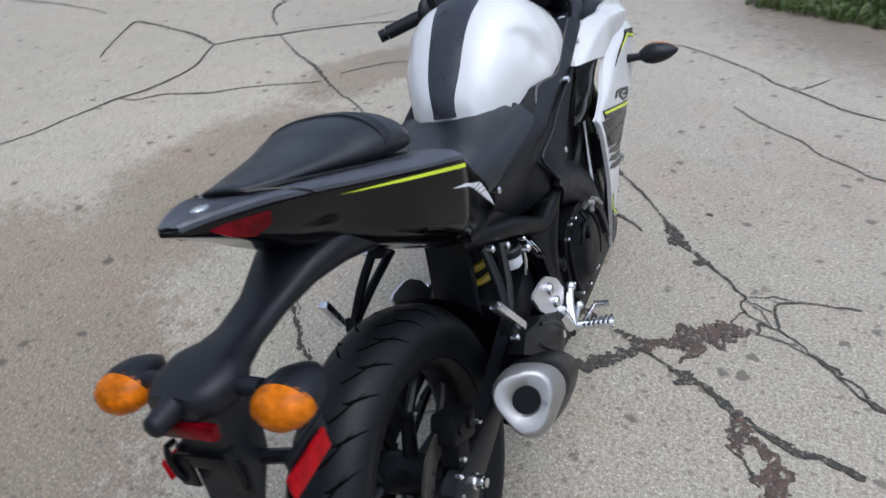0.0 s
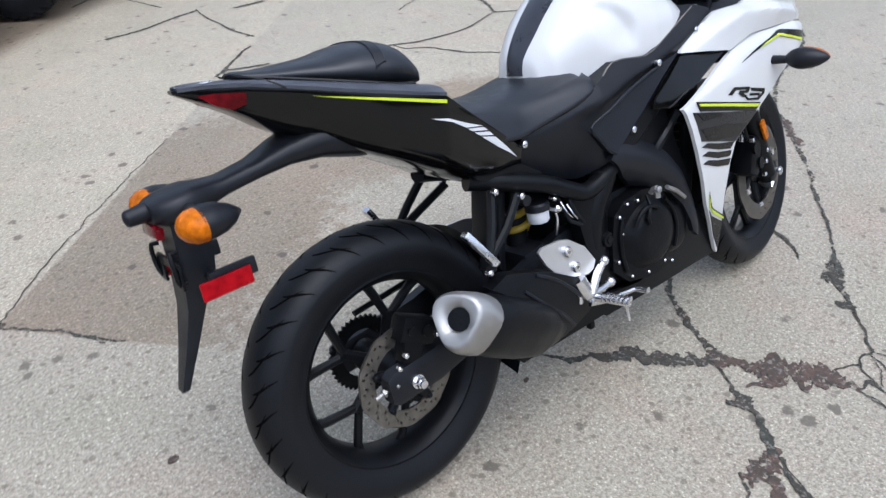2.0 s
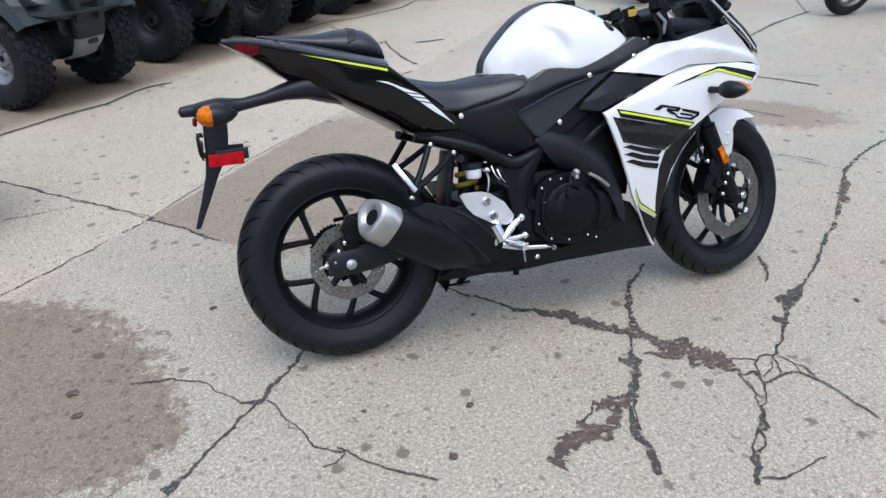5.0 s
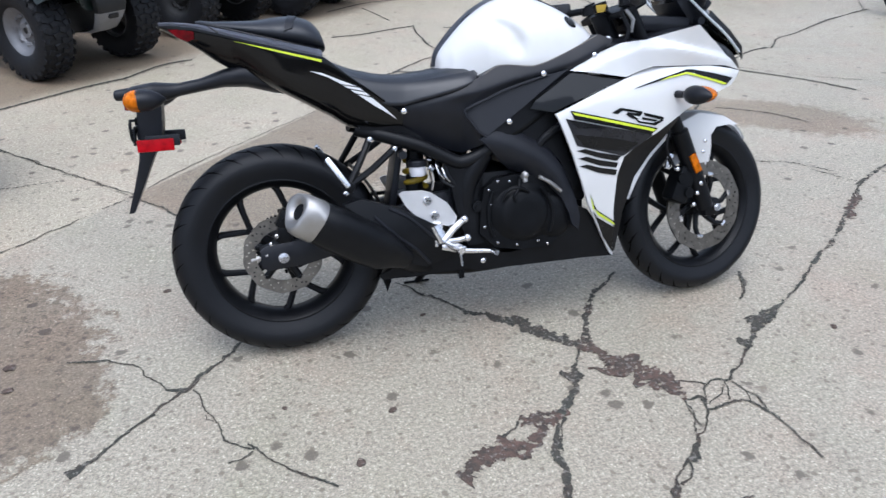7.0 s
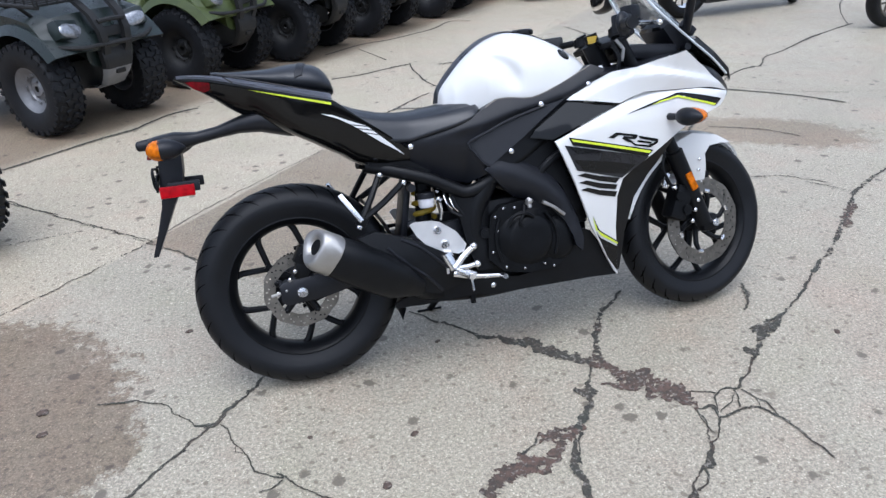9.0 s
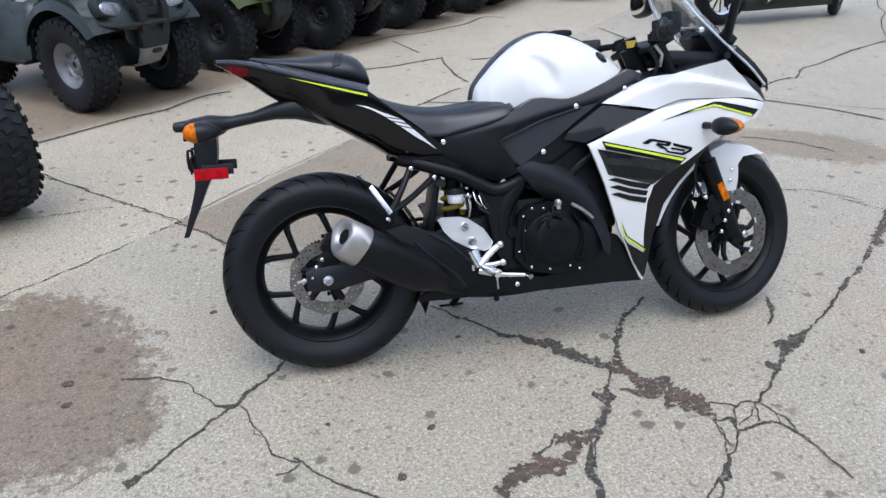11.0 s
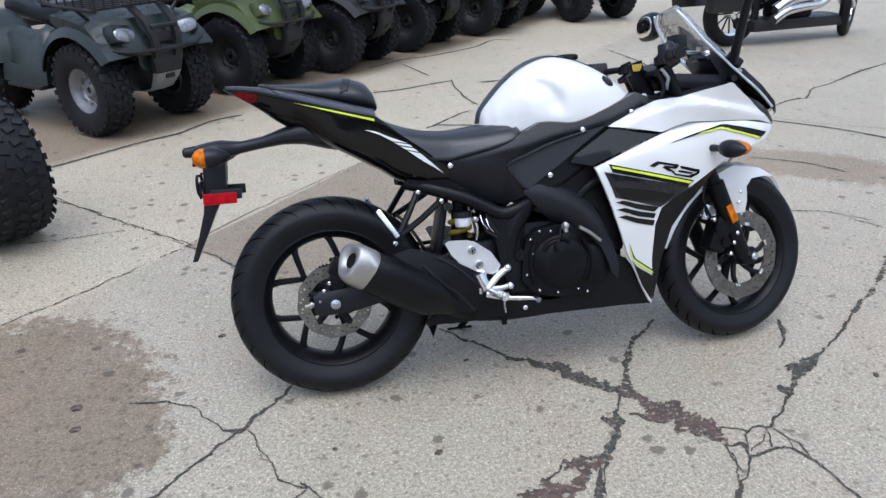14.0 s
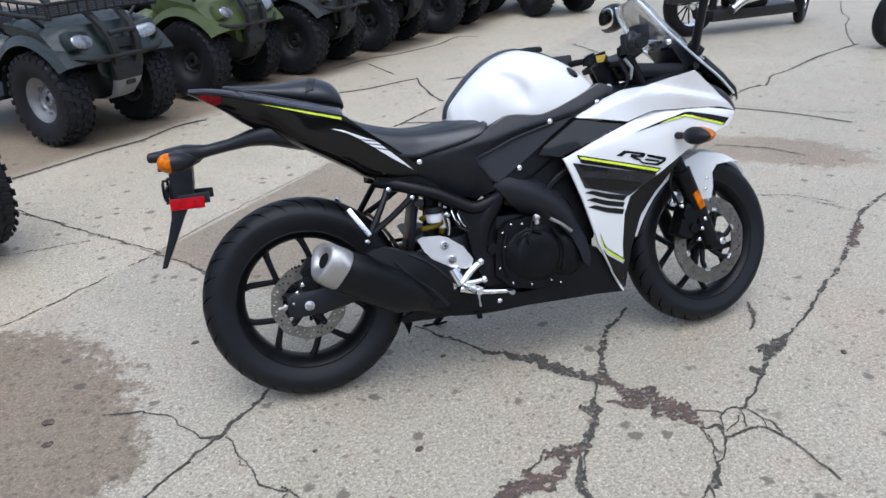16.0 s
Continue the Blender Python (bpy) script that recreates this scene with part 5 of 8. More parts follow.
for s in (-1, 1):
    bm = B()
    block(bm, (-0.290, s * 0.100, 0.650), (0.092, 0.006, 0.032), (0, 1, -s * 4), 0.003)
    reflector = part("reflector", bm, M_RED, fender, "red rectangular side reflector")
    bm = B()
    block(bm, (-0.272, s * 0.088, 0.660), (0.085, 0.010, 0.030), (0, 1, -s * 4), 0.003)
    tube(bm, [(-0.295, s * 0.03, 0.655), (-0.285, s * 0.088, 0.655)], 0.010, 8, 0.05)
    part("reflector_backing", bm, M_MATTE, fender, "black reflector bracket")
    # rear indicator: short stalk, tapered housing, amber lens facing back
    bm = B()
    tube(bm, [(-0.298, s * 0.040, 0.777), (-0.300, s * 0.094, 0.776)], 0.012, 10, 0.02)
    loops = []
    for x, hw, hz in ((-0.312, 0.040, 0.0270), (-0.298, 0.041, 0.0285), (-0.278, 0.036, 0.0255), (-0.258, 0.024, 0.016), (-0.243, 0.005, 0.004)):
        loops.append([Vector((x, s * 0.130 + hw * math.cos(a), 0.768 + hz * math.sin(a) - 0.02 * (x + 0.3))) for a in (2 * math.pi * k / 20 for k in range(20))])
    rings(bm, loops)
    lamp = part("rear_indicator", bm, M_MATTE, fender, "black teardrop indicator housing", 60)
    bm = B()
    loops = []
    for x, hw, hz in ((-0.309, 0.041, 0.0285), (-0.326, 0.038, 0.0266), (-0.338, 0.028, 0.020), (-0.345, 0.013, 0.010), (-0.347, 0.002, 0.002)):
        loops.append([Vector((x, s * 0.130 + hw * math.cos(a), 0.767 + hz * math.sin(a))) for a in (2 * math.pi * k / 20 for k in range(20))])
    rings(bm, loops)
    part("indicator_lens", bm, M_AMBER, lamp, "amber indicator lens", 60)

# exhaust
def muffler_ring(c, a, w, h, n=28, tri=1.0):
    """A rounded, three-cornered section across the axis a."""
    a = Vector(a).normalized()
    r = a.cross(Vector((0, 0, 1))).normalized()
    u = r.cross(a).normalized()
    out = []
    for k in range(n):
        t = 2 * math.pi * k / n
        q = 1 + tri * (0.10 * math.cos(3 * t + 4.9) - 0.04 * math.cos(2 * t))
        out.append(Vector(c) + r * (w * q * math.cos(t)) + u * (h * q * math.sin(t)))
    return out


AX = (0.80, 0.17, -0.50)


def along(d):
    return Vector((0.050, -0.235, 0.458)) + Vector(AX).normalized() * d


bm = B()
rings(bm, [muffler_ring(along(d), AX, w, h) for d, w, h in ((0.052, 0.0550, 0.0540), (0.056, 0.0575, 0.0565), (0.12, 0.061, 0.060), (0.20, 0.062, 0.061), (0.27, 0.056, 0.056), (0.31, 0.040, 0.040), (0.35, 0.026, 0.026))])
muffler = part("muffler", bm, M_SATIN, bike, "stubby satin black exhaust muffler", 55)
bm = B()
FACE = (0.70, 0.42, -0.46)
cap_rings = [muffler_ring(along(0.062), AX, 0.0570, 0.0560), muffler_ring(along(0.058), AX, 0.0590, 0.0582)]
cap_rings += [muffler_ring(along(d), FACE, w, h) for d, w, h in ((0.014, 0.055, 0.057), (-0.002, 0.051, 0.053), (-0.008, 0.047, 0.048), (-0.009, 0.042, 0.043))]
cap_rings += [muffler_ring(along(d), FACE, w, w, tri=0.0) for d, w in ((-0.003, 0.026), (0.004, 0.0225))]
rings(bm, cap_rings, cap=False)
part("end_cap", bm, M_STEEL, muffler, "brushed steel muffler end cap", 40)
bm = B()
rings(bm, [muffler_ring(along(d), FACE, w, w, tri=0.0) for d, w in ((0.003, 0.0228), (0.006, 0.0215), (0.04, 0.021))])
part("tailpipe_bore", bm, M_DARK, muffler, "dark tailpipe opening")
bm = B()
panel(bm, [(0.175, 0.452), (0.225, 0.462), (0.33, 0.425), (0.43, 0.365), (0.505, 0.300), (0.47, 0.258), (0.40, 0.240), (0.335, 0.262), (0.30, 0.315), (0.245, 0.395)], lambda x, z: 0.185 - 0.12 * (x - 0.2) + 0.02 * math.sin((z - 0.24) * 14), 0.03, -1, 0.025)
part("exhaust_shield", bm, M_SATIN, muffler, "black plastic exhaust heat shield")
for run in ([(0.255, 0.412), (0.285, 0.380), (0.318, 0.346), (0.367, 0.302), (0.410, 0.250)], [(0.300, 0.428), (0.350, 0.398), (0.400, 0.352), (0.450, 0.300)]):
    bm = B()
    tube(bm, [(x, -(0.185 - 0.12 * (x - 0.2) + 0.02 * math.sin((z - 0.24) * 14)), z) for x, z in run], 0.005, 8, 0.012)
    part("shield_rib", bm, M_MATTE, muffler)
bm = B()
tube(bm, [tuple(along(0.33)), (0.36, -0.13, 0.25), (0.48, -0.09, 0.215), (0.65, -0.05, 0.20), (0.86, -0.04, 0.22), (0.95, -0.03, 0.32)], 0.028, 12, 0.03)
block(bm, (0.45, -0.02, 0.235), (0.26, 0.22, 0.07), (0, 0, 0), 0.02)
part("exhaust_pipe", bm, M_DARK, bike, "dark exhaust collector under the engine")

# engine
bm = B()
block(bm, (0.69, 0, 0.375), (0.34, 0.27, 0.25), (0, 0, 0), 0.04)
engine = part("engine", bm, M_DARK, bike, "black twin-cylinder engine")
bm = B()
block(bm, (0.80, 0, 0.525), (0.20, 0.24, 0.24), (0, 20, 0), 0.02)
part("cylinder_block", bm, M_DARK, engine)
bm = B()
block(bm, (0.78, 0, 0.66), (0.22, 0.24, 0.10), (0, 20, 0), 0.02)
part("cylinder_head", bm, M_DARK, engine)
for k in range(6):
    part("cooling_fin", block(B(), (0.80, 0, 0.47 + 0.022 * k), (0.212, 0.252, 0.006), (0, 20, 0)), M_DARK, engine)
bm = B()
block(bm, (0.53, 0, 0.33), (0.10, 0.22, 0.12), (0, 0, 0), 0.03)
part("gearbox_end", bm, M_DARK, engine)
bm = B()
revolve(bm, [(0.0005, -0.041), (0.030, -0.041), (0.060, -0.039), (0.072, -0.033), (0.080, -0.020), (0.098, -0.014), (0.104, -0.006), (0.104, 0.03)], (0.700, -0.150, 0.368), 48)
egg(bm, (0.795, -0.145, 0.352), (0.060, 0.035, 0.075), power=2.6)
part("clutch_cover", bm, M_DARK, engine, "black round clutch cover")
case = part("engine_case", panel(B(), [(0.585, 0.450), (0.62, 0.476), (0.68, 0.484), (0.735, 0.474), (0.79, 0.438), (0.826, 0.390), (0.840, 0.340), (0.828, 0.292), (0.785, 0.256), (0.68, 0.258), (0.61, 0.274), (0.566, 0.318), (0.572, 0.385)], lambda x, z: 0.168 - 0.6 * (x - 0.69) ** 2, 0.035, -1, 0.02), M_DARK, engine, "black cast engine case flange")
studs("case_bolt", [(x, -0.171 + 0.6 * (x - 0.69) ** 2, z) for x, z in ((0.625, 0.469), (0.597, 0.446), (0.600, 0.403), (0.580, 0.338), (0.617, 0.287), (0.675, 0.275), (0.742, 0.278), (0.773, 0.265), (0.806, 0.293), (0.823, 0.315), (0.822, 0.367), (0.660, 0.466))], case, 0.0044, 0.006, mat=M_ALU, label="small bright case bolt")
bm = B()
tube(bm, [(0.628, -0.186, 0.412), (0.640, -0.190, 0.436), (0.662, -0.192, 0.448), (0.690, -0.192, 0.446), (0.712, -0.190, 0.432)], 0.0055, 10, 0.01)
tube(bm, [(0.690, -0.176, 0.470), (0.680, -0.192, 0.446), (0.664, -0.195, 0.424), (0.670, -0.194, 0.408)], 0.005, 10, 0.01)
tube(bm, [(0.755, -0.178, 0.440), (0.778, -0.182, 0.400), (0.786, -0.182, 0.350), (0.776, -0.178, 0.305)], 0.005, 10, 0.015)
tube(bm, [(0.610, -0.166, 0.440), (0.596, -0.166, 0.400), (0.594, -0.166, 0.350), (0.604, -0.166, 0.305)], 0.006, 10, 0.015)
part("casting_rib", bm, M_DARK, case, "raised cast ribs on the cover")
bm = B()
tube(bm, [(0.695, -0.185, 0.475), (0.695, -0.200, 0.49), (0.697, -0.203, 0.465)], 0.007, 8, 0.01)
stud(bm, (0.697, -0.205, 0.485), 0.009, 0.008)
tube(bm, [(0.742, -0.196, 0.475), (0.775, -0.196, 0.455), (0.81, -0.194, 0.425)], 0.0055, 8, 0.02)
part("clutch_arm", bm, M_STEEL, engine, "small steel clutch arm and clip")
for path, thick in (([(0.46, -0.115, 0.54), (0.47, -0.135, 0.48), (0.50, -0.14, 0.46)], 0.005),
                    ([(0.48, -0.12, 0.56), (0.485, -0.138, 0.50), (0.52, -0.14, 0.45)], 0.005),
                    ([(0.86, -0.15, 0.62), (0.80, -0.17, 0.60), (0.75, -0.16, 0.55), (0.76, -0.14, 0.48)], 0.012)):
    part("hose", tube(B(), path, thick, 8, 0.02), M_RUBBER, engine, "black rubber hose")
bm = B()
for k in range(4):
    tube(bm, [(0.455 + 0.018 * k, -0.128, 0.53 - 0.012 * k), (0.46 + 0.018 * k, -0.14, 0.505 - 0.01 * k), (0.475 + 0.016 * k, -0.138, 0.488 - 0.01 * k)], 0.0022, 6, 0.01)
part("cable_clip", bm, M_ALU, engine)
bm = B()
block(bm, (0.91, 0, 0.53), (0.05, 0.30, 0.30), (0, 12, 0), 0.01)
radiator = part("radiator", bm, M_DARK, bike, "black radiator behind the fairing")
for k in range(12):
    part("radiator_fin", block(B(), (0.885, 0, 0.41 + 0.022 * k), (0.055, 0.28, 0.004), (0, 12, 0)), M_DARK, radiator)
bm = B()
block(bm, (0.78, 0, 0.74), (0.30, 0.24, 0.12), (0, 0, 0), 0.02)
block(bm, (0.45, 0, 0.66), (0.26, 0.19, 0.13), (0, 8, 0), 0.02)
part("airbox", bm, M_MATTE, bike, "black plastic airbox under the tank")

# shock and reservoir
bm = B()
loops = []
pts = []
for k in range(30):
    a = k * 2 * math.pi / 12
    pts.append((0.415 + 0.031 * math.cos(a), 0.031 * math.sin(a) - 0.018, 0.452 + 0.0028 * k))
tube(bm, pts, 0.0085, 8, 0.012)
shock = part("rear_shock", bm, M_SPRING, bike, "yellow coil spring of the rear shock")
bm = B()
rod(bm, (0.40, -0.02, 0.38), (0.43, -0.02, 0.66), 0.026)
part("damper_body", bm, M_SATIN, shock)
bm = B()
revolve(bm, [(0.0005, 0.499), (0.021, 0.499), (0.024, 0.503), (0.025, 0.528), (0.0005, 0.529)], (0.405, -0.105, 0), 24, axis="z")
part("fluid_reservoir", bm, M_CREAM, bike, "white translucent brake fluid reservoir")
bm = B()
revolve(bm, [(0.0005, 0.545), (0.024, 0.545), (0.028, 0.541), (0.028, 0.527)], (0.405, -0.105, 0), 24, axis="z")
rod(bm, (0.362, -0.10, 0.565), (0.362, -0.125, 0.565), 0.012)
part("reservoir_cap", bm, M_MATTE, bike, "black reservoir cap")
bm = B()
stud(bm, (0.440, -0.128, 0.520), 0.010, 0.012)
stud(bm, (0.436, -0.128, 0.545), 0.006, 0.008)
tube(bm, [(0.440, -0.122, 0.520), (0.446, -0.120, 0.490), (0.440, -0.115, 0.455)], 0.0045, 8, 0.01)
part("brake_pipe_union", bm, M_ALU, bike, "bright brake pipe union")
bm = B()
block(bm, (0.34, 0, 0.635), (0.14, 0.12, 0.07), (0, 25, 0), 0.02)
block(bm, (0.350, 0.01, 0.48), (0.022, 0.10, 0.20), (0, 12, 0), 0.008)
part("undertray", bm, M_MATTE, bike, "black plastic tray under the seat")

# rider footrests
for s in (-1, 1):
    bm = B()
    panel(bm, [(0.333, 0.474), (0.345, 0.481), (0.400, 0.478), (0.425, 0.470), (0.470, 0.436), (0.498, 0.392), (0.488, 0.372), (0.470, 0.367), (0.405, 0.385), (0.378, 0.405), (0.350, 0.438)], lambda x, z: 0.166 + 0.02 * (x - 0.33), 0.006, s, 0.04)
    heel = part("heel_guard", bm, M_HEEL, bike, "satin aluminium heel guard")
    heel.location.z = -0.012
    bm = B()
    for x, z in ((0.412, 0.447), (0.432, 0.402)):
        revolve(bm, [(0.004, -0.006), (0.010, -0.006), (0.013, -0.002), (0.013, 0.004)], (x, s * 0.172, z), 18)
    part("guard_bolt", bm, M_ALU, heel, "bright hex bolts")
    bm = B()
    tube(bm, [(0.430, s * 0.172, 0.372), (0.440, s * 0.180, 0.345), (0.448, s * 0.186, 0.325)], (0.020, 0.014), 10, 0.02)
    tube(bm, [(0.448, s * 0.190, 0.330), (0.485, s * 0.180, 0.362), (0.516, s * 0.176, 0.384)], (0.012, 0.009), 10, 0.02)
    egg(bm, (0.516, s * 0.178, 0.384), (0.012, 0.012, 0.012), seg=12)
    tube(bm, [(0.448, s * 0.188, 0.328), (0.49, s * 0.186, 0.326), (0.520, s * 0.184, 0.330)], (0.012, 0.008), 10, 0.02)
    egg(bm, (0.520, s * 0.186, 0.330), (0.012, 0.012, 0.012), seg=12)
    rod(bm, (0.430, s * 0.172, 0.352), (0.430, s * 0.172, 0.312), 0.006)
    part("footrest_hanger", bm, M_ALU, heel, "polished aluminium footrest hanger")
    bm = B()
    tube(bm, [(0.455, s * 0.185, 0.322), (0.470, s * 0.235, 0.318), (0.478, s * 0.272, 0.316)], 0.010, 10, 0.02)
    rod(bm, (0.476, s * 0.262, 0.314), (0.478, s * 0.266, 0.272), 0.004, seg=8)
    for k in range(6):
        part("footrest_rib", block(B(), (0.466 + 0.0025 * k, s * (0.215 + 0.010 * k), 0.322), (0.026, 0.006, 0.012), (0, 0, s * 12), 0.001), M_ALU, heel)
    part("rider_footrest", bm, M_ALU, heel, "knurled aluminium rider footrest")
    bm = B()
    tube(bm, [(0.442, s * 0.190, 0.312), (0.50, s * 0.196, 0.296), (0.56, s * 0.198, 0.288), (0.592, s * 0.200, 0.284)], (0.009, 0.006), 10, 0.02, flat=0.7)
    rod(bm, (0.588, s * 0.200, 0.286), (0.590, s * 0.235, 0.288), 0.008)
    part("foot_lever", bm, M_ALU, heel, "bright aluminium foot lever")

# belly pan
for s in (-1, 1):
    bm = B()
    tip = [(0.262, 0.222), (0.275, 0.207), (0.40, 0.208)] if s < 0 else [(0.44, 0.235)]
    panel(bm, tip + [(0.535, 0.212), (0.545, 0.203), (0.75, 0.200), (0.90, 0.198), (0.995, 0.192), (0.985, 0.250), (0.945, 0.300), (0.905, 0.355), (0.87, 0.370), (0.84, 0.300), (0.78, 0.262), (0.66, 0.246), (0.55, 0.262), (0.46, 0.285)] + ([(0.36, 0.262)] if s < 0 else []), lambda x, z: 0.125 + 0.12 * (z - 0.2) + 0.02 * math.sin(max(0, x - 0.3) * 3.0), 0.012, s, 0.03)
    belly = part("belly_pan", bm, M_SATIN, bike, "matte black belly pan")
    bm = B()
    stud(bm, (0.575, s * 0.145, 0.232), 0.008, 0.006, (0, s, 0))
    part("belly_bolt", bm, M_ALU, belly)
bm = B()
loops = []
for k in range(16):
    x = 0.45 + 0.54 * k / 15
    w = 0.12 + 0.015 * math.sin(max(0, x - 0.3) * 3.0)
    loops.append([Vector((x, w * u, 0.200 + 0.012 * u * u - 0.020 * (1 - u * u))) for u in (-1, -0.6, -0.2, 0.2, 0.6, 1)])
rings(bm, loops, cap=False, closed=False)
bmesh.ops.solidify(bm, geom=bm.faces[:], thickness=0.004)
part("belly_floor", bm, M_MATTE, bike)
bm = B()
block(bm, (0.515, -0.11, 0.190), (0.016, 0.016, 0.028), (0, 0, 0), 0.003)
part("drain_stub", bm, M_DARK, bike)

# side stand
bm = B()
tube(bm, [(0.53, 0.11, 0.26), (0.49, 0.19, 0.15), (0.45, 0.262, 0.068)], (0.014, 0.011), 10, 0.03)
block(bm, (0.447, 0.268, 0.066), (0.09, 0.035, 0.008), (-15, 0, 0), 0.003)
part("side_stand", bm, M_SATIN, bike, "black steel side stand, down")

# fairing
LOWER = [(0.786, 0.65), (0.875, 0.684), (1.015, 0.7334), (1.0513, 0.7478), (1.0947, 0.7582), (1.1834, 0.7547), (1.2789, 0.7508), (1.4017, 0.7302), (1.3821, 0.7084), (1.3532, 0.6901), (1.2977, 0.6748), (1.2457, 0.6559), (1.1942, 0.6327), (1.1015, 0.572), (1.0273, 0.5308), (0.999, 0.5103), (0.9802, 0.4573), (0.9793, 0.3553), (0.9963, 0.1924), (0.9844, 0.2054), (0.9526, 0.2612), (0.895, 0.377), (0.839, 0.528)]
UPPER = [(0.8546, 0.7646), (0.9249, 0.8), (1.0138, 0.8311), (1.0444, 0.8342), (1.0803, 0.8353), (1.1484, 0.8518), (1.2225, 0.8668), (1.3023, 0.8086), (1.3514, 0.7704), (1.4106, 0.7316), (1.3361, 0.7479), (1.2796, 0.7527), (1.1799, 0.7569), (1.0891, 0.7606), (1.047, 0.7501), (1.0105, 0.7365), (0.9312, 0.7519)]


def upper_w(x, z):
    """Half width of the upper fairing, folded in above a crease."""
    low = lerp_table(x, ((0.85, 0.765), (0.93, 0.752), (1.015, 0.736), (1.06, 0.749), (1.11, 0.759), (1.22, 0.754), (1.346, 0.748), (1.42, 0.742), (1.508, 0.724)))
    fold = lerp_table(x, ((0.85, 0.80), (0.95, 0.835), (1.04, 0.850), (1.12, 0.832), (1.20, 0.812), (1.28, 0.793), (1.345, 0.774), (1.508, 0.735)))
    under = lerp_table(x, ((0.85, 0.762), (0.89, 0.766), (0.97, 0.795), (1.055, 0.818), (1.136, 0.811), (1.24, 0.790), (1.344, 0.767), (1.508, 0.732)))
    soft = 0.003
    rise = soft * math.log1p(math.exp(min(40.0, (z - under) / soft)))
    over = soft * math.log1p(math.exp(min(40.0, (z - fold) / soft)))
    base = lerp_table(x, ((0.85, 0.186), (0.95, 0.203), (1.05, 0.218), (1.18, 0.226), (1.3, 0.216), (1.36, 0.198), (1.41, 0.168), (1.46, 0.120), (1.51, 0.062)))
    flare = lerp_table(x, ((1.0, 0.0), (1.2, 0.42), (1.3, 0.34), (1.42, 0.15)))
    return base + flare * (z - low) - 1.6 * rise + 1.55 * over


def closest_on(x, z, a, b):
    """The nearest point to x, z on the stretch from a to b."""
    a, b = Vector(a), Vector(b)
    f = (Vector((x, z)) - a).dot(b - a) / (b - a).length_squared
    return a + (b - a) * max(0.0, min(1.0, f))


def guard_w(x, z):
    """Half width of the curved engine cover, rounded off on both sides of its crest."""
    crest = ((0.575, 0.592), (0.63, 0.580), (0.69, 0.553), (0.75, 0.520), (0.80, 0.475), (0.835, 0.40), (0.853, 0.32), (0.84, 0.26))
    near = min((Vector((x, z)) - closest_on(x, z, a, b)).length for a, b in zip(crest, crest[1:]))
    return 0.183 + 0.03 * max(0.0, min(0.2, x - 0.6)) - 11.0 * near * near


def lower_w(x, z):
    """Half width of the side fairing, with a narrow ledge that leans in along its upper edge."""
    ledge = lerp_table(x, ((0.78, 0.640), (0.804, 0.655), (0.857, 0.670), (1.025, 0.721), (1.123, 0.738), (1.278, 0.738), (1.40, 0.725), (1.505, 0.71)))
    soft = 0.003
    return fair_w(x, z) - 0.85 * soft * math.log1p(math.exp(min(40.0, (z - ledge) / soft)))


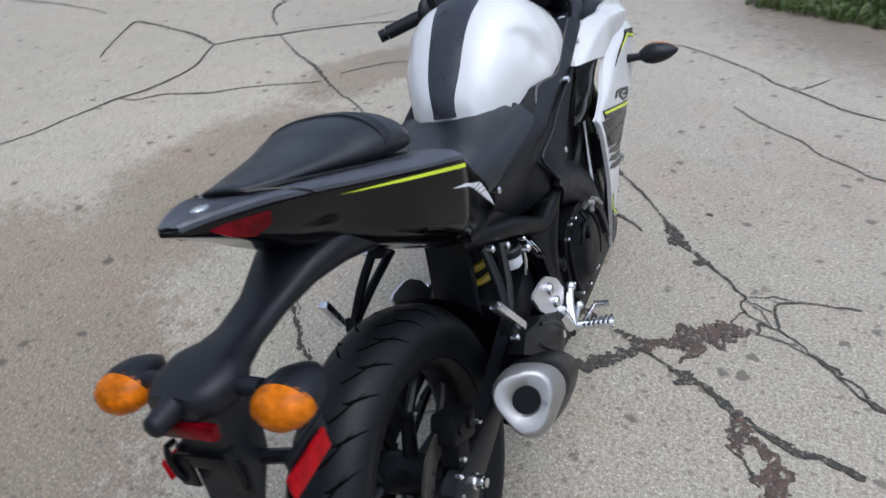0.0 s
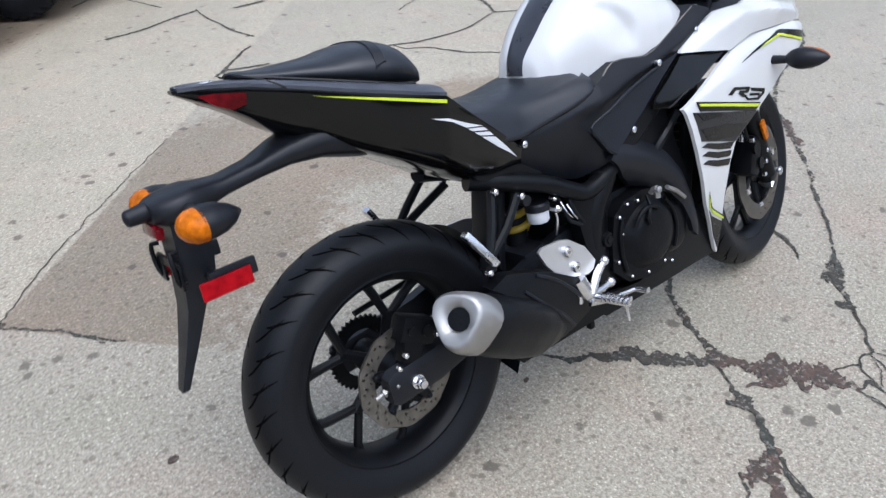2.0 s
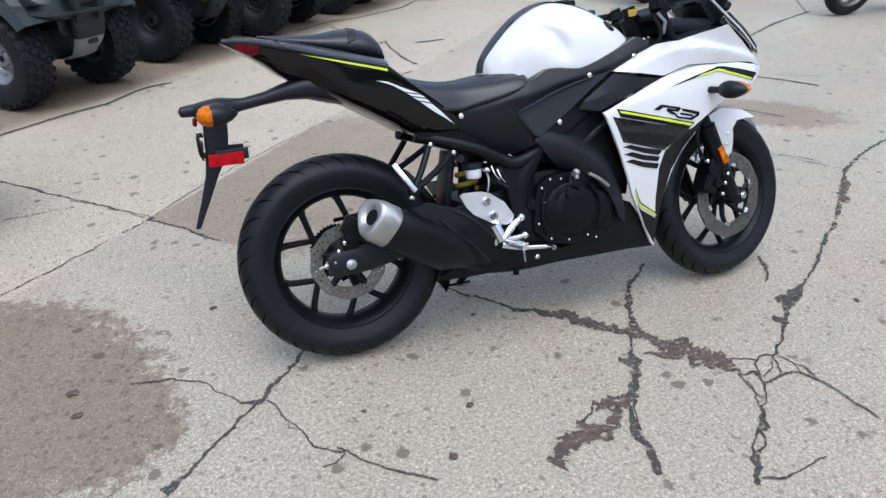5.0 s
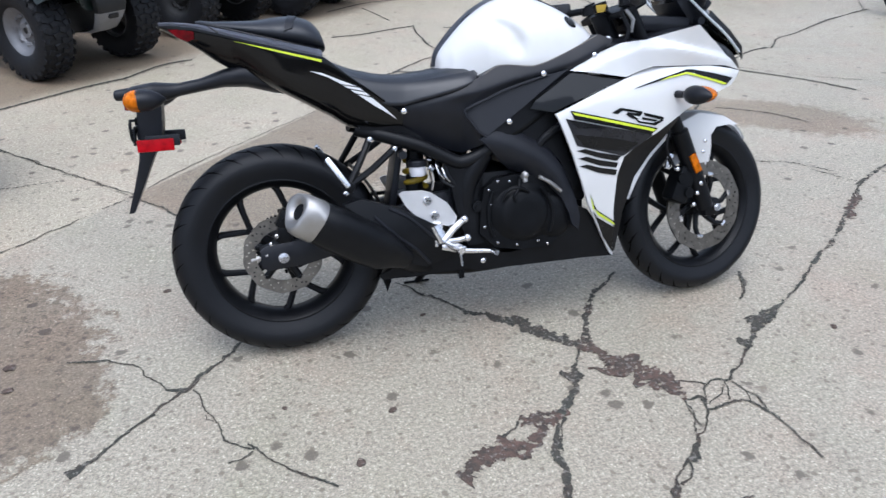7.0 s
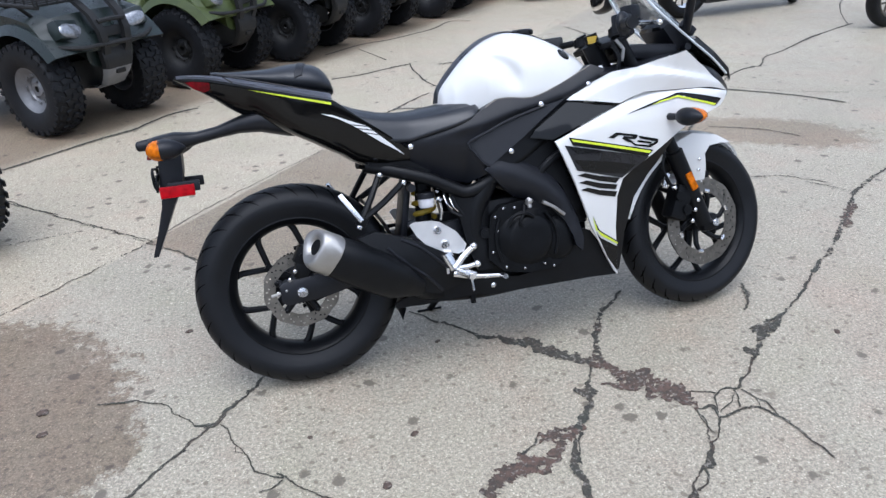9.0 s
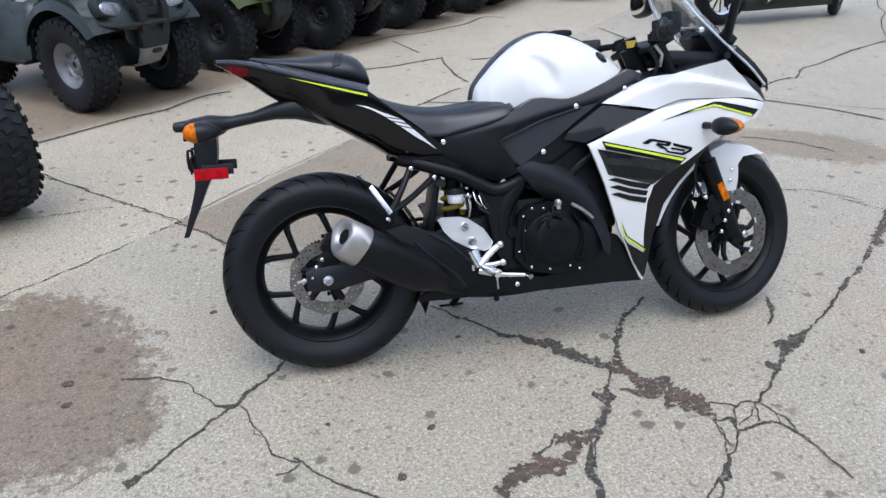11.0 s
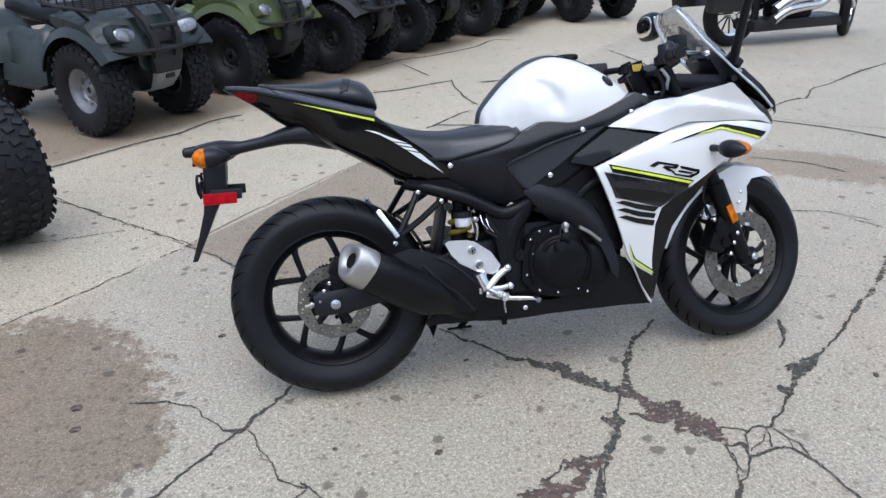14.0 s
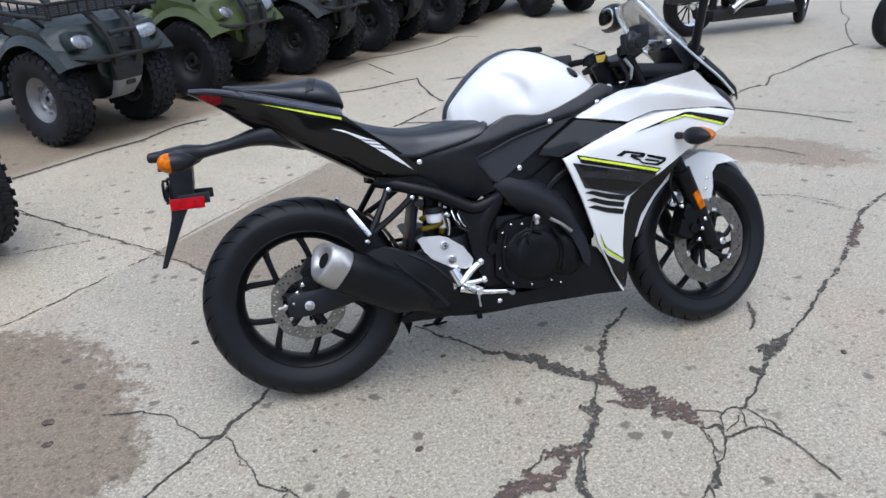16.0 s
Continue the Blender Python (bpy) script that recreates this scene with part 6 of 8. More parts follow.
for s in (-1, 1):
    bm = B()
    panel(bm, LOWER, lower_w, 0.010, s, 0.012)
    fairing = part("side_fairing", bm, M_WHITE, bike, "white side fairing with black and yellow stripes", 30)
    bm = B()
    panel(bm, UPPER, upper_w, 0.010, s, 0.007)
    part("upper_fairing", bm, M_WHITE, fairing, "white upper fairing wing", 30)
    bm = B()
    panel(bm, [(0.722, 0.668), (0.74, 0.690), (0.852, 0.758), (0.93, 0.748), (1.013, 0.733), (0.875, 0.686), (0.790, 0.654)], lambda x, z: fair_w(x, z) - 0.030 - 0.15 * max(0, 0.79 - x), 0.008, s, 0.025)
    part("vent_panel", bm, M_GLOSS, fairing, "gloss black triangular vent panel")
    bm = B()
    panel(bm, [(0.812, 0.636), (0.9495, 0.6011), (1.0891, 0.5667), (1.0461, 0.5421), (0.994, 0.5133), (0.9198, 0.5351), (0.848, 0.556)], lower_w, 0.002, s, 0.025, 0.0022)
    part("grey_band", bm, M_DECALG, fairing, "grey and black graphic block")
    for o, pts in enumerate(([(0.838, 0.59), (0.9495, 0.5701), (1.0413, 0.548), (1.0037, 0.5244), (0.9099, 0.543), (0.87, 0.553)], [(0.822, 0.632), (0.90, 0.612), (0.93, 0.600), (0.85, 0.606)])):
        bm = B()
        panel(bm, pts, fair_w, 0.002, s, 0.025, 0.0036)
        part("black_block", bm, M_DECALB, fairing)
    bm = B()
    panel(bm, [(0.826, 0.658), (0.838, 0.632), (0.9594, 0.6012), (1.0798, 0.5675), (1.1015, 0.5849), (0.9594, 0.6226)], lower_w, 0.002, s, 0.025, 0.0029)
    part("black_outline", bm, M_DECALB, fairing)
    bm = B()
    panel(bm, [(0.832, 0.652), (0.839, 0.6440), (0.9594, 0.6118), (1.0870, 0.5768), (1.0954, 0.5827), (0.9594, 0.6191)], lower_w, 0.002, s, 0.025, 0.0036)
    part("yellow_stripe", bm, M_YELLOW, fairing, "fluorescent yellow stripe")
    for pts in ([(0.848, 0.541), (0.873, 0.545), (0.9198, 0.5301), (0.9891, 0.5143), (0.9752, 0.5003), (0.9198, 0.5141)], [(0.853, 0.518), (0.879, 0.522), (0.9198, 0.5081), (0.9802, 0.4943), (0.9742, 0.4803), (0.9198, 0.4921)], [(0.859, 0.495), (0.882, 0.499), (0.9198, 0.4861), (0.9782, 0.4733), (0.9733, 0.4573), (0.9198, 0.4701)]):
        bm = B()
        panel(bm, pts, fair_w, 0.002, s, 0.025, 0.0022)
        part("black_slash", bm, M_DECALB, fairing)
    bm = B()
    panel(bm, [(0.9159, 0.3581), (0.9288, 0.3381), (0.9872, 0.2994), (0.9863, 0.3054), (0.9307, 0.3451)], lower_w, 0.002, s, 0.02, 0.0036)
    part("yellow_stripe", bm, M_YELLOW, fairing, "fluorescent yellow stripe")
    part("black_stripe", panel(B(), [(0.899, 0.408), (0.912, 0.376), (0.922, 0.357), (0.9311, 0.3490), (0.9865, 0.3100), (0.9866, 0.3062), (0.9305, 0.3462), (0.9165, 0.3590)], lower_w, 0.002, s, 0.02, 0.0032), M_DECALB, fairing)
    part("yellow_stripe", panel(B(), [(0.8995, 0.402), (0.9160, 0.3585), (0.9119, 0.3560)], lower_w, 0.002, s, 0.02, 0.0028), M_YELLOW, fairing, "fluorescent yellow stripe")
    bm = B()
    panel(bm, [(0.9119, 0.3521), (0.9278, 0.3301), (0.9853, 0.2924), (0.9933, 0.2054), (0.9546, 0.2622)], lower_w, 0.002, s, 0.02, 0.0022)
    part("black_block", bm, M_DECALB, fairing)
    bm = B()
    panel(bm, [(1.0231, 0.7025), (1.1047, 0.7256), (1.1909, 0.746), (1.2087, 0.7453), (1.2855, 0.7286), (1.3584, 0.7112), (1.3316, 0.6921), (1.2744, 0.7087), (1.19, 0.7323), (1.1295, 0.7241)], lower_w, 0.002, s, 0.025, 0.0022)
    part("black_stripe", bm, M_DECALB, fairing)
    bm = B()
    panel(bm, [(1.1054, 0.7196), (1.129, 0.7281), (1.1904, 0.7387), (1.2736, 0.7141), (1.333, 0.697), (1.3219, 0.6933), (1.2744, 0.7082), (1.1884, 0.7332), (1.1295, 0.7241)], lower_w, 0.002, s, 0.025, 0.0036)
    part("yellow_stripe", bm, M_YELLOW, fairing, "fluorescent yellow stripe")
    # a model badge drawn as plain slanted black shapes
    for pts in ([(0.9524, 0.6411), (0.9781, 0.6532), (0.9959, 0.6502), (0.9702, 0.6362)],
                [(0.9791, 0.6532), (1.0488, 0.6378), (1.0488, 0.6318), (1.0403, 0.6247), (0.9989, 0.6332), (1.0027, 0.6393), (1.0309, 0.6326), (1.0328, 0.6346), (0.9831, 0.6452)],
                [(0.995, 0.6342), (1.0149, 0.6304), (1.0394, 0.6158), (1.0168, 0.6195)],
                [(1.0535, 0.6339), (1.1185, 0.6162), (1.1126, 0.6081), (1.0572, 0.6249)],
                [(1.0507, 0.6209), (1.0972, 0.6096), (1.0919, 0.6045), (1.0469, 0.6158)],
                [(1.0262, 0.6196), (1.03, 0.6126), (1.0844, 0.6014), (1.1083, 0.608), (1.1193, 0.6143), (1.1168, 0.6043), (1.0909, 0.5936), (1.0366, 0.6067)]):
        bm = B()
        panel(bm, pts, fair_w, 0.0015, s, 0.03, 0.002)
        part("badge_shape", bm, M_DECALB, fairing)
    # black inner edge behind the front wheel opening
    bm = B()
    panel(bm, [(1.1846, 0.6465), (1.2376, 0.6494), (1.222, 0.597), (1.160, 0.524), (1.069, 0.436), (1.032, 0.329), (1.018, 0.2012), (0.9891, 0.2005), (0.9771, 0.3604), (0.977, 0.4604), (0.9936, 0.5154), (1.0978, 0.5778)], lambda x, z: fair_w(x, z) - 0.012 - 0.45 * max(0, x - (0.975 + 0.85 * max(0, z - 0.5))), 0.006, s, 0.025)
    part("inner_fairing", bm, M_SATIN, fairing, "black inner fairing edge")
    bm = B()
    panel(bm, [(0.574, 0.594), (0.60, 0.612), (0.64, 0.622), (0.69, 0.611), (0.741, 0.582), (0.794, 0.541), (0.832, 0.475), (0.862, 0.394), (0.873, 0.340), (0.866, 0.300), (0.845, 0.320), (0.836, 0.355), (0.815, 0.402), (0.777, 0.448), (0.725, 0.478), (0.672, 0.494), (0.63, 0.533), (0.592, 0.578)], guard_w, 0.015, s, 0.012)
    part("engine_guard", bm, M_MATTE, fairing, "matte black curved engine cover")
    # front indicator on a rubber stalk
    bm = B()
    tube(bm, [(1.16, s * 0.225, 0.678), (1.165, s * 0.268, 0.677)], (0.012, 0.010), 10, 0.02)
    out, ahead, mid = Vector((0.17, s * 0.985, -0.03)), Vector((0.985, -s * 0.17, 0)), Vector((1.180, s * 0.312, 0.676))
    shape = ((-1.0, 0.24), (-0.88, 0.50), (-0.65, 0.82), (-0.38, 0.98), (-0.1, 1.0), (0.25, 0.90), (0.55, 0.70), (0.8, 0.44), (0.94, 0.22), (1.0, 0.05))
    for shell in ("front_indicator", "indicator_lens"):
        loops = []
        for u, r in shape if shell == "front_indicator" else shape[2:]:
            loop = []
            for k in range(20):
                c, z = math.cos(2 * math.pi * k / 20), math.sin(2 * math.pi * k / 20)
                c = min(c, 0.12) if shell == "front_indicator" else max(c, 0.0)
                loop.append(mid + out * 0.052 * u + ahead * (0.031 if shell == "front_indicator" else 0.060) * r * c + Vector((0, 0, 0.027 * r * z)) * (1.0 if shell == "front_indicator" else 0.95))
            loops.append(loop)
        if shell == "front_indicator":
            rings(bm, loops)
            ind = part(shell, bm, M_MATTE, fairing, "black front indicator on a stalk", 60)
        else:
            part(shell, rings(B(), loops), M_AMBER, ind, "amber indicator lens", 60)

# nose, inner dash and screen
bm = B()
body(bm, [(1.08, 0.80, 0.70, 0.14), (1.20, 0.83, 0.67, 0.185), (1.30, 0.838, 0.66, 0.190), (1.37, 0.832, 0.66, 0.172), (1.42, 0.815, 0.665, 0.130), (1.47, 0.785, 0.68, 0.080), (1.515, 0.752, 0.70, 0.026)], 28, 2.4, 0.02)
part("nose_cowl", bm, M_SATIN, bike, "black nose cowl with headlamp recess")
bm = B()
loops = []
SCREEN = ((1.530, 0.770, 0.055), (1.522, 0.800, 0.070), (1.467, 0.856, 0.098), (1.399, 0.912, 0.114), (1.338, 0.965, 0.118), (1.272, 1.025, 0.112), (1.217, 1.085, 0.095), (1.185, 1.118, 0.072), (1.178, 1.125, 0.05))
for x, z, w in SCREEN:
    loops.append([Vector((x - 0.070 * u * u * (w / 0.12), w * u, z - 0.018 * u * u)) for u in (-1, -0.75, -0.5, -0.25, 0, 0.25, 0.5, 0.75, 1)])
rings(bm, loops, cap=False, closed=False)
bmesh.ops.solidify(bm, geom=bm.faces[:], thickness=0.003)
screen = part("windscreen", bm, M_SCREEN, bike, "smoked clear windscreen", 60)
screen.visible_shadow = False
bm = B()
loops = []
for x, z, w in SCREEN[:4]:
    loops.append([Vector((x + 0.004 - 0.070 * u * u * (w / 0.12), w * 1.02 * u, z + 0.003 - 0.018 * u * u)) for u in (-1, -0.75, -0.5, -0.25, 0, 0.25, 0.5, 0.75, 1)])
rings(bm, loops, cap=False, closed=False)
bmesh.ops.solidify(bm, geom=bm.faces[:], thickness=0.003)
part("screen_base", bm, M_SATIN, screen, "black nose panel under the foot of the screen", 60)
# the bright highlight along each screen edge is painted in as a pale colour
for s in (-1, 1):
    bm = B()
    tube(bm, [(x - 0.070 * (w / 0.12), s * w, z - 0.018) for x, z, w in SCREEN[1:8]], 0.004, 8, 0.02)
    part("screen_edge", bm, M_EDGE_GLINT, screen, "edge of the clear screen, its highlight put into the pale colour")
bm = B()
tube(bm, [(1.32, s_ * 0.105, 0.882 - 0.0 * s_) for s_ in (-1, 1)], 0.012, 8, 0.05)
body(bm, [(0.955, 0.835, 0.76, 0.075), (1.0, 0.848, 0.76, 0.115), (1.1, 0.850, 0.74, 0.135), (1.2, 0.868, 0.74, 0.130), (1.3, 0.882, 0.74, 0.108), (1.37, 0.868, 0.75, 0.075)], 28, 3.0, 0.02)
block(bm, (1.20, 0, 0.880), (0.20, 0.17, 0.05), (0, 4, 0), 0.02)
block(bm, (1.30, 0, 0.925), (0.06, 0.16, 0.10), (0, -35, 0), 0.015)
part("dash", bm, M_MATTE, bike, "black dash and instrument panel")
bm = B()
block(bm, (1.268, 0, 0.925), (0.004, 0.12, 0.07), (0, -35, 0), 0.001)
part("instrument_glass", bm, M_GLOSS, bike, "dark instrument glass")

# front end, turned with the steering
bm = B()
for s in (-1, 1):
    rod(bm, (FX - 0.02, s * 0.098, 0.29), (FX - 0.122, s * 0.098, 0.545), 0.027, 0.029, 18)
    rod(bm, (FX - 0.122, s * 0.098, 0.545), (FX - 0.295, s * 0.098, 0.925), 0.0205, 0.0205, 18)
    block(bm, (FX - 0.008, s * 0.098, 0.291), (0.060, 0.040, 0.060), (0, 0, 0), 0.014)
front_fork = part("front_fork", moved(bm, STEER), M_SATIN, bike, "black telescopic front fork")
bm = B()
block(bm, (FX - 0.285, 0, 0.925), (0.085, 0.24, 0.022), (0, -25, 0), 0.008)
block(bm, (FX - 0.195, 0, 0.70), (0.085, 0.24, 0.03), (0, -25, 0), 0.008)
rod(bm, (FX - 0.335, 0, 0.925), (FX - 0.22, 0, 0.68), 0.03)
part("fork_yoke", moved(bm, STEER), M_SATIN, front_fork, "black fork yokes")
bm = B()
rod(bm, (FX, -0.118, 0.291), (FX, -0.132, 0.291), 0.013, seg=16)
rod(bm, (FX, -0.130, 0.291), (FX, -0.136, 0.291), 0.008, seg=12)
part("front_axle", moved(bm, STEER), M_ALU, front_fork, "bright front axle end")
bm = B()
block(bm, (FX - 0.118, -0.088, 0.375), (0.065, 0.060, 0.115), (0, 25, 0), 0.014)
rod(bm, (FX - 0.13, -0.115, 0.40), (FX - 0.13, -0.124, 0.40), 0.017)
rod(bm, (FX - 0.105, -0.115, 0.35), (FX - 0.105, -0.124, 0.35), 0.017)
caliper = part("front_caliper", moved(bm, STEER), M_DARK, front_fork, "black front brake caliper")
studs("caliper_bolt", [(FX + x, -0.122, z) for x, z in ((-0.075, 0.345), (-0.09, 0.31), (-0.15, 0.43), (-0.06, 0.375))], caliper, 0.007, 0.006, m=STEER)
bm = B()
block(bm, (FX - 0.165, -0.100, 0.455), (0.020, 0.012, 0.050), (0, 20, 0), 0.004)
part("caliper_clip", moved(bm, STEER), M_ALU, caliper)
bm = B()
tube(bm, [(FX - 0.15, -0.11, 0.43), (FX - 0.185, -0.115, 0.50), (FX - 0.175, -0.115, 0.56), (FX - 0.21, -0.10, 0.66), (FX - 0.27, -0.09, 0.80)], 0.005, 8, 0.02)
part("brake_hose", moved(bm, STEER), M_RUBBER, front_fork, "black brake hose")
bm = B()
block(bm, (FX - 0.086, -0.131, 0.442), (0.025, 0.008, 0.062), (0, -24, 0), 0.003)
part("fork_reflector", moved(bm, STEER), M_AMBER, front_fork, "amber fork reflector")
# front mudguard
bm = B()
loops = []
for k in range(17):
    a = radians(40 + k * 6.5)
    r = 0.315
    w = lerp_table(k, ((0, 0.012), (1, 0.034), (3, 0.056), (7, 0.066), (13, 0.064), (16, 0.050)))
    loops.append([Vector((FX + (r - 0.030 * abs(u) ** 2.5) * math.cos(a), w * u, 0.291 + (r - 0.030 * abs(u) ** 2.5) * math.sin(a))) for u in (-1, -0.8, -0.5, 0, 0.5, 0.8, 1)])
rings(bm, loops, cap=False, closed=False)
bmesh.ops.solidify(bm, geom=bm.faces[:], thickness=0.004)
mudguard = part("front_mudguard", moved(bm, STEER), M_WHITE, bike, "white front mudguard", 50)
bm = B()
rings(bm, [[Vector((FX + r * math.cos(radians(a)), y, 0.291 + r * math.sin(radians(a)))) for r, y in ((0.312 - w, -0.074), (0.311, -0.068), (0.318, -0.044), (0.314, -0.044), (0.307, -0.066), (0.312 - w, -0.071))] for a, w in ((118, 0.036), (126, 0.036), (134, 0.034), (142, 0.030), (150, 0.025), (158, 0.018), (165, 0.010), (169, 0.004))])
part("mudguard_lip", moved(bm, STEER), M_WHITE, mudguard, "white rear lip of the mudguard")
for s in (-1, 1):
    bm = B()
    panel(bm, [(FX - 0.135, 0.545), (FX - 0.10, 0.570), (FX - 0.02, 0.595), (FX + 0.08, 0.578), (FX + 0.135, 0.545), (FX + 0.095, 0.548), (FX + 0.045, 0.545), (FX + 0.022, 0.520), (FX + 0.026, 0.470), (FX + 0.022, 0.425), (FX - 0.006, 0.418), (FX - 0.040, 0.450), (FX - 0.080, 0.50)], lambda x, z: 0.070 + 0.012 * math.sin((z - 0.44) * 18), 0.004, s, 0.02)
    part("mudguard_side", moved(bm, STEER), M_WHITE, mudguard, "white mudguard side plate", 50)
    studs("mudguard_bolt", [(FX - 0.01, s * 0.080, 0.470), (FX - 0.005, s * 0.084, 0.505)], mudguard, 0.006, 0.005, (0, s, 0), m=STEER)
# bars
for s in (-1, 1):
    bm = B()
    rod(bm, (FX - 0.297, s * 0.098, 0.93), (FX - 0.297, s * 0.098, 0.955), 0.028, 0.028)
    tube(bm, [(FX - 0.30, s * 0.10, 0.945), (FX - 0.335, s * 0.17, 0.948), (FX - 0.415, s * 0.325, 0.935)], 0.011, 12, 0.03)
    bar = part("clip_on_bar", moved(bm, STEER), M_SATIN, front_fork, "black clip-on handlebar")
    bm = B()
    tube(bm, [(FX - 0.362, s * 0.222, 0.946), (FX - 0.415, s * 0.325, 0.935)], 0.0180, 14, 0.02)
    rod(bm, (FX - 0.416, s * 0.327, 0.9346), (FX - 0.425, s * 0.345, 0.9326), 0.016)
    part("grip", moved(bm, STEER), M_RUBBER, bar, "black rubber grip")
    bm = B()
    block(bm, (FX - 0.347, s * 0.192, 0.95), (0.058, 0.045, 0.062), (0, 0, -s * 26), 0.010)
    egg(bm, (FX - 0.362, s * 0.218, 0.948), (0.034, 0.018, 0.037), (0, 0, -s * 26), 14)
    part("switch_housing", moved(bm, STEER), M_MATTE, bar, "black switch housing")
    bm = B()
    tube(bm, [(FX - 0.305, s * 0.160, 0.955), (FX - 0.290, s * 0.200, 0.950), (FX - 0.298, s * 0.27, 0.938), (FX - 0.328, s * 0.335, 0.928)], (0.008, 0.006), 10, 0.02, flat=0.7)
    egg(bm, (FX - 0.329, s * 0.337, 0.928), (0.009, 0.009, 0.008), seg=12)
    part("lever", moved(bm, STEER), M_ALU, bar, "bright aluminium hand lever")
bm = B()
block(bm, (FX - 0.285, -0.155, 0.990), (0.045, 0.042, 0.040), (0, 0, 15), 0.006)
rod(bm, (FX - 0.288, -0.158, 0.970), (FX - 0.30, -0.165, 0.95), 0.010)
part("brake_reservoir", moved(bm, STEER), M_MATTE, bike, "black front brake fluid reservoir")
bm = B()
rod(bm, (FX - 0.325, 0, 0.93), (FX - 0.332, 0, 0.955), 0.022)
part("ignition_lock", moved(bm, STEER), M_DARK, bike, "dark ignition lock")
for s in (-1, 1):
    bm = B()
    rod(bm, (FX - 0.297, s * 0.098, 0.955), (FX - 0.301, s * 0.098, 0.966), 0.018)
    part("fork_cap", moved(bm, STEER), M_DARK, front_fork)
bm = B()
panel(bm, [(0.994, 0.945), (1.026, 0.947), (1.018, 0.925), (0.998, 0.923)], lambda x, z: 0.058 + 0.3 * (x - 1.0), 0.001, -1, 0.02)
part("paper_tag", bm, M_SPRING, bike, "yellow paper tag hanging at the ignition")
bm = B()
tube(bm, [(1.045, -0.12, 0.915), (1.06, -0.135, 0.87), (1.05, -0.13, 0.83)], 0.006, 8, 0.02)
part("control_cable", bm, M_RUBBER, bike, "black control cable")
bm = B()
tube(bm, [(1.02, -0.05, 0.93), (1.09, -0.02, 0.90), (1.12, 0.05, 0.86)], 0.006, 8, 0.02)
part("control_cable", bm, M_RUBBER, bike, "black control cable")
bm = B()
tube(bm, [(1.06, -0.12, 0.925), (1.075, -0.135, 0.895), (1.070, -0.13, 0.86)], 0.0055, 8, 0.02)
part("cable_adjuster", bm, M_STEEL, bike, "bright cable adjuster")
bm = B()
block(bm, (0.992, -0.128, 0.842), (0.024, 0.018, 0.018), (0, -25, 10), 0.005)
part("cable_connector", bm, M_CREAM, bike, "small white plastic connector")
# mirrors
for s in (-1, 1):
    up = 0.055 if s < 0 else 0.0
    bm = B()
    tube(bm, [(1.312, s * 0.108, 0.930), (1.300, s * 0.150, 0.985), (1.292, s * 0.190, 1.030 + up * 0.3), (1.284, s * 0.225, 1.060 + up * 0.6), (1.268, s * 0.285, 1.085 + up)], (0.015, 0.012), 10, 0.02)
    block(bm, (1.318, s * 0.108, 0.938), (0.055, 0.020, 0.028), (0, 38, 0), 0.006)
    stalk = part("mirror_stalk", bm, M_MATTE, bike, "black mirror stalk")
    bm = B()
    egg(bm, (1.262, s * 0.335, 1.095 + up), (0.026, 0.100, 0.050), (0, 0, s * -8), 22, 2.8)
    part("mirror_shell", bm, M_MATTE, stalk, "black mirror shell", 60)
    bm = B()
    egg(bm, (1.240, s * 0.337, 1.095 + up), (0.005, 0.080, 0.036), (0, 0, s * -8), 22, 2.8)
    part("mirror_glass", bm, M_MIRROR, stalk, "mirror glass", 60)


# ---- parked quad bikes ----
M_KNOB = surface("knobby_tyre_rubber", rgb(0.0055, 0.006, 0.0075), 0.62, var=0.35, scale=12, bump=0.5, grain=90, spec=0.3)
M_QRIM = surface("grey_steel_rim", rgb(0.20, 0.20, 0.205), 0.5, metal=0.6, var=0.15, bump=0.15)
M_QDARK = surface("quad_black_plastic", rgb(0.013), 0.55, var=0.3, bump=0.3, spec=0.3)
M_QSKID = surface("grey_skid_plate", rgb(0.20, 0.20, 0.205), 0.5, metal=0.2, var=0.12, bump=0.15)
M_LENS = surface("clear_headlamp_lens", rgb(0.25, 0.26, 0.28), 0.12, metal=0.5, var=0.35, scale=70, coat=0.8, bump=0.3, grain=60)
M_GREENP = surface("dark_green_plastic", rgb(0.0095, 0.0155, 0.0140), 0.33, var=0.2, bump=0.2, spec=0.5)
M_OLIVEP = surface("olive_green_plastic", rgb(0.052, 0.068, 0.020), 0.42, var=0.15, bump=0.2, spec=0.4)
M_BLACKP = surface("black_body_plastic", rgb(0.012), 0.4, var=0.2, bump=0.2, spec=0.4)


def finished(name, bm, mat):
    """A shaded mesh that several objects can share."""
    me = bpy.data.meshes.new(name)
    bmesh.ops.recalc_face_normals(bm, faces=bm.faces)
    bm.to_mesh(me)
    bm.free()
    me.materials.append(mat)
    me.shade_smooth()
    me.set_sharp_from_angle(angle=radians(35))
    return me


def knob(bm, m, sx, sy, sz, top):
    """One tapered tread block."""
    for v in bmesh.ops.create_cube(bm, size=1.0)["verts"]:
        f = top if v.co.x > 0 else 1.0
        v.co = m @ Vector((v.co.x * sx, v.co.y * sy * f, v.co.z * sz * f))
    return bm


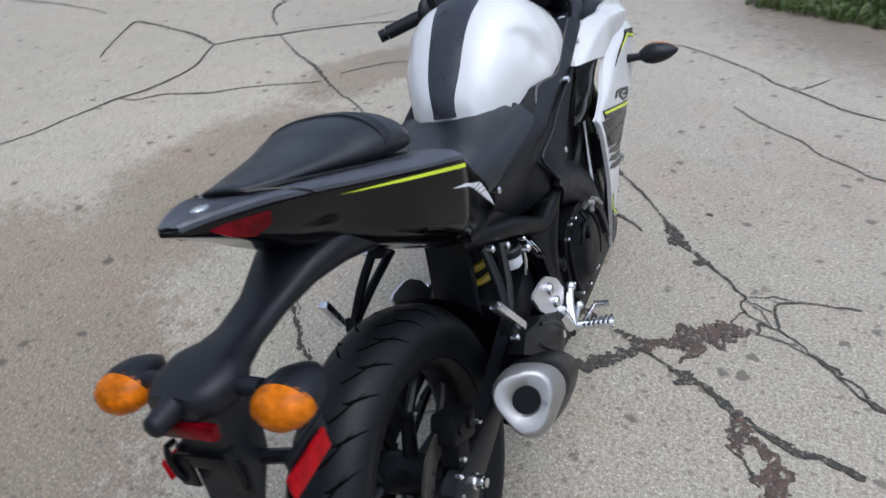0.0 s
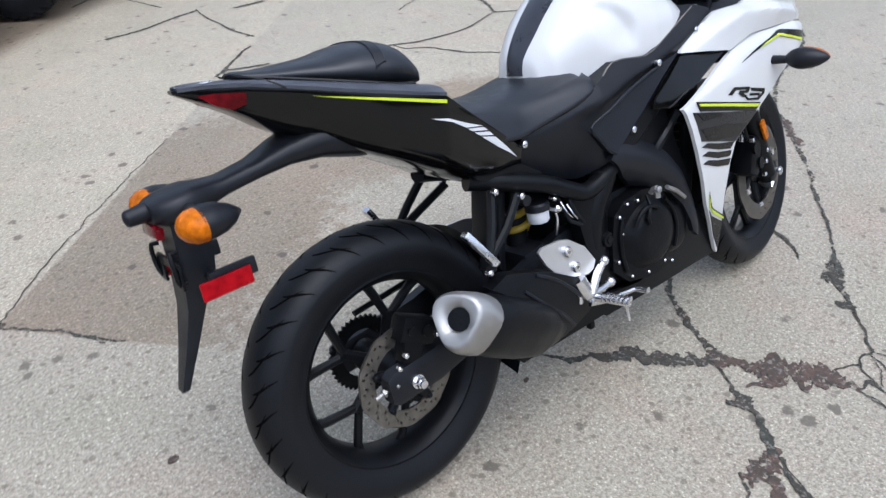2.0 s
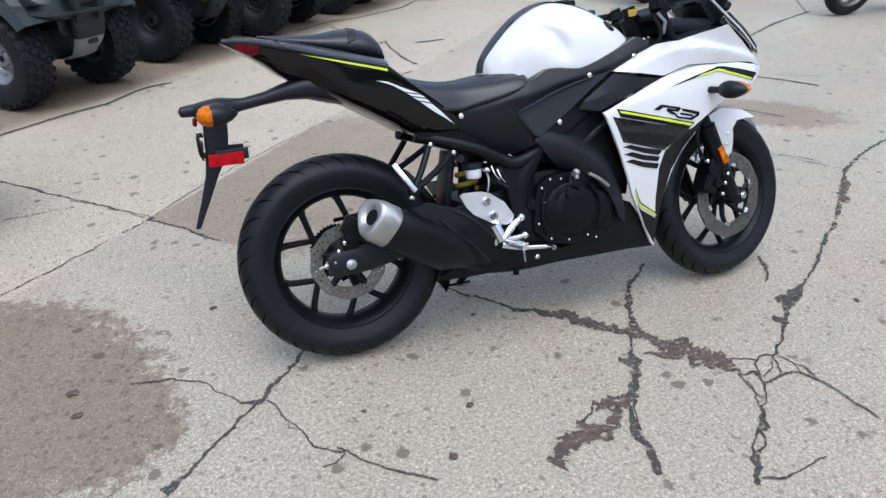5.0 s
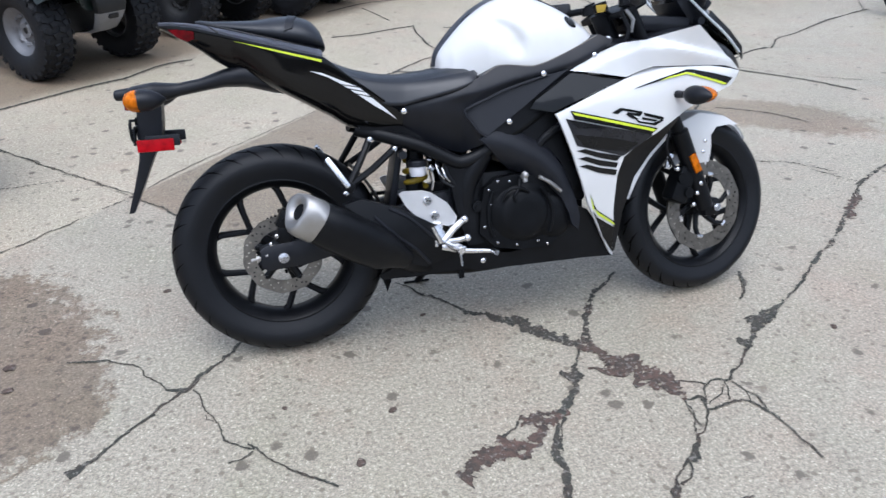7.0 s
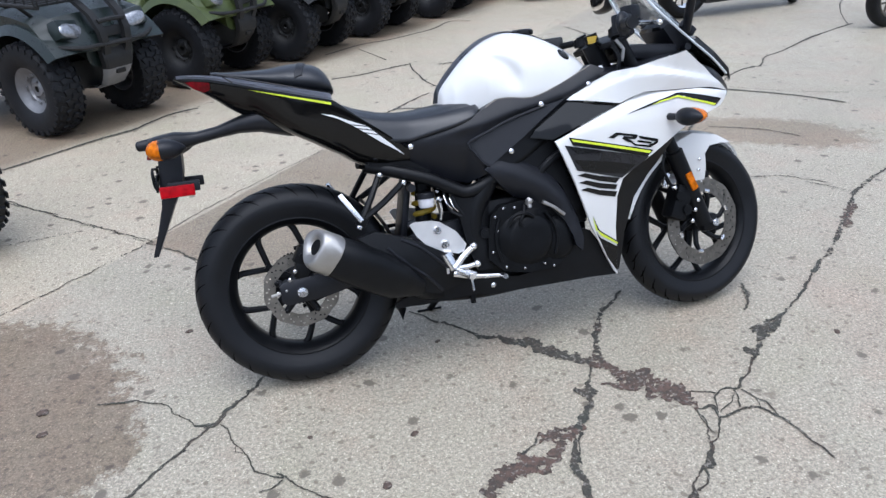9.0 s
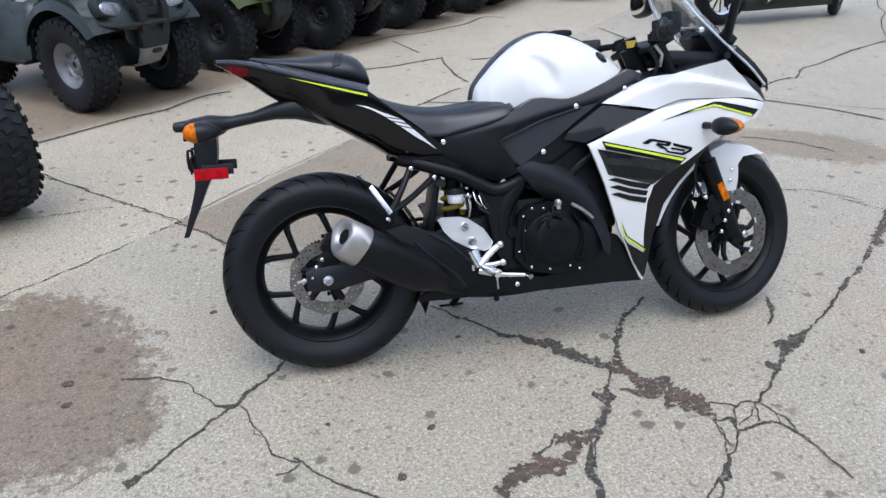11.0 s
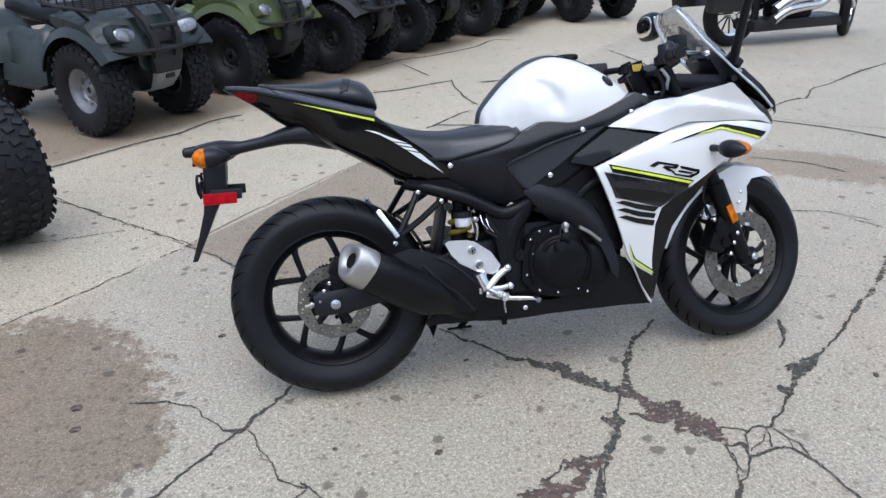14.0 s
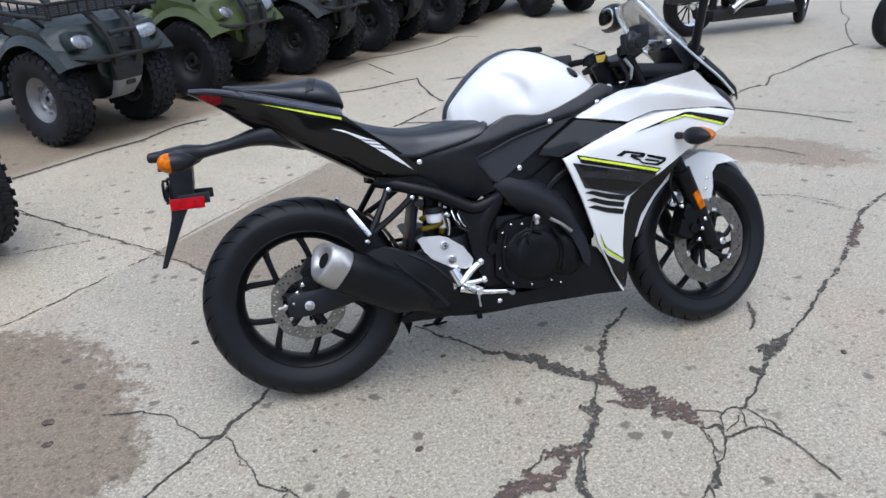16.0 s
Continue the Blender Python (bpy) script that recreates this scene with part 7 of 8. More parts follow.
def quad_tyre_mesh(r, half, count=22, size=1.0):
    """A fat tyre, its tread blocks joined, the two single blocks and where each of them sits."""
    bm = B()
    prof = [(0.15, -half * 0.72), (0.17, -half * 0.86), (r - 0.08, -half), (r - 0.035, -half * 0.95), (r - 0.018, -half * 0.75), (r - 0.012, 0), (r - 0.018, half * 0.75), (r - 0.035, half * 0.95), (r - 0.08, half), (0.17, half * 0.86), (0.15, half * 0.72)]
    revolve(bm, prof, (0, 0, 0), 48)
    carcass = finished("quad_tyre", bm, M_KNOB)
    seats = []
    for k in range(count):
        for j, (y, turn, off) in enumerate(((-0.62, 24, 0.0), (-0.2, -18, 0.5), (0.24, 18, 0.0), (0.64, -24, 0.5))):
            a = 2 * math.pi * (k + off) / count
            rr = r - 0.008 if j in (1, 2) else r - 0.015
            seats.append((0, Matrix.Rotation(-a, 4, "Y") @ Matrix.Translation((rr, half * y, 0)) @ Euler((radians(turn), 0, 0)).to_matrix().to_4x4()))
        for s in (-1, 1):
            a = 2 * math.pi * (k + (0.5 if s > 0 else 0.0)) / count
            seats.append((1, Matrix.Rotation(-a, 4, "Y") @ Matrix.Translation((r - 0.034, s * half * 0.97, 0))))
    shapes = ((0.016 * size, half * 0.42 * size**0.5, 0.052 * size, 0.8), (0.040 * size, 0.008, 0.042 * size, 1.0))
    bm = B()
    for kind, m in seats:
        knob(bm, m, *shapes[kind])
    joined = finished("knobby_tread", bm, M_KNOB)
    singles = [finished("tread_block", knob(B(), Matrix.Identity(4), *shape), M_KNOB) for shape in shapes]
    return carcass, joined, singles, seats


def quad_rim_mesh(mat, half):
    bm = B()
    revolve(bm, [(0.02, 0.030), (0.045, 0.032), (0.055, 0.022), (0.075, 0.016), (0.085, 0.030), (0.105, 0.036), (0.125, half * 0.50), (0.145, half * 0.70), (0.158, half * 0.74), (0.158, half * 0.68), (0.14, half * 0.3), (0.14, -half * 0.6), (0.158, -half * 0.74)], (0, 0, 0), 40)
    for k in range(4):
        a = math.pi / 2 * k + 0.4
        stud(bm, (0.052 * math.cos(a), 0.030, 0.052 * math.sin(a)), 0.008, 0.008, (0, 1, 0))
    for k in range(8):
        a = math.pi / 4 * k
        block(bm, (0.093 * math.cos(a), 0.034, 0.093 * math.sin(a)), (0.016, 0.012, 0.030), (0, -math.degrees(a), 0), 0.003)
    me = bpy.data.meshes.new("quad_rim")
    bmesh.ops.recalc_face_normals(bm, faces=bm.faces)
    bm.to_mesh(me)
    bm.free()
    me.materials.append(mat)
    me.shade_smooth()
    me.set_sharp_from_angle(angle=radians(35))
    return me


QT_F, QT_R = quad_tyre_mesh(0.315, 0.105, 28, 0.78), quad_tyre_mesh(0.315, 0.135, 28, 0.78)
QT_S = quad_tyre_mesh(0.315, 0.125, 34, 0.62)
QR_GREY, QR_DARK = quad_rim_mesh(M_QRIM, 0.105), quad_rim_mesh(M_QDARK, 0.105)


RIM_LIP = finished("rim_lip", revolve(B(), [(0.150, -0.080), (0.158, -0.086), (0.163, -0.082), (0.158, -0.074), (0.150, -0.080)], (0, 0, 0), 40), M_QRIM)


def fender_arch(bm, cx, y0, y1, r, a0, a1, lip=0.03, seg=18, cz=0.33):
    """A thick curved fender over a wheel, from angle a0 to a1."""
    loops = []
    for k in range(seg + 1):
        a = radians(a0 + (a1 - a0) * k / seg)
        c, s = math.cos(a), math.sin(a)
        rr = r * (1 + 0.10 * abs(c) ** 3)
        loops.append([Vector((cx + (rr + d) * c, y, cz + (rr + d) * s)) for y, d in ((y0, 0.02), ((y0 * 0.6 + y1 * 0.4), 0.028), (y1 * 0.9 + y0 * 0.1, 0.010), (y1, -lip), (y1 * 0.985 + y0 * 0.015, -lip - 0.002), (y1 * 0.88 + y0 * 0.12, -0.002), ((y0 * 0.6 + y1 * 0.4), 0.012), (y0, 0.006))])
    rings(bm, loops)
    return bm


def quad(x, y, turn, paint, rim_me, label, rack=True, scale=1.0, bare=False, skid=None, near=()):
    """A utility quad bike; x, y lie under its front axle and it faces turn degrees."""
    q = new("quad_bike")
    q.matrix_basis = pose(x, y, 0, 0, 0, turn) @ Matrix.Diagonal((scale, scale, scale, 1))
    tagged(q, label, "quad bike", "row of parked quad bikes")
    for wx, tm, hy in ((0.0, QT_S if bare else QT_F, 0.52 if bare else 0.345), (-1.25, QT_S if bare else QT_R, 0.48 if bare else 0.35)):
        for s in (-1, 1):
            w = shared_part("wheel", tm[0], q, pose(wx, s * hy, 0.315, 0, 0, 0 if s > 0 else 180), "black knobby tyre")
            if wx == 0.0 and s in near:
                for kind, m in tm[3]:
                    shared_part("tread_block", tm[2][kind], w, m)
            else:
                tagged(shared_part("knobby_tread", tm[1], w), kind="stuff")
            shared_part("rim", rim_me, w)
            if not bare:
                shared_part("rim_lip", RIM_LIP, w, None, "bright steel rim edge")
    bm = B()
    block(bm, (-0.60, 0, 0.40), (1.30, 0.34, 0.26), (0, 0, 0), 0.05)
    block(bm, (-0.02, 0, 0.36), (0.30, 0.40, 0.20), (0, 0, 0), 0.04)
    block(bm, (-1.25, 0, 0.38), (0.34, 0.40, 0.22), (0, 0, 0), 0.05)
    for s in (-1, 1):
        rod(bm, (-0.04, s * 0.10, 0.36), (0.0, s * 0.33, 0.315), 0.022)
        rod(bm, (0.06, s * 0.14, 0.30), (0.02, s * 0.33, 0.275), 0.018)
        rod(bm, (-0.10, s * 0.20, 0.70), (-0.01, s * 0.29, 0.34), 0.026)
        rod(bm, (-1.25, s * 0.10, 0.33), (-1.25, s * 0.30, 0.315), 0.028)
        block(bm, (-0.62, s * 0.36, 0.30), (0.42, 0.24, 0.03), (0, 0, 0), 0.012)
    part("chassis", bm, M_QDARK, q, "black chassis and suspension arms")
    for s in () if bare else (-1, 1):
        bm = B()
        fender_arch(bm, 0.0, s * 0.15, s * 0.455, 0.395, 30, 168, 0.05)
        part("front_fender", bm, paint, q)
        bm = B()
        fender_arch(bm, -1.25, s * 0.15, s * 0.52, 0.415, 15, 150, 0.05)
        part("rear_fender", bm, paint, q)
        # moulded side panel and footwell between the wheels
        bm = B()
        rings(bm, [[Vector((px, s * (y - 0.012), z)) for px, y, z in ((px, y0, 0.315), (px, y0 + 0.03, 0.315), (px, y0 + 0.015, 0.40), (px, y0 - 0.03, 0.52), (px, y0 - 0.08, top - 0.03), (px, y0 - 0.16, top), (px, y0 - 0.18, top - 0.03), (px, y0 - 0.09, 0.55), (px, y0 - 0.03, 0.40))] for px, y0, top in ((-0.385, 0.42, 0.60), (-0.42, 0.435, 0.68), (-0.50, 0.44, 0.70), (-0.62, 0.435, 0.66), (-0.76, 0.435, 0.66), (-0.86, 0.44, 0.68), (-0.90, 0.44, 0.66))])
        part("side_panel", bm, paint, q, "moulded footwell panel", 50)
    bm = B()
    body(bm, [(0.33, 0.60, 0.42, 0.16), (0.30, 0.70, 0.42, 0.30), (0.20, 0.76, 0.46, 0.36), (0.02, 0.80, 0.52, 0.34), (-0.20, 0.84, 0.55, 0.26), (-0.42, 0.86, 0.56, 0.20), (-0.55, 0.80, 0.56, 0.18)], 32, 3.2, 0.03)
    part("hood", bm, paint, q, "moulded front body", 50)
    if not bare:
        bm = B()
        loops = []
        for k in range(25):
            y = -0.41 + 0.03417 * k
            fx, zb, zt = 0.395 - 0.60 * y * y, 0.525 + 0.05 * abs(y), 0.810 - 0.20 * y * y
            loops.append([Vector((px, y, pz)) for px, pz in ((fx - 0.035, zb), (fx - 0.006, zb + 0.008), (fx, zb + 0.030), (fx - 0.012, zb + 0.055), (fx - 0.030, zb + 0.105), (fx - 0.13, zt - 0.035), (fx - 0.30, zt), (fx - 0.50, zt + 0.02), (fx - 0.50, zt - 0.03), (fx - 0.12, zb + 0.05))])
        rings(bm, loops)
        part("front_fascia", bm, paint, q, "moulded front fascia", 35)
    for s in () if bare else (-1, 1):
        bm = B()
        block(bm, (0.272, s * 0.220, 0.672), (0.09, 0.265, 0.128), (s * 10, -18, s * -16), 0.03)
        part("lamp_surround", bm, paint, q, "moulded headlamp surround")
        bm = B()
        egg(bm, (0.308, s * 0.222, 0.670), (0.030, 0.116, 0.050), (s * 14, -22, s * -18), 22, 2.5)
        part("headlamp", bm, M_LENS, q, "clear headlamp", 60)
    plate = ((0.555, 0.385, 0.110), (0.51, 0.405, 0.115), (0.45, 0.41, 0.112), (0.41, 0.398, 0.105), (0.37, 0.375, 0.096), (0.295, 0.31, 0.078), (0.265, 0.22, 0.072), (0.255, 0.12, 0.070))
    plates = []
    for rows in (plate[:4], plate[3:]):
        plates.append(rings(B(), [[Vector((fx + dx, w * dy, z)) for dx, dy in ((0.0, -0.85), (0.0, 0.85), (-0.012, 0.97), (-0.05, 1.0), (-0.05, -1.0), (-0.012, -0.97))] for z, fx, w in rows]))
    part("bumper_base", plates[0], M_QDARK, q, "black plastic bumper base")
    bm = plates[1]
    skid_plate = part("skid_plate", bm, skid or M_QDARK, q, "front skid plate")
    bm = B()
    block(bm, (0.388, 0, 0.385), (0.022, 0.070, 0.030), (0, 20, 0), 0.006)
    part("tow_slot", bm, M_QDARK, skid_plate, "black slot in the skid plate")
    bm = B()
    for s in (-1, 1):
        rings(bm, [[Vector((fx, s * (yc - 0.024), z)), Vector((fx, s * (yc + 0.024), z)), Vector((fx - 0.03, s * (yc + 0.030), z - 0.005)), Vector((fx - 0.03, s * (yc - 0.030), z - 0.005))] for fx, yc, z in ((0.395, 0.075, 0.48), (0.430, 0.085, 0.56), (0.430, 0.095, 0.66), (0.380, 0.105, 0.76), (0.28, 0.115, 0.84), (0.16, 0.125, 0.86))])
        tube(bm, [(0.42, s * 0.09, 0.575), (0.40, s * 0.24, 0.575), (0.33, s * 0.36, 0.595)], 0.014, 8, 0.04)
    tube(bm, [(0.42, -0.09, 0.57), (0.43, 0.0, 0.575), (0.42, 0.09, 0.57)], 0.016, 8, 0.04)
    tube(bm, [(0.405, -0.10, 0.715), (0.41, 0.0, 0.72), (0.405, 0.10, 0.715)], 0.016, 8, 0.04)
    part("bumper", bm, M_QDARK, q, "black front bumper straps")
    bm = B()
    block(bm, (0.395, 0, 0.645), (0.02, 0.13, 0.065), (0, -8, 0), 0.012)
    part("grille", bm, M_QDARK, q)
    if rack:
        bm = B()
        for s in (-1, 1):
            tube(bm, [(0.30, s * 0.40, 0.84), (0.0, s * 0.44, 0.86), (-0.30, s * 0.40, 0.88)], 0.013, 8, 0.05)
            tube(bm, [(0.30, s * 0.40, 0.92), (0.0, s * 0.44, 0.94), (-0.30, s * 0.40, 0.96)], 0.011, 8, 0.05)
            rod(bm, (0.10, s * 0.30, 0.74), (0.10, s * 0.42, 0.86), 0.012)
            rod(bm, (-0.25, s * 0.24, 0.80), (-0.25, s * 0.40, 0.88), 0.012)
            for k in range(7):
                rod(bm, (0.29 - 0.09 * k, s * 0.415, 0.845), (0.29 - 0.09 * k, s * 0.415, 0.93), 0.006, seg=6)
        for k in range(6):
            xx = 0.28 - 0.105 * k
            tube(bm, [(xx, -0.41, 0.85), (xx, 0.0, 0.855), (xx, 0.41, 0.85)], 0.009, 6, 0.1)
        for k in range(13):
            rod(bm, (0.305, -0.40 + 0.0667 * k, 0.845), (0.305, -0.40 + 0.0667 * k, 0.925), 0.006, seg=6)
        tube(bm, [(0.305, -0.41, 0.925), (0.31, 0, 0.93), (0.305, 0.41, 0.925)], 0.011, 8, 0.1)
        part("front_rack", bm, M_QDARK, q, "black wire front rack")
        bm = B()
        for s in (-1, 1):
            tube(bm, [(-0.98, s * 0.42, 0.86), (-1.3, s * 0.44, 0.87), (-1.62, s * 0.40, 0.86)], 0.013, 8, 0.05)
        for k in range(6):
            tube(bm, [(-1.0 - 0.12 * k, -0.42, 0.86), (-1.0 - 0.12 * k, 0.42, 0.86)], 0.010, 6, 0.3)
        part("rear_rack", bm, M_QDARK, q, "black wire rear rack")
    bm = B()
    body(bm, [(-0.52, 0.82, 0.66, 0.12), (-0.60, 0.84, 0.66, 0.17), (-0.85, 0.82, 0.66, 0.19), (-1.15, 0.86, 0.68, 0.18), (-1.28, 0.84, 0.70, 0.14)], 24, 2.8, 0.03)
    part("seat", bm, M_VINYL, q, "black vinyl quad seat", 60)
    bm = B()
    rod(bm, (-0.30, 0, 0.84), (-0.42, 0, 1.02), 0.03)
    tube(bm, [(-0.50, -0.36, 1.06), (-0.42, -0.22, 1.07), (-0.42, 0, 1.03), (-0.42, 0.22, 1.07), (-0.50, 0.36, 1.06)], 0.013, 8, 0.04)
    block(bm, (-0.38, 0, 1.05), (0.14, 0.20, 0.07), (0, 15, 0), 0.03)
    part("handlebar", bm, M_QDARK, q, "black handlebar")
    return q


quad(-1.13, 3.54, -44.6, M_GREENP, QR_GREY, "dark green quad bike with grey rims and a wire rack", skid=M_QSKID, near=(1, -1))
quad(-0.27, 4.56, -40, M_OLIVEP, QR_DARK, "olive green quad bike with black rims")
quad(0.60, 5.22, -38, M_BLACKP, QR_DARK, "black quad bike with red-brown trim beside the olive one")
quad(1.46, 6.07, -40, M_BLACKP, QR_DARK, "black quad bike in the middle of the row")
quad(2.43, 6.85, -42, M_BLACKP, QR_DARK, "black quad bike further along the row")
quad(3.05, 7.75, -40, M_BLACKP, QR_DARK, "black quad bike near the end of the row")
quad(-1.87, 1.13, -48, M_BLACKP, QR_DARK, "low black sport quad bike with wide-set knobby tyres", False, 1.08, True, near=(1,))


# ---- a chromed cruiser and a covered trailer-like cart further off ----
def cruiser(x, y, turn):
    c = new("cruiser_motorcycle")
    c.matrix_basis = pose(x, y, 0, 0, 0, turn)
    tagged(c, "black cruiser motorcycle with chrome exhaust tips", "motorcycle")
    for wx, half in ((0.0, 0.085), (1.62, 0.055)):
        bm = B()
        tyre(bm, 0.33, half, 0.22, 60)
        at = Matrix.Translation((wx, 0, 0.33)) @ Matrix.Rotation(radians(36 if wx > 1 else 0), 4, "Z")
        w = part("wheel", moved(bm, at), M_RUBBER, c, "black tyre")
        bm = B()
        revolve(bm, [(0.222, -0.04), (0.20, -0.03), (0.195, 0.0), (0.20, 0.03), (0.222, 0.04)], (0, 0, 0), 48)
        revolve(bm, [(0.01, -0.07), (0.05, -0.06), (0.05, 0.06), (0.01, 0.07)], (0, 0, 0), 20)
        part("rim", moved(bm, at), M_CHROME, w, "chrome rim")
        for k in range(12):
            a = 2 * math.pi * k / 12
            part("spoke", moved(rod(B(), (0.04 * math.cos(a), 0.02, 0.04 * math.sin(a)), (0.20 * math.cos(a), -0.005, 0.20 * math.sin(a)), 0.009, seg=6), at), M_DARK, w)
    bm = B()
    fender_arch(bm, 0.0, 0.0, 0.13, 0.36, 20, 165, 0.06, cz=0.33)
    fender_arch(bm, 0.0, 0.0, -0.13, 0.36, 20, 165, 0.06, cz=0.33)
    part("rear_fender", bm, M_BLACKP, c, "black rear fender")
    bm = B()
    fender_arch(bm, 1.62, 0.0, 0.08, 0.35, 20, 150, 0.04, cz=0.33)
    fender_arch(bm, 1.62, 0.0, -0.08, 0.35, 20, 150, 0.04, cz=0.33)
    part("front_fender", bm, M_BLACKP, c, "black front fender")
    bm = B()
    body(bm, [(0.62, 0.72, 0.62, 0.06), (0.75, 0.82, 0.62, 0.15), (1.0, 0.86, 0.64, 0.17), (1.15, 0.82, 0.68, 0.08)], 24, 2.4, 0.03)
    part("fuel_tank", bm, M_BLACKP, c, "black teardrop tank", 60)
    bm = B()
    body(bm, [(-0.10, 0.76, 0.68, 0.12), (0.2, 0.72, 0.60, 0.17), (0.5, 0.68, 0.58, 0.15), (0.64, 0.70, 0.60, 0.08)], 20, 2.6, 0.03)
    part("seat", bm, M_VINYL, c, "black leather seat", 60)
    bm = B()
    block(bm, (0.75, 0, 0.38), (0.45, 0.28, 0.26), (0, 0, 0), 0.05)
    rod(bm, (0.70, 0, 0.42), (0.58, 0, 0.66), 0.085)
    rod(bm, (0.80, 0, 0.42), (0.94, 0, 0.66), 0.085)
    part("engine", bm, M_DARK, c, "dark V-twin engine")
    bm = B()
    block(bm, (0.80, 0, 0.20), (1.25, 0.34, 0.12), (0, 0, 0), 0.04)
    part("floorboard", bm, M_BLACKP, c, "black floorboards and lower frame")
    for s in (-1, 1):
        for dz in (0.0, 0.10):
            bm = B()
            tube(bm, [(1.30, s * 0.15, 0.62 + dz), (1.16, s * 0.18, 0.50 + dz), (0.98, s * 0.20, 0.395 + dz), (0.72, s * 0.21, 0.375 + dz), (0.52, s * 0.215, 0.345 + dz), (0.36, s * 0.22, 0.265 + dz)], (0.038, 0.055), 14, 0.04)
            part("exhaust_pipe", bm, M_CHROME, c, "chrome exhaust pipe", 60)
        bm = B()
        rod(bm, (1.60, s * 0.09, 0.33), (1.22, s * 0.09, 0.95), 0.025)
        part("fork_leg", bm, M_CHROME, c, "chrome fork leg")
        bm = B()
        block(bm, (-0.30, s * 0.27, 0.52), (0.46, 0.14, 0.26), (0, 0, 0), 0.05)
        part("pannier", bm, M_BLACKP, c, "black side pannier")
    bm = B()
    tube(bm, [(1.0, -0.42, 1.06), (1.15, -0.30, 1.04), (1.22, 0, 0.98), (1.15, 0.30, 1.04), (1.0, 0.42, 1.06)], 0.014, 8, 0.05)
    part("handlebar", bm, M_CHROME, c, "chrome handlebar")
    return c


cruiser(4.56, 5.03, 8)
quad(4.05, 7.35, -78, M_BLACKP, QR_DARK, "black quad bike standing across the end of the row")


def roadster(x, y, turn):
    """A plain road motorcycle; x, y lie under its front axle and it faces turn degrees."""
    c = new("parked_motorcycle")
    c.matrix_basis = pose(x, y, 0, 0, 0, turn) @ Matrix.Rotation(radians(-8), 4, "X")
    tagged(c, "white motorcycle with black spoked wheels, parked apart", "motorcycle")
    for wx, half in ((0.0, 0.060), (-1.40, 0.080)):
        at = Matrix.Translation((wx, 0, 0.31))
        w = part("wheel", moved(tyre(B(), 0.31, half, 0.215, 72), at), M_RUBBER, c, "black road tyre")
        part("rim", moved(rim(B(), 0.216, half, 0.06, 5, 0.4), at), M_DISC, w, "dark cast rim with bright edges")
    bm = B()
    loops = []
    for k in range(11):
        a = radians(40 + k * 11)
        loops.append([Vector(((0.335 - 0.025 * u * u) * math.cos(a), 0.066 * u, 0.31 + (0.335 - 0.025 * u * u) * math.sin(a))) for u in (-1, -0.6, 0, 0.6, 1)])
    rings(bm, loops, cap=False, closed=False)
    bmesh.ops.solidify(bm, geom=bm.faces[:], thickness=0.004)
    part("front_mudguard", bm, M_WHITE, c, "white front mudguard", 50)
    for s in (-1, 1):
        part("fork_leg", rod(B(), (0.0, s * 0.09, 0.31), (-0.28, s * 0.09, 0.93), 0.026, 0.021), M_SATIN, c)
    bm = B()
    body(bm, [(-0.02, 0.86, 0.74, 0.05), (-0.08, 0.92, 0.66, 0.13), (-0.2, 0.94, 0.60, 0.20), (-0.4, 0.86, 0.50, 0.22), (-0.6, 0.74, 0.42, 0.20), (-0.7, 0.62, 0.44, 0.14)], 28, 2.6, 0.03)
    part("fairing", bm, M_WHITE, c, "white fairing", 60)
    bm = B()
    body(bm, [(-0.40, 0.86, 0.74, 0.08), (-0.50, 0.97, 0.74, 0.14), (-0.65, 0.98, 0.74, 0.15), (-0.85, 0.82, 0.74, 0.10)], 28, 2.4, 0.03)
    part("fuel_tank", bm, M_WHITE, c, "white tank", 60)
    bm = B()
    body(bm, [(-0.82, 0.81, 0.72, 0.09), (-1.0, 0.80, 0.70, 0.14), (-1.25, 0.86, 0.74, 0.13), (-1.62, 0.95, 0.86, 0.05)], 24, 2.6, 0.03)
    part("seat", bm, M_VINYL, c, "black seat", 60)
    bm = B()
    block(bm, (-0.66, 0, 0.40), (0.46, 0.30, 0.40), (0, 0, 0), 0.06)
    block(bm, (-1.1, 0, 0.36), (0.55, 0.20, 0.07), (0, 0, 0), 0.02)
    block(bm, (-0.95, 0, 0.62), (0.30, 0.18, 0.20), (0, 0, 0), 0.04)
    part("engine", bm, M_DARK, c, "black engine and swingarm")
    bm = B()
    tube(bm, [(-0.38, -0.36, 0.96), (-0.30, -0.15, 0.98), (-0.30, 0.15, 0.98), (-0.38, 0.36, 0.96)], 0.014, 8, 0.05)
    part("handlebar", bm, M_SATIN, c, "black handlebar")
    part("side_stand", rod(B(), (-0.80, 0.12, 0.28), (-0.86, 0.24, -0.022), 0.013), M_SATIN, c)
    return c


roadster(5.86, 3.62, 182)


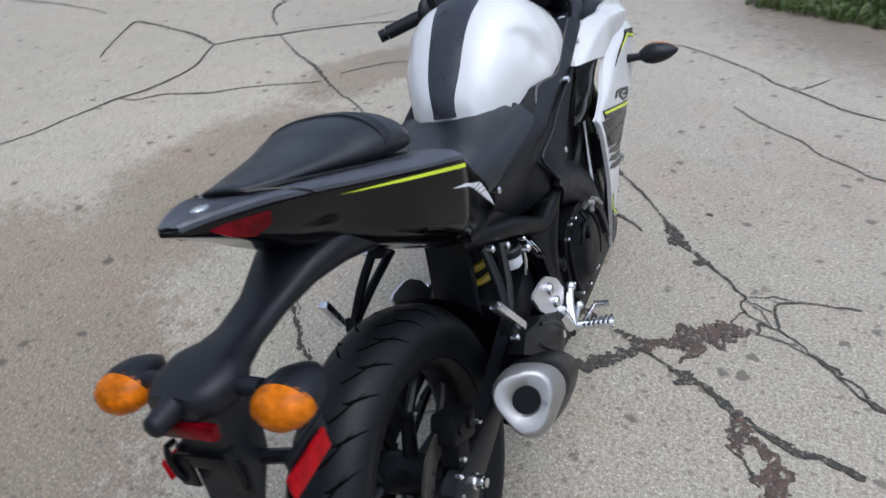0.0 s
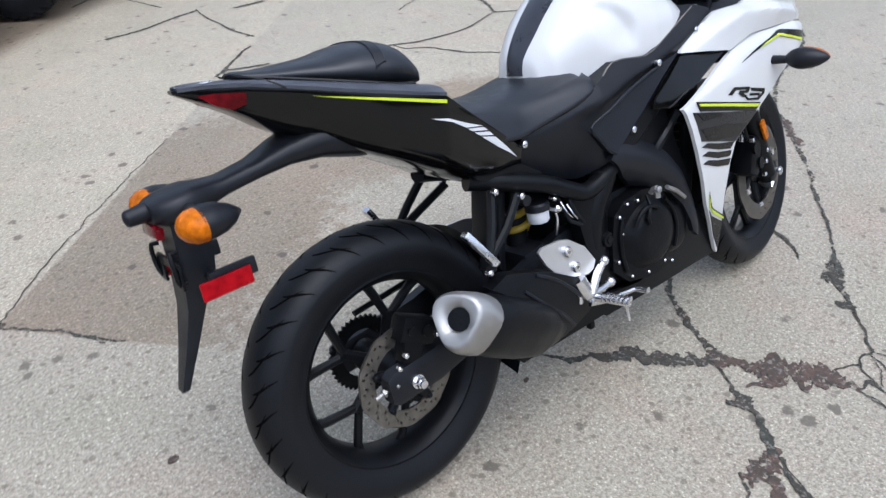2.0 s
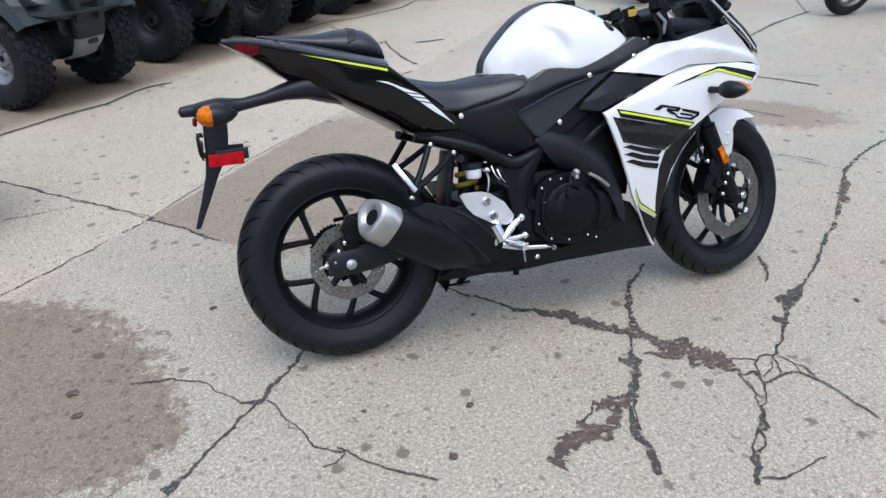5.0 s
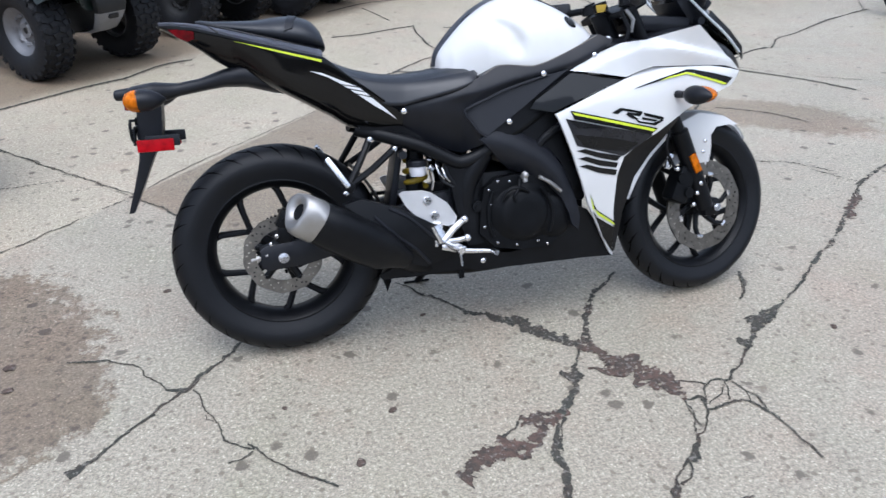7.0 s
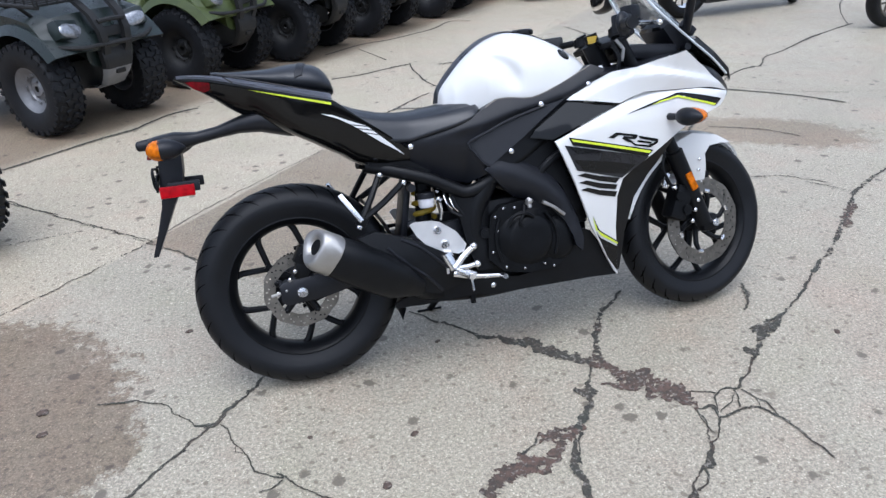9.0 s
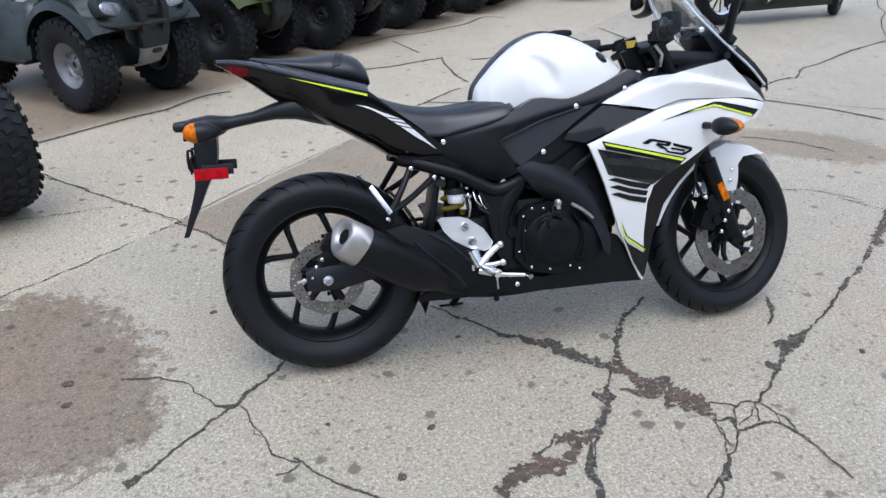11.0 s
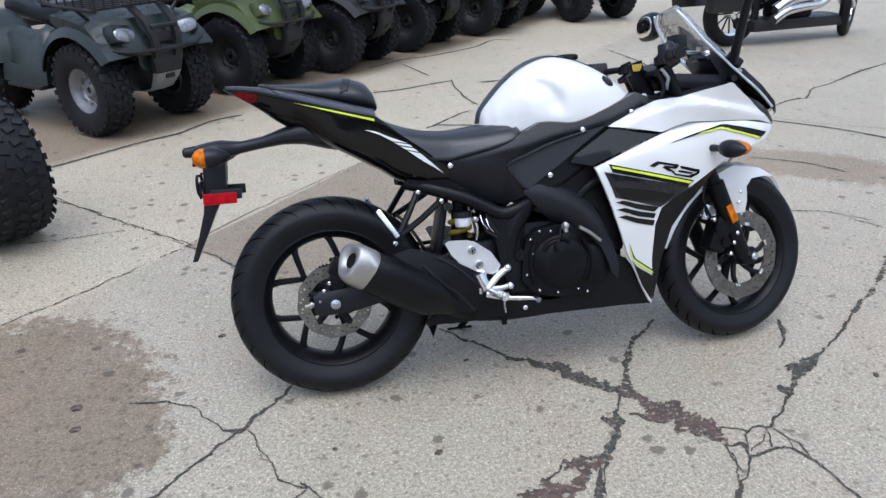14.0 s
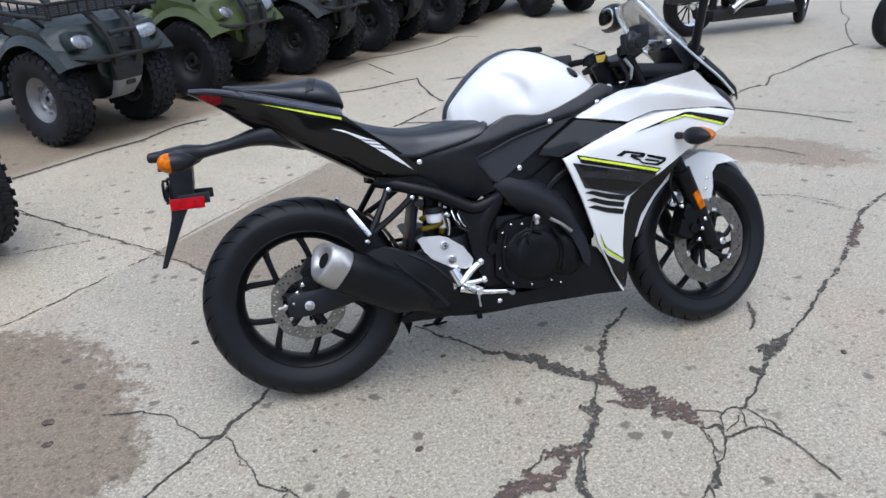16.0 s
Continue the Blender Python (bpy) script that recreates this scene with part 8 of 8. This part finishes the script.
# ---- weeds along the edge of the concrete ----
def weeds():
    """A strip of long grass and leafy weeds."""
    rng = random.Random(7)
    bm = B()
    for k in range(2600):
        u = rng.random()
        depth = rng.random() ** 1.4
        x = 4.75 + 0.9 * depth - 0.75 * u
        y = -0.45 - 1.6 * u - 0.35 * depth + 0.08 * rng.random()
        h = (0.06 + 0.26 * rng.random()) * (0.35 + 0.65 * min(1, depth * 3))
        a = rng.random() * 6.28
        lean = 0.3 + 0.9 * rng.random()
        w = 0.004 + 0.010 * rng.random() ** 2
        d, s = Vector((math.cos(a), math.sin(a), 0)), Vector((-math.sin(a), math.cos(a), 0))
        p0 = Vector((x, y, 0.0))
        p1 = p0 + Vector((0, 0, h * 0.6)) + d * h * 0.25 * lean
        p2 = p0 + Vector((0, 0, h * (1.0 - 0.3 * lean))) + d * h * 0.75 * lean
        v = [bm.verts.new(q) for q in (p0 - s * w * 0.6, p0 + s * w * 0.6, p1 + s * w, p2, p1 - s * w)]
        bm.faces.new((v[0], v[1], v[2], v[4]))
        bm.faces.new((v[4], v[2], v[3]))
    for k in range(900):
        u, depth = rng.random(), rng.random()
        x = 4.80 + 0.9 * depth - 0.75 * u
        y = -0.45 - 1.6 * u - 0.35 * depth
        z = 0.03 + 0.22 * rng.random() * min(1, depth * 2)
        a, t = rng.random() * 6.28, rng.random() * 0.9
        r = 0.012 + 0.022 * rng.random()
        d = Vector((math.cos(a) * math.cos(t), math.sin(a) * math.cos(t), math.sin(t) * 0.6))
        s = Vector((-math.sin(a), math.cos(a), 0))
        c = Vector((x, y, z))
        v = [bm.verts.new(c + q) for q in (-d * r, -d * r * 0.2 + s * r * 0.55, d * r * 1.1, -d * r * 0.2 - s * r * 0.55)]
        bm.faces.new(v)
    ob = link("weeds", bm, M_WEED, 0)
    return tagged(ob, "long green grass and weeds along the concrete edge", "weeds", kind="stuff")


def leaf_green():
    n = Nodes("weed_green")
    rnd = n.put("ShaderNodeNewGeometry").outputs["Random Per Island"]
    n.feed(n.b.inputs["Base Color"], n.mix(rnd, n.mix(n.noise(3), rgb(0.035, 0.085, 0.014), rgb(0.075, 0.14, 0.025)), rgb(0.13, 0.15, 0.045)))
    n.b.inputs["Roughness"].default_value = 0.55
    return n.m


M_WEED = leaf_green()
weeds()
